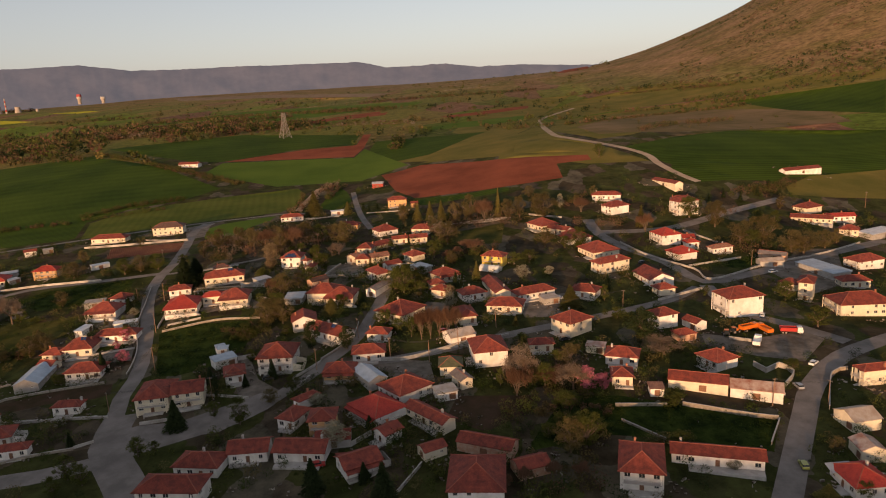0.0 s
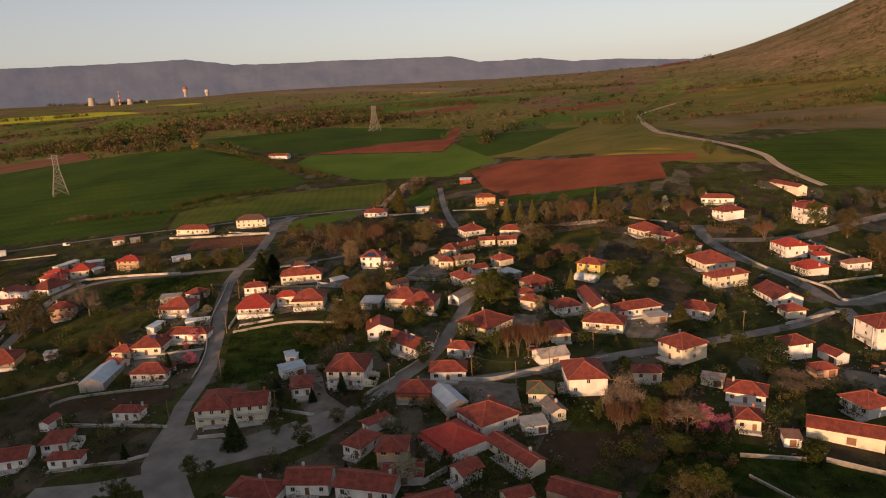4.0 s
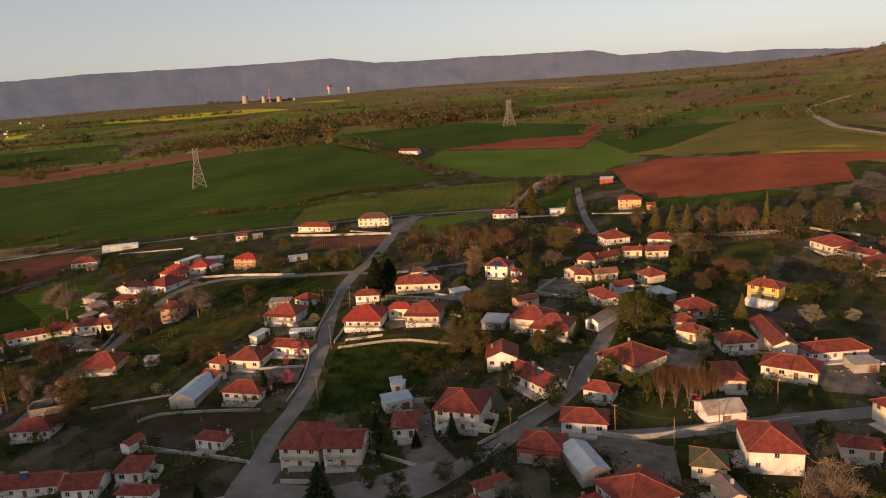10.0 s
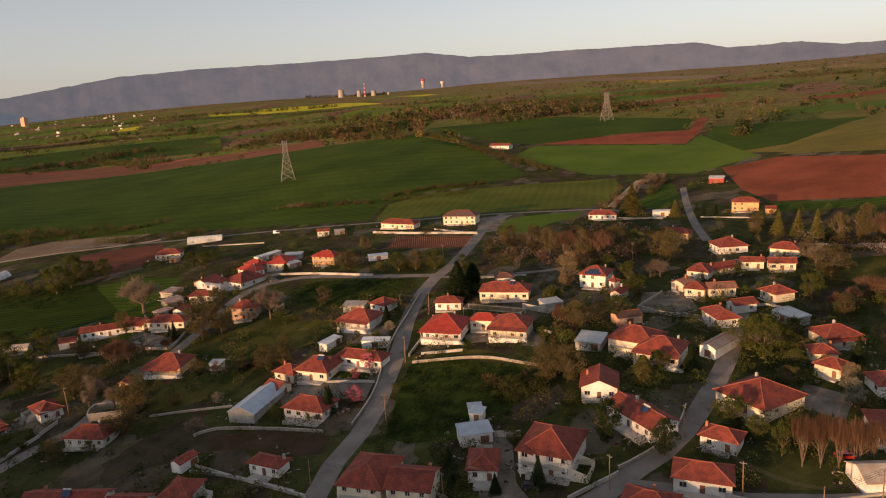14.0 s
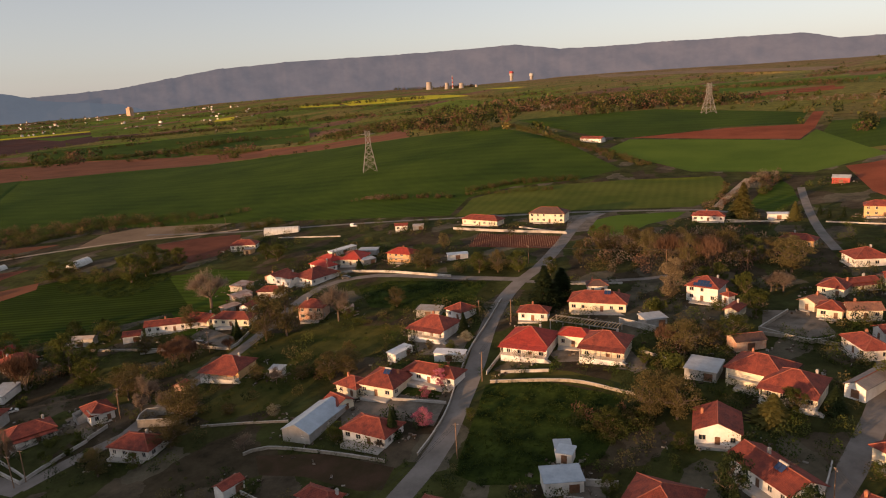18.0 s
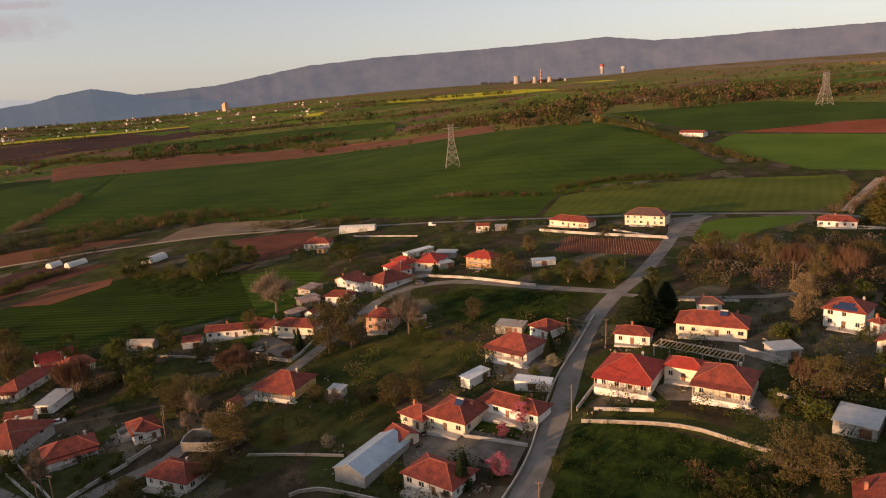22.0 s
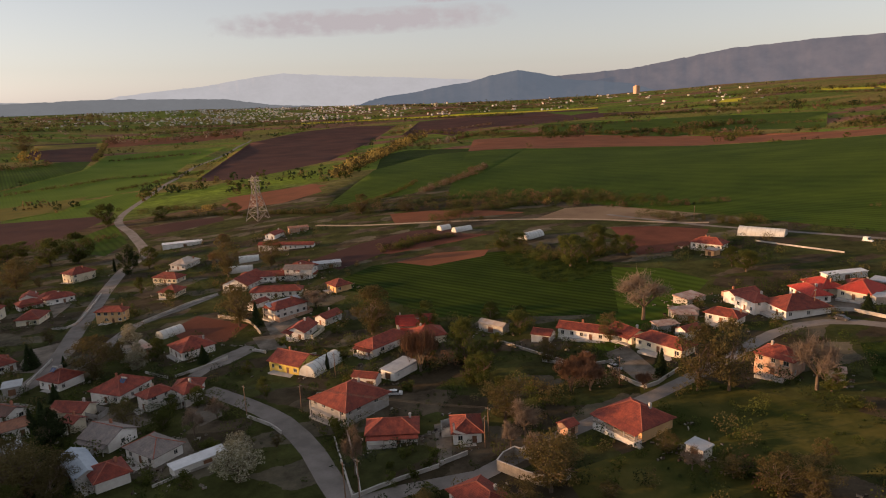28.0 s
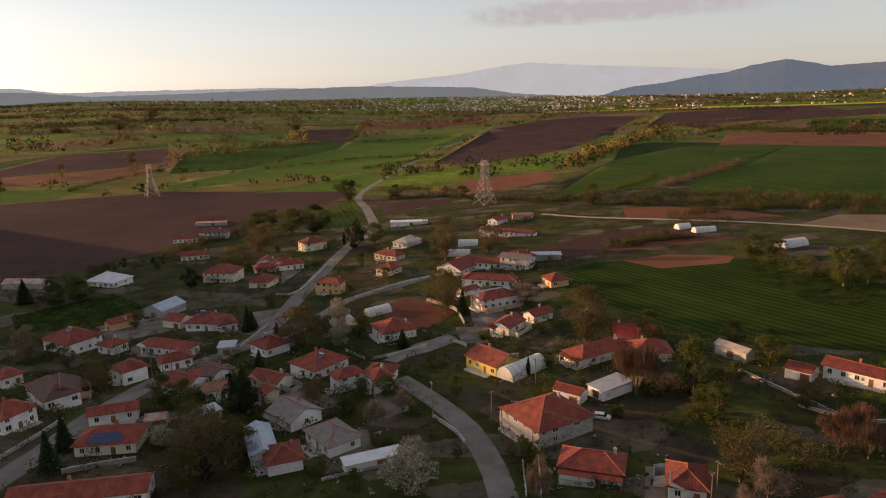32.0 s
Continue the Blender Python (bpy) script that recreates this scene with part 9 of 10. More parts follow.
belt("olive", 3.9, 9.8, [(-448.7, 888.3), (-356, 794.9), (-277.3, 720.7), (-232.4, 679.5), (-191.4, 636.4)])
belt("twig", 5.2, 11.2, [(-109.2, 487.5), (-107.3, 533), (-106.9, 563), (-96.8, 588.9), (-94.9, 604.2)])
belt("mixed", 9.1, 56, [(-2201.9, -1227.2), (-2207.9, -1003.8), (-2327.8, -865.8), (-2374.8, -625.4)])
belt("golden", 9.1, 21, [(-915.5, 273.7), (-1048.8, 328.9), (-1428.7, 466), (-1672.3, 561.9)])
belt("twig", 5.2, 11.2, [(-647, 299.7), (-703, 344.2), (-763, 395.5)])
belt("olive", 3.9, 8.4, [(-741.3, 75.9), (-721.9, 124.1), (-654, 180.7), (-610.7, 215.3)])
belt("mixed", 6.5, 14, [(-589.9, 224.4), (-575.4, 272.1), (-558.3, 304.5), (-557.7, 344.6), (-543, 370.1), (-546.9, 413.8)])
belt("olive", 3.9, 8.4, [(-442.8, 216.2), (-454.6, 240.3), (-456.4, 255.3)])
belt("mixed", 5.2, 14, [(-456.2, -56.3), (-474.5, -33.9), (-525.7, -31.7), (-575.2, -31.2), (-626.2, -18.2)])
belt("mixed", 7.8, 84, [(-2688.1, -1581.5), (-2996.9, -1306.5), (-2985.1, -828.1), (-2854.4, -336.6)])
belt("mixed", 7.8, 84, [(-2647.8, -95.3), (-2919.5, 331.4), (-2744.6, 947.4), (-2587, 1288.4)])
belt("olive", 3.9, 8.4, [(-444.4, 224.5), (-451.6, 246.6), (-457.1, 262.3)])
belt("mixed", 6.5, 12.6, [(-621.9, 205), (-612.7, 239.6), (-607.1, 275.3), (-585.3, 334.6), (-543.9, 382.7), (-499.8, 404)])
belt("mixed", 3.9, 11.2, [(204.6, 899.9), (320.6, 1007.8), (413.3, 1030.3), (475.6, 1035.6)])
belt("mixed", 3.9, 14, [(394.1, 1447.1), (483.4, 1362), (546.9, 1247.9)])
belt("mixed", 10.4, 84, [(-682.7, 1057.2), (-670.5, 1202.2), (-610.1, 1291.6), (-421.5, 1209.8), (-270, 1120.1), (-209.7, 1209.3)])
belt("mixed", 9.1, 70, [(-645.8, 1254.6), (-539.2, 1390.8), (-449.2, 1478.6), (-306.8, 1501.7)])
belt("mixed", 7.8, 70, [(-819, 1930.9), (-571, 1898), (-273.5, 1602.2), (-80.8, 1438.1)])
belt("mixed", 6.5, 35, [(-191, 1834.9), (46, 1745), (262.4, 1766.1)])
belt("twig", 6.5, 14, [(-142, 385.6), (-129.9, 379.3), (-110.2, 374.7), (-95.9, 377.2), (-84.2, 390.7)])
belt("twig", 6.5, 14, [(-134, 399.1), (-115.6, 394.7), (-98.8, 400.6), (-88.3, 414.6)])
belt("olive", 3.9, 11.2, [(-183.6, 329.6), (-173.7, 335.7), (-159.5, 343.2)])
belt("mixed", 5.2, 11.2, [(196.7, 431.8), (232.2, 449.5), (257.9, 460.6)])
belt("mixed", 5.2, 11.2, [(-533.2, 11.5), (-589.2, 11.2), (-646.3, 25.4), (-678.2, 48.8)])
belt("mixed", 7.8, 70, [(-2181, 1394.8), (-2094.8, 1567.6), (-1986.2, 1734.8), (-1740.7, 1945.5), (-1583.9, 2068.4)])
belt("mixed", 7.8, 84, [(-2776.3, 2124.8), (-2469.3, 2350.5), (-2015, 2424.3), (-1624.2, 2481.8)])
belt("mixed", 7.8, 70, [(-3399.2, 1091.3), (-3229.4, 1358), (-2884.1, 1577.7)])
belt("olive", 5.2, 14, [(-437.8, 375.9), (-402.2, 392.3), (-371.6, 414.2)])
belt("mixed", 3.9, 8.4, [(-340.1, 484), (-316.1, 494.8), (-285.5, 494.4)])
belt("olive", 3.9, 11.2, [(17.7, 153.4), (30.2, 157.2), (41.8, 163), (49.6, 165.9)])
belt("mixed", 5.2, 14, [(20.1, 119.6), (30.5, 121.2), (39.3, 121.9)])
belt("mixed", 5.2, 11.2, [(-240.9, 83), (-247.6, 86.1), (-251.6, 90.2)])
belt("mixed", 5.2, 11.2, [(-228.3, 86.1), (-245.8, 81.8), (-257.6, 83)])
belt("mixed", 3.9, 7, [(-187.8, 226.9), (-175.7, 229.4), (-167.5, 231.2)])
belt("olive", 2.6, 8.4, [(-80.8, 221.6), (-76.9, 227.6), (-71.4, 232.3)])
belt("mixed", 30.9, 40.2, [(-1557.1, -836.0), (-1549.1, -763.6), (-1573.6, -718.1)])
belt("golden", 21.6, 28.0, [(-1244.7, -342.3), (-1298.7, -325.0), (-1378.8, -302.7), (-1446.9, -270.6)])
belt("mixed", 11.1, 14.5, [(-1494.6, -284.9), (-1549.5, -253.9), (-1596.1, -217.5), (-1646.7, -179.0)])
belt("twig", 14.0, 18.2, [(-1570.5, -708.9), (-1603.3, -677.3), (-1636.6, -631.2), (-1675.3, -572.0)])
belt("mixed", 29.3, 38.1, [(-1695.3, -673.4), (-1714.8, -649.6), (-1736.5, -626.2)])
belt("golden", 31.7, 41.3, [(-1854.8, -648.8), (-1884.9, -635.6), (-1917.2, -616.6)])
belt("golden", 27.3, 35.5, [(-1695.8, -260.5), (-1732.0, -242.9), (-1770.2, -224.5)])
belt("twig", 14.6, 19.0, [(-1883.3, -605.6), (-1984.8, -493.1), (-2086.5, -365.1)])
belt("twig", 16.5, 21.4, [(-1672.0, -415.3), (-1704.9, -387.3), (-1723.6, -366.8)])
belt("mixed", 14.3, 18.5, [(-1996.3, -1124.5), (-1971.1, -951.3), (-2013.1, -816.5), (-2069.1, -746.7)])
belt("mixed", 16.0, 20.8, [(-2282.6, -1312.0), (-2203.6, -997.1), (-2282.3, -769.6), (-2425.7, -601.1)])
belt("mixed", 16.2, 21.1, [(-2651.6, -1553.5), (-2515.6, -1063.5), (-2694.8, -727.9), (-2936.7, -349.2)])
belt("mixed", 15.8, 20.6, [(-3051.7, -1815.5), (-2875.4, -1013.3), (-3240.1, -300.0)])
belt("mixed", 15.1, 19.6, [(-3540.9, -2136.3), (-3281.3, -1180.4), (-3599.7, -349.9)])
belt("mixed", 12.8, 16.6, [(-3756.4, -1376.4), (-3931.8, -396.0)])
belt("twig", 20.4, 26.6, [(-2249.4, -162.4), (-2298.4, -62.9), (-2392.4, 76.0), (-2550.7, 209.1)])
belt("mixed", 13.9, 18.0, [(-2812.0, -240.6), (-2955.0, 106.1), (-2998.5, 475.2)])
belt("golden", 14.5, 18.9, [(-888.1, 266.3), (-953.8, 290.1), (-1027.7, 317.5), (-1181.9, 372.1), (-1309.7, 427.8)])
belt("golden", 20.6, 26.8, [(-1350.7, 437.4), (-1542.3, 516.3), (-1743.4, 600.4), (-1860.5, 660.4)])
belt("twig", 14.5, 18.9, [(-1482.4, 522.9), (-1517.5, 577.4), (-1553.7, 634.3)])
belt("mixed", 21.1, 27.5, [(-1607.5, 871.5), (-1614.7, 939.9), (-1627.9, 994.4), (-1633.8, 1054.8)])
belt("mixed", 9.1, 11.8, [(-1631.1, 672.3), (-1771.2, 772.7), (-1902.9, 892.5), (-1983.1, 1013.6)])
belt("twig", 8.6, 11.2, [(-2052.3, 708.4), (-2064.1, 835.4), (-2184.3, 991.5)])
belt("mixed", 7.0, 9.2, [(-564.3, 265.5), (-554.9, 285.1), (-547.1, 304.3), (-551.4, 320.3), (-537.7, 332.6), (-531.6, 354.2), (-531.1, 374.6), (-516.2, 395.9)])
belt("olive", 3.6, 4.7, [(-678.4, 149.2), (-652.5, 180.6), (-638.8, 206.1), (-629.8, 226.6)])
belt("olive", 3.3, 4.3, [(-623.9, 225.7), (-630.8, 243.9), (-655.9, 271.0), (-697.1, 299.4), (-735.9, 319.5)])
belt("twig", 6.1, 7.9, [(-775.2, 389.5), (-790.3, 405.8), (-821.1, 428.8)])
belt("mixed", 4.2, 5.5, [(-451.7, 216.6), (-456.8, 229.3), (-459.4, 241.6), (-466.6, 255.4)])
belt("mixed", 5.4, 7.0, [(-485.4, 259.4), (-493.5, 276.1), (-487.5, 292.9), (-483.2, 306.7)])
belt("olive", 5.1, 6.6, [(-818.9, 53.2), (-804.3, 87.0), (-755.9, 133.9)])
belt("golden", 6.4, 8.3, [(-758.9, 109.5), (-751.6, 128.6)])
belt("olive", 4.4, 5.7, [(-1089.3, 0.1), (-1156.9, 42.5), (-1276.6, 111.7)])
belt("olive", 4.7, 6.1, [(-1132.0, -150.3), (-1206.9, -89.1), (-1293.7, -28.7), (-1278.1, 88.7)])
belt("twig", 4.8, 6.3, [(-1176.3, -331.9), (-1192.0, -320.5)])
belt("olive", 4.9, 6.3, [(-878.5, -307.9), (-936.8, -312.7), (-1013.3, -315.0), (-1127.1, -302.1)])
belt("golden", 14.7, 19.1, [(-1115.0, -349.5), (-1121.7, -337.3)])
belt("golden", 10.8, 14.0, [(-1049.0, -416.8), (-1055.3, -410.9)])
belt("olive", 9.1, 11.8, [(-1688.2, -109.9), (-1903.9, -128.9), (-2202.5, -155.9)])
belt("mixed", 5.4, 7.1, [(-1690.7, -84.5), (-1766.7, 12.9), (-1820.5, 97.7)])
belt("mixed", 15.7, 20.4, [(-3770.1, 1399.7), (-3622.1, 1759.8), (-3372.5, 2069.3)])
belt("mixed", 10.1, 13.2, [(-3032.3, 572.1), (-3123.0, 1061.6), (-3001.8, 1477.4)])
belt("mixed", 17.1, 22.3, [(-1496.6, 823.8), (-1484.2, 857.0), (-1461.5, 912.9)])
belt("mixed", 21.8, 28.3, [(-1433.7, 1125.0), (-1460.8, 1197.6), (-1485.6, 1272.7)])
belt("twig", 16.9, 22.0, [(-1200.9, 1064.0), (-1179.5, 1085.2), (-1136.4, 1086.8)])
belt("mixed", 13.9, 18.1, [(-1489.2, 1002.7), (-1484.9, 1095.1), (-1415.4, 1111.5)])
belt("mixed", 8.7, 11.3, [(-1885.7, 1019.5), (-1873.7, 1187.9), (-1867.4, 1361.1)])
belt("mixed", 7.8, 10.2, [(-1712.7, 1331.9), (-1449.8, 1401.2), (-1295.6, 1425.7)])
belt("mixed", 9.8, 12.7, [(-2113.4, 624.3), (-2124.0, 707.3), (-1867.7, 745.2), (-1687.9, 848.4)])
belt("mixed", 13.1, 17.1, [(-2222.3, 1609.1), (-2219.5, 1818.0), (-2031.1, 1942.5), (-1865.4, 2031.3)])
belt("mixed", 12.2, 15.9, [(-4153.0, 1159.9), (-3336.6, 1400.4), (-3073.8, 1820.3)])
belt("mixed", 5.0, 6.5, [(-495.7, 372.6), (-469.3, 393.7), (-453.5, 422.7), (-445.7, 449.1)])
belt("mixed", 6.0, 7.8, [(-544.3, 314.6), (-527.6, 336.3), (-506.4, 360.5), (-495.7, 372.6)])
belt("golden", 7.7, 10.1, [(-519.0, 351.7), (-516.2, 356.9)])
belt("mixed", 17.4, 22.6, [(-1000.3, 1191.5), (-977.9, 1236.3), (-877.9, 1182.3), (-732.8, 1055.2), (-601.4, 959.1), (-528.5, 936.6), (-461.8, 915.2)])
belt("mixed", 21.6, 28.1, [(-1838.6, 1786.0), (-1724.6, 1820.3), (-1616.6, 1914.6), (-1466.3, 1961.0), (-1262.7, 1922.7), (-1028.6, 1868.4), (-524.5, 1226.8)])
belt("mixed", 14.3, 18.6, [(-1436.2, 1162.8), (-1524.1, 1367.4), (-1511.8, 1450.0)])
belt("mixed", 15.0, 19.5, [(-1020.0, 898.8), (-1007.7, 923.6), (-984.0, 924.1)])
belt("mixed", 16.6, 21.6, [(-2648.5, 2374.3), (-2430.6, 2495.5), (-2211.7, 2620.0), (-1816.0, 2763.5)])
belt("mixed", 12.5, 16.3, [(-420.7, 999.6), (-365.5, 971.2), (-330.8, 1017.4), (-294.9, 1069.2)])
belt("twig", 5.1, 6.7, [(-259.3, 1062.5), (-200.4, 1096.1), (-139.3, 1118.2), (-32.2, 1080.7)])
belt("twig", 4.5, 5.8, [(-177.1, 1156.6), (-78.8, 1140.0), (-4.3, 1119.8)])
belt("golden", 11.7, 15.2, [(-425.1, 843.5), (-419.0, 850.7)])
belt("mixed", 9.8, 12.8, [(-49.7, 774.8), (-45.4, 791.5), (-45.7, 844.9)])
belt("dark", 3.7, 4.8, [(-27.3, 422.5), (-17.9, 427.9), (-7.4, 430.2)])
belt("mixed", 18.4, 24.0, [(-3271.6, 3359.1), (-2970.5, 3793.0), (-2081.8, 3641.3)])
belt("mixed", 10.9, 14.2, [(-1454.9, 2544.4), (-1081.1, 2388.0), (-928.7, 2450.8)])
belt("olive", 3.9, 5.0, [(-282.0, 505.2), (-256.5, 512.4), (-225.9, 532.5)])
belt("mixed", 4.2, 5.4, [(-113.3, 523.8), (-110.2, 548.1), (-109.2, 586.9)])
belt("mixed", 4.2, 5.5, [(-92.1, 534.4), (-88.9, 564.3), (-84.2, 588.5)])
belt("mixed", 9.4, 12.3, [(-1359.3, 949.2), (-1369.3, 1029.1), (-1335.9, 1069.3)])
belt("mixed", 4.6, 6.0, [(-323.3, 759.9), (-302.9, 737.0), (-254.3, 692.0), (-223.5, 653.4)])
belt("mixed", 12.8, 16.6, [(290.9, 1531.5), (407.7, 1498.6), (495.2, 1396.7)])
belt("mixed", 7.9, 10.3, [(297.9, 1116.9), (399.2, 1114.7), (510.2, 1074.6)])
belt("mixed", 6.2, 8.0, [(202.9, 657.1), (275.8, 754.9), (379.0, 846.9)])
belt("twig", 10.1, 13.1, [(-786.2, 1419.9), (-537.6, 1135.0), (-416.4, 1064.7)])
belt("mixed", 17.0, 22.0, [(-645.9, 1373.1), (-426.4, 1091.6), (-324.1, 1052.9)])
belt("mixed", 20.9, 27.2, [(-992.9, 1561.9), (-779.9, 1365.5), (-574.9, 1153.1)])
belt("mixed", 10.3, 13.5, [(-610.8, 941.8), (-503.8, 863.5), (-440.8, 839.9)])
belt("mixed", 5.9, 7.6, [(92.3, 838.0), (159.2, 817.0), (216.7, 886.6)])
belt("twig", 6.5, 22, [(-130.4, 351.8), (-109.1, 349.3), (-89.8, 355.7), (-76.4, 369.1), (-66.4, 381.6)])
belt("twig", 6.5, 22, [(-138.4, 380.1), (-118.7, 398.2), (-97.4, 411.0), (-73.0, 400.2)])
belt("twig", 4, 7, [(-79.4, 268.2), (-75.8, 272.9), (-70.9, 271.3)])
belt("olive", 2.2, 6, [(-80.0, 263.5), (-74.1, 264.8), (-67.6, 265.2)])
belt("olive", 4, 10, [(-244.2, 208.4), (-232.0, 209.3), (-225.3, 212.1)])
belt("twig", 4.2, 8, [(-236.0, 224.0), (-231.8, 228.1), (-230.6, 233.9)])
belt("mixed", 4.5, 9, [(-267.9, 188.1), (-270.9, 201.5), (-258.0, 207.3)])
belt("mixed", 3.5, 8, [(-296.7, 23.2), (-299.8, 33.2), (-303.6, 40.0)])
belt("mixed", 4, 8, [(-286.6, 60.3), (-276.9, 70.1), (-269.9, 78.4)])
belt("twig", 4.5, 10, [(-243.5, 78.0), (-248.5, 81.4), (-251.0, 84.5)])
belt("olive", 2.8, 8, [(-80.6, 221.7), (-75.7, 229.6), (-70.7, 233.9)])
belt("mixed", 3.0, 8, [(-88.6, 228.7), (-79.4, 229.4), (-74.5, 238.5)])
belt("mixed", 2.6, 6, [(32.6, 153.3), (43.1, 155.8), (50.2, 150.7)])
belt("olive", 3.2, 8, [(31.8, 139.0), (40.0, 141.3), (41.9, 135.8)])
belt("olive", 4, 5, [(60.2, 133.6), (66.1, 133.3)])
belt("twig", 7.5, 16, [(-4.6, 379.8), (15.9, 380.7), (36.1, 376.9), (51.4, 377.9)])
belt("mixed", 6.5, 14, [(153.2, 316.8), (174.7, 329.2), (187.2, 321.5)])
belt("mixed", 5.5, 10, [(219.9, 431.9), (243.4, 453.7), (263.2, 470.0)])
belt("mixed", 5, 9, [(62.0, 405.5), (82.4, 409.2), (105.0, 430.1)])
belt("twig", 6, 10, [(81.4, 368.2), (96.3, 361.8), (111.2, 369.1)])
belt("mixed", 5, 9, [(149.1, 374.3), (174.2, 387.6), (198.7, 404.7)])
belt("mixed", 4, 8, [(4.2, 302.4), (19.3, 320.9), (34.8, 329.5)])


CROPS = [(min(q[0] for q in p), max(q[0] for q in p), min(q[1] for q in p), max(q[1] for q in p), p) for _, k, p in FIELDS if k not in ("meadow", "heath")]


def scrub(name, label, count, area, kinds, hmin, hmax, each, seed):
    """Scattered shrubs over a sector given by bearing and distance from the start of the flight."""
    rng = random.Random(seed)
    rows = {k: [] for k in kinds}
    az0, az1, r0, r1 = area
    for _ in range(count):
        az, r = radians(rng.uniform(az0, az1)), r0 * (r1 / r0) ** rng.random()
        x, y = 3 + r * math.sin(az), -38 + r * math.cos(az)
        if noise.noise((x / 120, y / 120, seed)) < -0.05:
            continue
        if any(b[0] < x < b[1] and b[2] < y < b[3] and inside(b[4], np.array([x]), np.array([y]))[0] for b in CROPS):
            continue
        h = rng.uniform(hmin, hmax)
        rows[rng.choice(kinds)].append((x, y, float(land(x, y)) - 0.2, h, h * 0.75, each, 0.24 * h))
    for k, r in rows.items():
        foliage(name, r, k, label, name)


scrub("scrub", "dark low scrub dotted over the dry hillside", 7500, (19, 44, 1150, 2600), ["dark", "olive", "twigred"], 2.5, 6.0, 10, 5)
scrub("scrub", "sparse shrubs on the lower meadow slopes", 320, (0, 36, 660, 2000), ["olive", "bareolive"], 1.5, 3.5, 14, 6)
scrub("copse", "scattered trees over the far plain fields", 3600, (-125, -10, 860, 3600), ["olive", "bareolive", "dark"], 4.0, 11.0, 16, 7)
scrub("copse", "small trees between the far fields and the town", 2600, (-126, -44, 2300, 4450), ["olive", "bareolive", "dark", "twig"], 7.0, 15.0, 10, 9)
scrub("copse", "scattered trees over the northern fields", 1800, (-45, 14, 900, 3000), ["olive", "bareolive", "dark"], 4.0, 9.0, 16, 8)


def undergrowth(count, seed):
    """Garden shrubs, weeds and hedges between the houses, off the streets and away from the ploughed plots."""
    rng = random.Random(seed)
    rows = {k: [] for k in ("olive", "bareolive", "twig", "dark", "rank")}
    open_land = [p for n, k, p in FIELDS if k != "lawn"]
    boxes = [(min(q[0] for q in p), max(q[0] for q in p), min(q[1] for q in p), max(q[1] for q in p), p) for p in open_land]
    spots = [(x, y) for x, y, *_ in HOMES]
    for _ in range(count):
        hx, hy = rng.choice(spots)
        a, r = rng.uniform(0, 6.2832), rng.uniform(4, 30)
        x, y = hx + r * math.cos(a), hy + r * math.sin(a)
        if not clear(x, y) or any(b[0] < x < b[1] and b[2] < y < b[3] and inside(b[4], np.array([x]), np.array([y]))[0] for b in boxes):
            continue
        if noise.noise((x / 22, y / 22, seed)) < -0.2:
            continue
        h = rng.choice((0.6, 0.9, 1.2, 1.6, 2.0, 2.6, 3.4, 4.4)) * rng.uniform(0.7, 1.2)
        k = rng.choice(("olive", "olive", "rank", "dark", "rank") if h < 2.2 else ("olive", "bareolive", "dark", "rank"))
        rows[k].append((x, y, float(land(x, y)) - 0.1, h, h * rng.uniform(0.45, 0.7), int(26 + 26 * h), 0.08 + 0.032 * h))
    for k, r in rows.items():
        foliage("undergrowth", r, k, "mixed garden shrubs and weeds between houses", "undergrowth")


LEAF["rank"] = leafy("leaf_lush", (0.018, 0.03, 0.006), (0.034, 0.05, 0.01), (0.058, 0.078, 0.016))
undergrowth(17000, 31)
rng = random.Random(41)
tufts = []
for n, k, p in FIELDS:
    if k == "rank":
        x0, x1, y0, y1 = min(q[0] for q in p), max(q[0] for q in p), min(q[1] for q in p), max(q[1] for q in p)
        for _ in range(int((x1 - x0) * (y1 - y0) * 0.9)):
            x, y = rng.uniform(x0, x1), rng.uniform(y0, y1)
            if noise.noise((x / 6, y / 6, 2)) > -0.2 and clear(x, y) and inside(p, np.array([x]), np.array([y]))[0]:
                h = rng.choice((0.4, 0.6, 0.9, 1.5)) * rng.uniform(0.7, 1.1)
                tufts.append((x, y, float(land(x, y)) - 0.05, h, h * 0.7, 16, 0.1 + 0.03 * h))
foliage("tall_grass", tufts, "rank", "lush tall grass tufts on open plots", "grass")

LITTER = leafy("yard_things", (0.04, 0.028, 0.02), (0.13, 0.1, 0.075), (0.36, 0.33, 0.29))


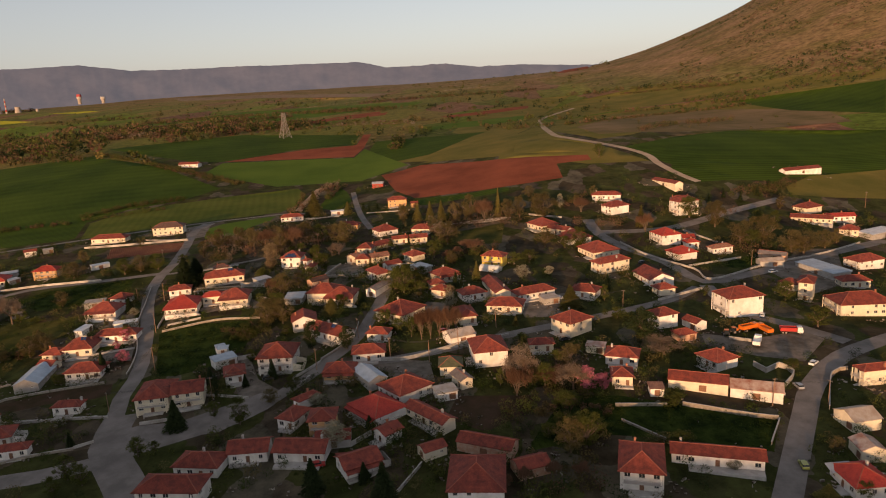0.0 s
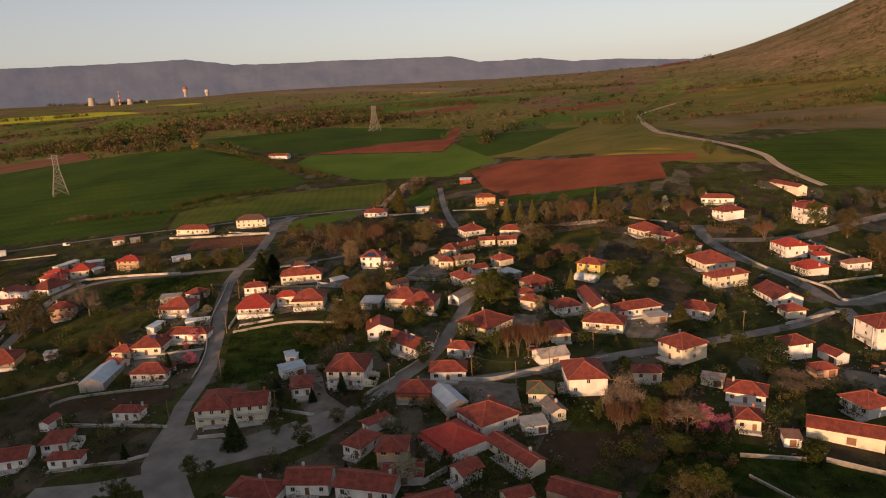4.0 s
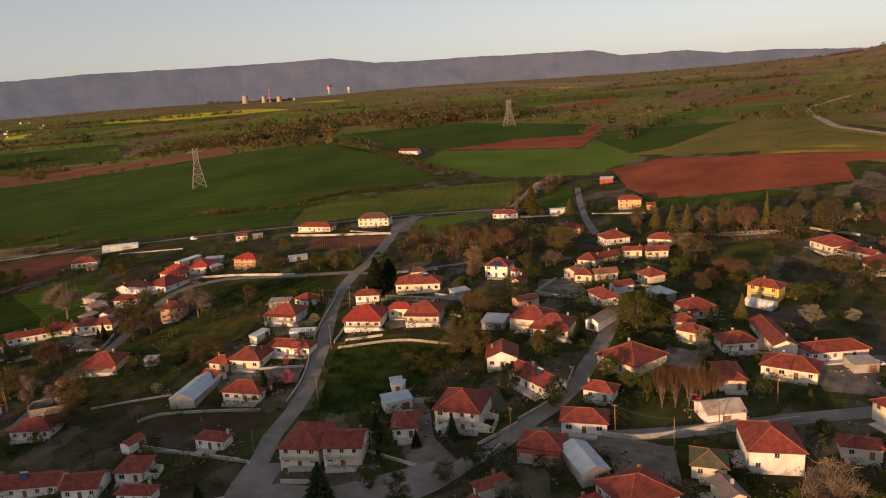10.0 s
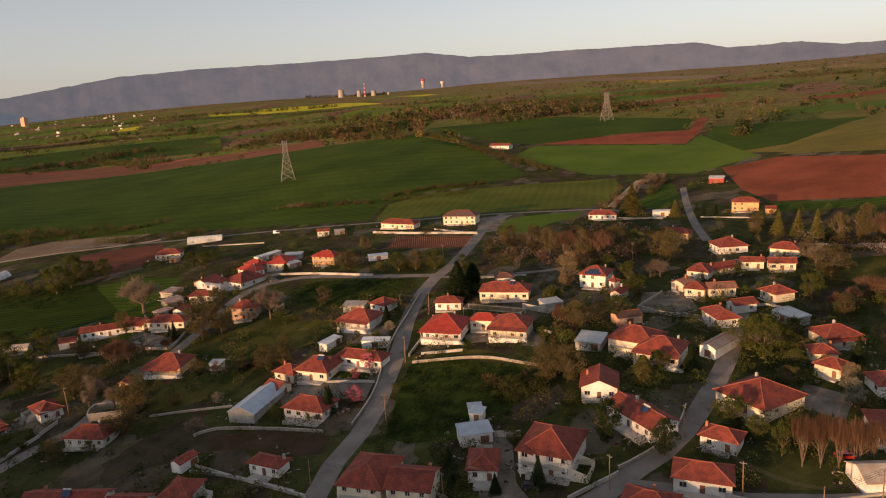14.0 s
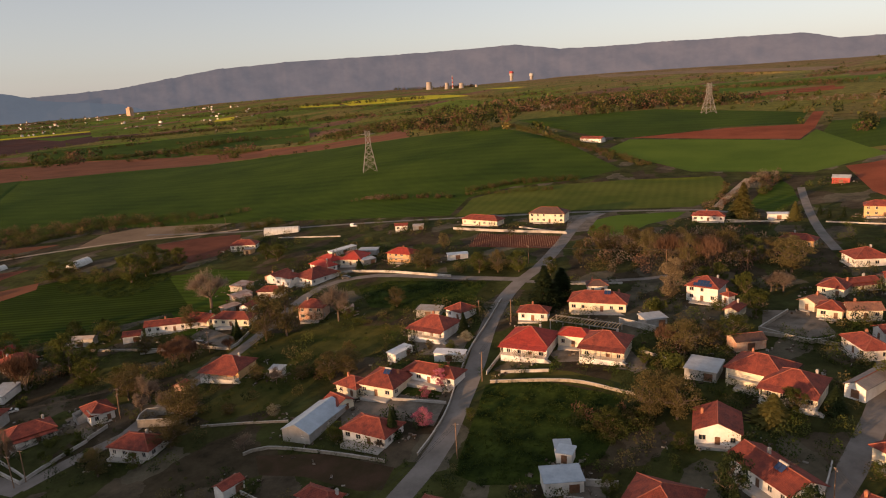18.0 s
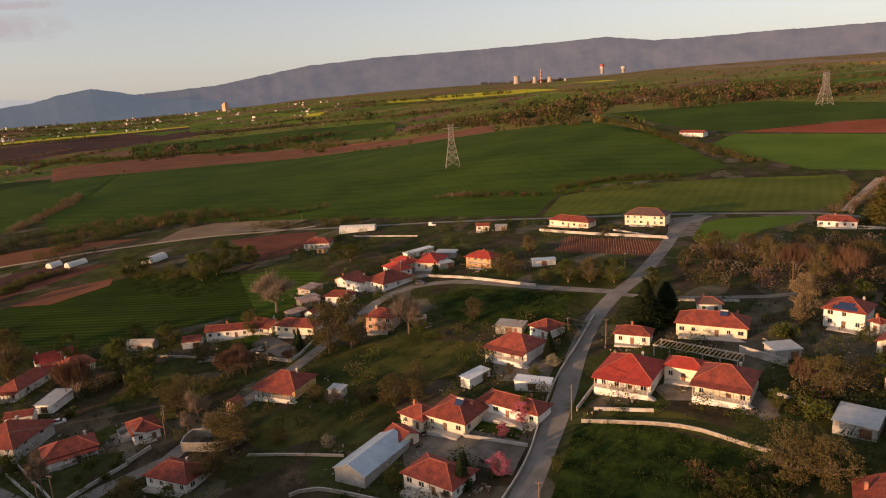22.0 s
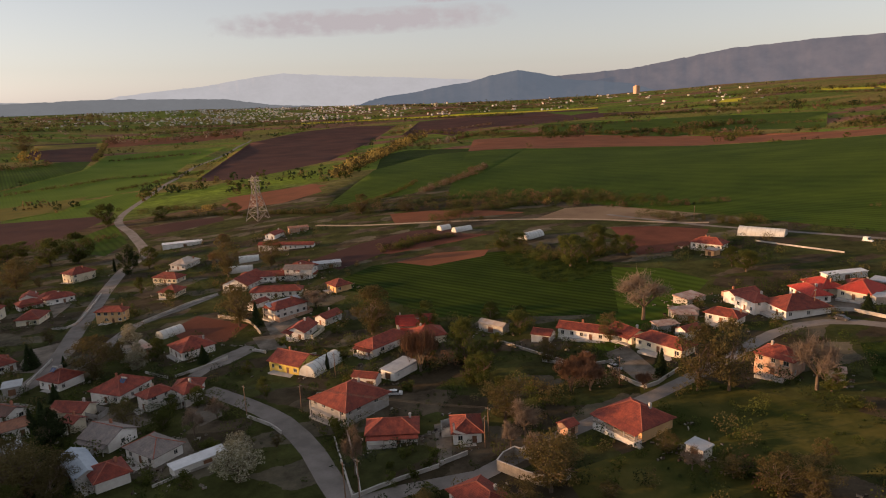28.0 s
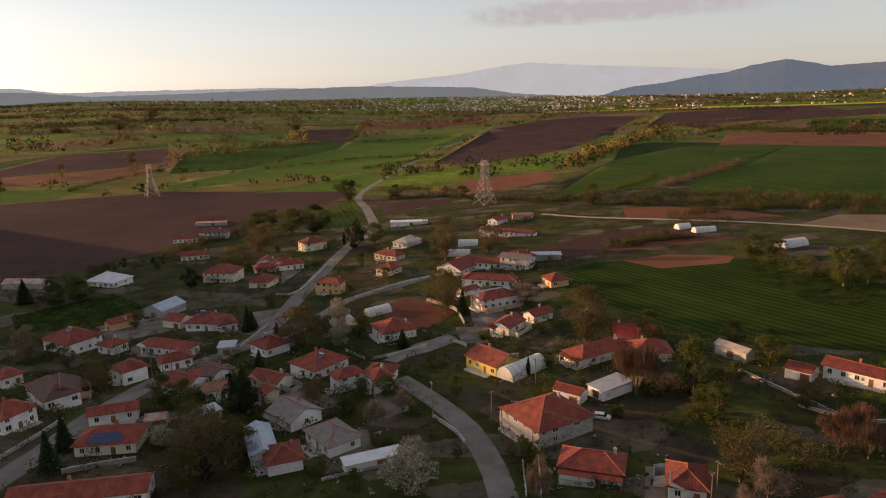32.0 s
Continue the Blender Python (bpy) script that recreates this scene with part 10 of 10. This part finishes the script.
def clutter(count, seed):
    """Boards, crates, drums, blocks and firewood lying about the yards."""
    rng = np.random.default_rng(seed)
    quads = []
    homes = np.array([(x, y, max(w, d)) for x, y, w, d in HOMES])
    for hx, hy, size in homes[rng.integers(0, len(homes), count)]:
        az, r = rng.uniform(0, 6.2832), size / 2 + rng.exponential(2.4)
        cx, cy = hx + r * math.cos(az), hy + r * math.sin(az)
        for _ in range(rng.integers(1, 5)):
            x, y = cx + rng.normal(0, 0.9), cy + rng.normal(0, 0.9)
            if not clear(x, y):
                continue
            a, b, h = rng.uniform(0.12, 0.6), rng.uniform(0.08, 0.3), rng.uniform(0.1, 0.55)
            t, z = rng.uniform(0, 3.1416), float(land(x, y)) - 0.1
            u, v = np.array([math.cos(t) * a, math.sin(t) * a, 0]), np.array([-math.sin(t) * b, math.cos(t) * b, 0])
            c, up = np.array([x, y, z]), np.array([0, 0, h + 0.1])
            low = [c - u - v, c + u - v, c + u + v, c - u + v]
            top = [q + up for q in low]
            quads += [top] + [[low[i], low[(i + 1) % 4], top[(i + 1) % 4], top[i]] for i in range(4)]
    me = fast_mesh("yard_clutter", np.array(quads), 4, LITTER)
    tagged(new("yard_clutter", me), "boards, crates and firewood lying about the yards", "clutter", kind="stuff")


clutter(3200, 51)

# ---------------------------------------------------------------- far power station, town and tower
def far_at(az, r, el):
    """A place at a bearing and distance from the flight's middle, at an elevation seen from there."""
    return -35 + r * math.sin(radians(az)), 98 + r * math.cos(radians(az)), 70 + r * math.tan(radians(el))


MAT["cooling"] = shade("pale_concrete", (0.34, 0.29, 0.25), (0.28, 0.24, 0.20), 0.9, 0.05, 0.0)
MAT["bandred"] = shade("band_red", (0.36, 0.06, 0.055), (0.3, 0.05, 0.05), 0.7, 0.1, 0.0)
for x, y, z, top, wide in ((-2269, 3474, 73, 37, 19), (-2184, 3529, 70, 31, 14), (-2113, 3572, 65, 31, 16), (-2039, 3615, 63, 19, 9)):
    ob = new("cooling_tower")
    ob.location = (x, y, z - 5)
    tagged(ob, "pale concrete cooling tower of a distant power station", "cooling tower", "power station")
    s = Shape()
    prof = [(1.0, 0), (0.92, 0.3), (0.84, 0.55), (0.8, 0.75), (0.84, 1.0)]
    for (ra, za), (rb, zb) in zip(prof, prof[1:]):
        s.tube((0, 0, za * (top + 5)), (0, 0, zb * (top + 5)), wide * ra, wide * rb, 20)
    part("shell", s, MAT["cooling"], ob)
ob = new("smokestack")
ob.location = (-2156, 3546, 64)
tagged(ob, "tall red and white banded smokestack far away", "chimney", "power station")
for k in range(7):
    s = Shape()
    s.tube((0, 0, k * 10.8), (0, 0, k * 10.8 + 10.8), 4.2 - 0.3 * k, 4.9 - 0.3 * k, 12)
    part("band", s, MAT["bandred" if k % 2 else "whitewash"], ob)
for x, y, z, top, tone in ((-1863, 3710, 99, 47, "bandred"), (-1762, 3759, 98, 29, "whitewash")):
    ob = new("boiler_house")
    ob.location = (x, y, z)
    tagged(ob, "distant white boiler building with a coloured top", "building", "power station")
    s = Shape()
    s.tube((0, 0, -6), (0, 0, top * 0.45), 9, 9, 12)
    part("stem", s, MAT["cooling"], ob)
    s = Shape()
    s.tube((0, 0, top * 0.45), (0, 0, top * 0.7), 11.5, 12.5, 14)
    part("block", s, MAT["whitewash"], ob)
    s = Shape()
    s.tube((0, 0, top * 0.7), (0, 0, top * 0.96), 13, 11, 14)
    part("top", s, MAT[tone], ob)
x, y, z = far_at(-56.5, 2900, -0.6)
ob = new("grain_silo")
ob.location = (x, y, z)
tagged(ob, "tall ochre concrete silo building on the plain", "silo")
s = Shape()
s.box(-11, -8, -5, 11, 8, 24), s.box(-4, -5, 24, 7, 5, 28)
part("block", s, MAT["w_brick"], ob)
town = {k: Shape() for k in ("w_white", "w_cream", "w_grey", "red", "brown")}
rng = random.Random(21)
for n in range(2100):
    if n < 1500:
        az, r = rng.gauss(-86, 6.5), rng.uniform(3050, 4450)
        if noise.noise((az * 0.5, r / 260, 3.0)) < -0.12:
            continue
    elif n < 1900:
        az, r = rng.uniform(-76, -47), rng.uniform(3000, 4300)
        if noise.noise((az * 0.8, r / 200, 8.0)) < 0.15:
            continue
    else:
        az, r = rng.uniform(-126, -94), rng.uniform(3300, 4400)
        if noise.noise((az * 0.8, r / 200, 8.0)) < 0.12:
            continue
    x, y = -35 + r * math.sin(radians(az)), 98 + r * math.cos(radians(az))
    z = float(land(x, y))
    w, d, h = rng.uniform(2.2, 5), rng.uniform(2.2, 4.5), rng.choice((2.5, 3, 4, 5, 7))
    if rng.random() < 0.06:
        w, h = w * 2.6, h + 2
    tone = rng.choice(("w_white", "w_white", "w_cream", "w_grey", "w_grey"))
    town[tone].box(x - w, y - d, z - 3, x + w, y + d, z + h)
    roof = town[rng.choice(("red", "red", "brown"))]
    roof.face([(x - w, y - d, z + h), (x + w, y - d, z + h), (x + w, y, z + h + 2.2), (x - w, y, z + h + 2.2)])
    roof.face([(x + w, y + d, z + h), (x - w, y + d, z + h), (x - w, y, z + h + 2.2), (x + w, y, z + h + 2.2)])
for k, s in town.items():
    tagged(new("far_town", s.mesh("far_town", MAT[k])), "small pale houses of a distant town on the plain", "town", kind="stuff")

# ---------------------------------------------------------------- pergola, vineyard
def pergola(x0, y0, x1, y1, depth, h):
    a, b = Vector((x0, y0)), Vector((x1, y1))
    n = (b - a).length
    ob = new("pergola")
    ob.matrix_basis = pose(x0, y0, float(land(x0, y0)), 0, 0, math.degrees(math.atan2(b.y - a.y, b.x - a.x)))
    tagged(ob, "long white pergola with bare rafters over a yard", "pergola")
    for i in range(6):
        for yy in (0, depth):
            s = Shape()
            s.box(n * i / 5 - 0.12, yy - 0.12, -1.0, n * i / 5 + 0.12, yy + 0.12, h)
            part("post", s, MAT["whitewash"], ob)
    for yy in (0, depth):
        s = Shape()
        s.box(-0.3, yy - 0.14, h, n + 0.3, yy + 0.14, h + 0.28)
        part("beam", s, MAT["whitewash"], ob)
    for i in range(22):
        s = Shape()
        s.box(n * i / 21 - 0.07, -0.4, h + 0.28, n * i / 21 + 0.07, depth + 0.4, h + 0.42)
        part("rafter", s, MAT["w_orange"], ob)


pergola(-116.5, 278.9, -94.5, 278.9, 5, 2.9)
vines = new("vineyard")
vx, vy = -180.3, 385.8
vines.matrix_basis = pose(vx, vy, float(land(vx, vy)))
tagged(vines, "young vineyard with rows of weathered wooden stakes", "vineyard")
stake = Shape()
stake.tube((0, 0, -0.5), (0, 0, 1.5), 0.06, 0.05, 5)
stake_mesh = stake.mesh("stake", MAT["wood"])
vpoly = next(p for n, k, p in FIELDS if n == "vineyard")
count = 0
for i in range(-14, 15):
    for j in range(-8, 9):
        px, py = vx + i * 2.3, vy + j * 2.4 + i * 0.3
        if count < 260 and inside(vpoly, np.array([px]), np.array([py]))[0]:
            part("stake", stake_mesh, None, vines, m=pose(px - vx, py - vy, float(land(px, py) - land(vx, vy))))
            count += 1

# ---------------------------------------------------------------- cloud
cm = bpy.data.materials.new("thin_cloud")
cm.use_nodes = True
n, l = cm.node_tree.nodes, cm.node_tree.links
em, tr, mx, nz, rg, uvn, mpn = (n.new(k) for k in ("ShaderNodeEmission", "ShaderNodeBsdfTransparent", "ShaderNodeMixShader", "ShaderNodeTexNoise", "ShaderNodeMapRange", "ShaderNodeUVMap", "ShaderNodeMapping"))
# Evening light on the cloud is put in as a flat emission.
em.inputs[0].default_value, em.inputs[1].default_value = (0.52, 0.47, 0.485, 1), 0.6
mpn.inputs["Scale"].default_value = (2.2, 1.0, 1.0)
nz.inputs["Scale"].default_value, nz.inputs["Detail"].default_value = 3.2, 7
rg.inputs[1].default_value, rg.inputs[2].default_value = 0.12, 0.42
edge, mul = n.new("ShaderNodeAttribute"), n.new("ShaderNodeMath")
edge.attribute_name, mul.operation = "thick", "MULTIPLY"
l.new(uvn.outputs[0], mpn.inputs[0])
l.new(mpn.outputs[0], nz.inputs[0])
l.new(nz.outputs[0], mul.inputs[0])
l.new(edge.outputs["Fac"], mul.inputs[1])
l.new(mul.outputs[0], rg.inputs[0])
l.new(rg.outputs[0], mx.inputs[0])
l.new(tr.outputs[0], mx.inputs[1])
l.new(em.outputs[0], mx.inputs[2])
l.new(mx.outputs[0], n["Material Output"].inputs[0])


def cloud(az0, az1, el0, el1, tilt):
    s = Shape()
    cols, rows = 40, 12
    thick = []
    for j in range(rows + 1):
        for i in range(cols + 1):
            u, v = i / cols, j / rows
            x, y, z = far_at(az0 + (az1 - az0) * u, 4700, el0 + (el1 - el0) * v + tilt * u)
            s.v.append((x, y, z))
            thick.append(max(0.0, math.sin(math.pi * u) ** 0.6 * math.sin(math.pi * v) ** 0.8))
    for j in range(rows):
        for i in range(cols):
            q = (j * (cols + 1) + i, j * (cols + 1) + i + 1, (j + 1) * (cols + 1) + i + 1, (j + 1) * (cols + 1) + i)
            s.f.append(q)
            s.uv += [(k % (cols + 1) / cols * 3, k // (cols + 1) / rows) for k in q]
    me = s.mesh("cloud", cm)
    at = me.attributes.new("thick", "FLOAT", "POINT")
    at.data.foreach_set("value", thick)
    ob = tagged(new("cloud", me), "thin pinkish grey evening cloud", "cloud", kind="structure")
    ob.visible_shadow = False


cloud(-90.4, -64.8, 4.2, 6.6, 0.5)
cloud(-74.0, -66.0, 6.7, 7.4, 0.3)
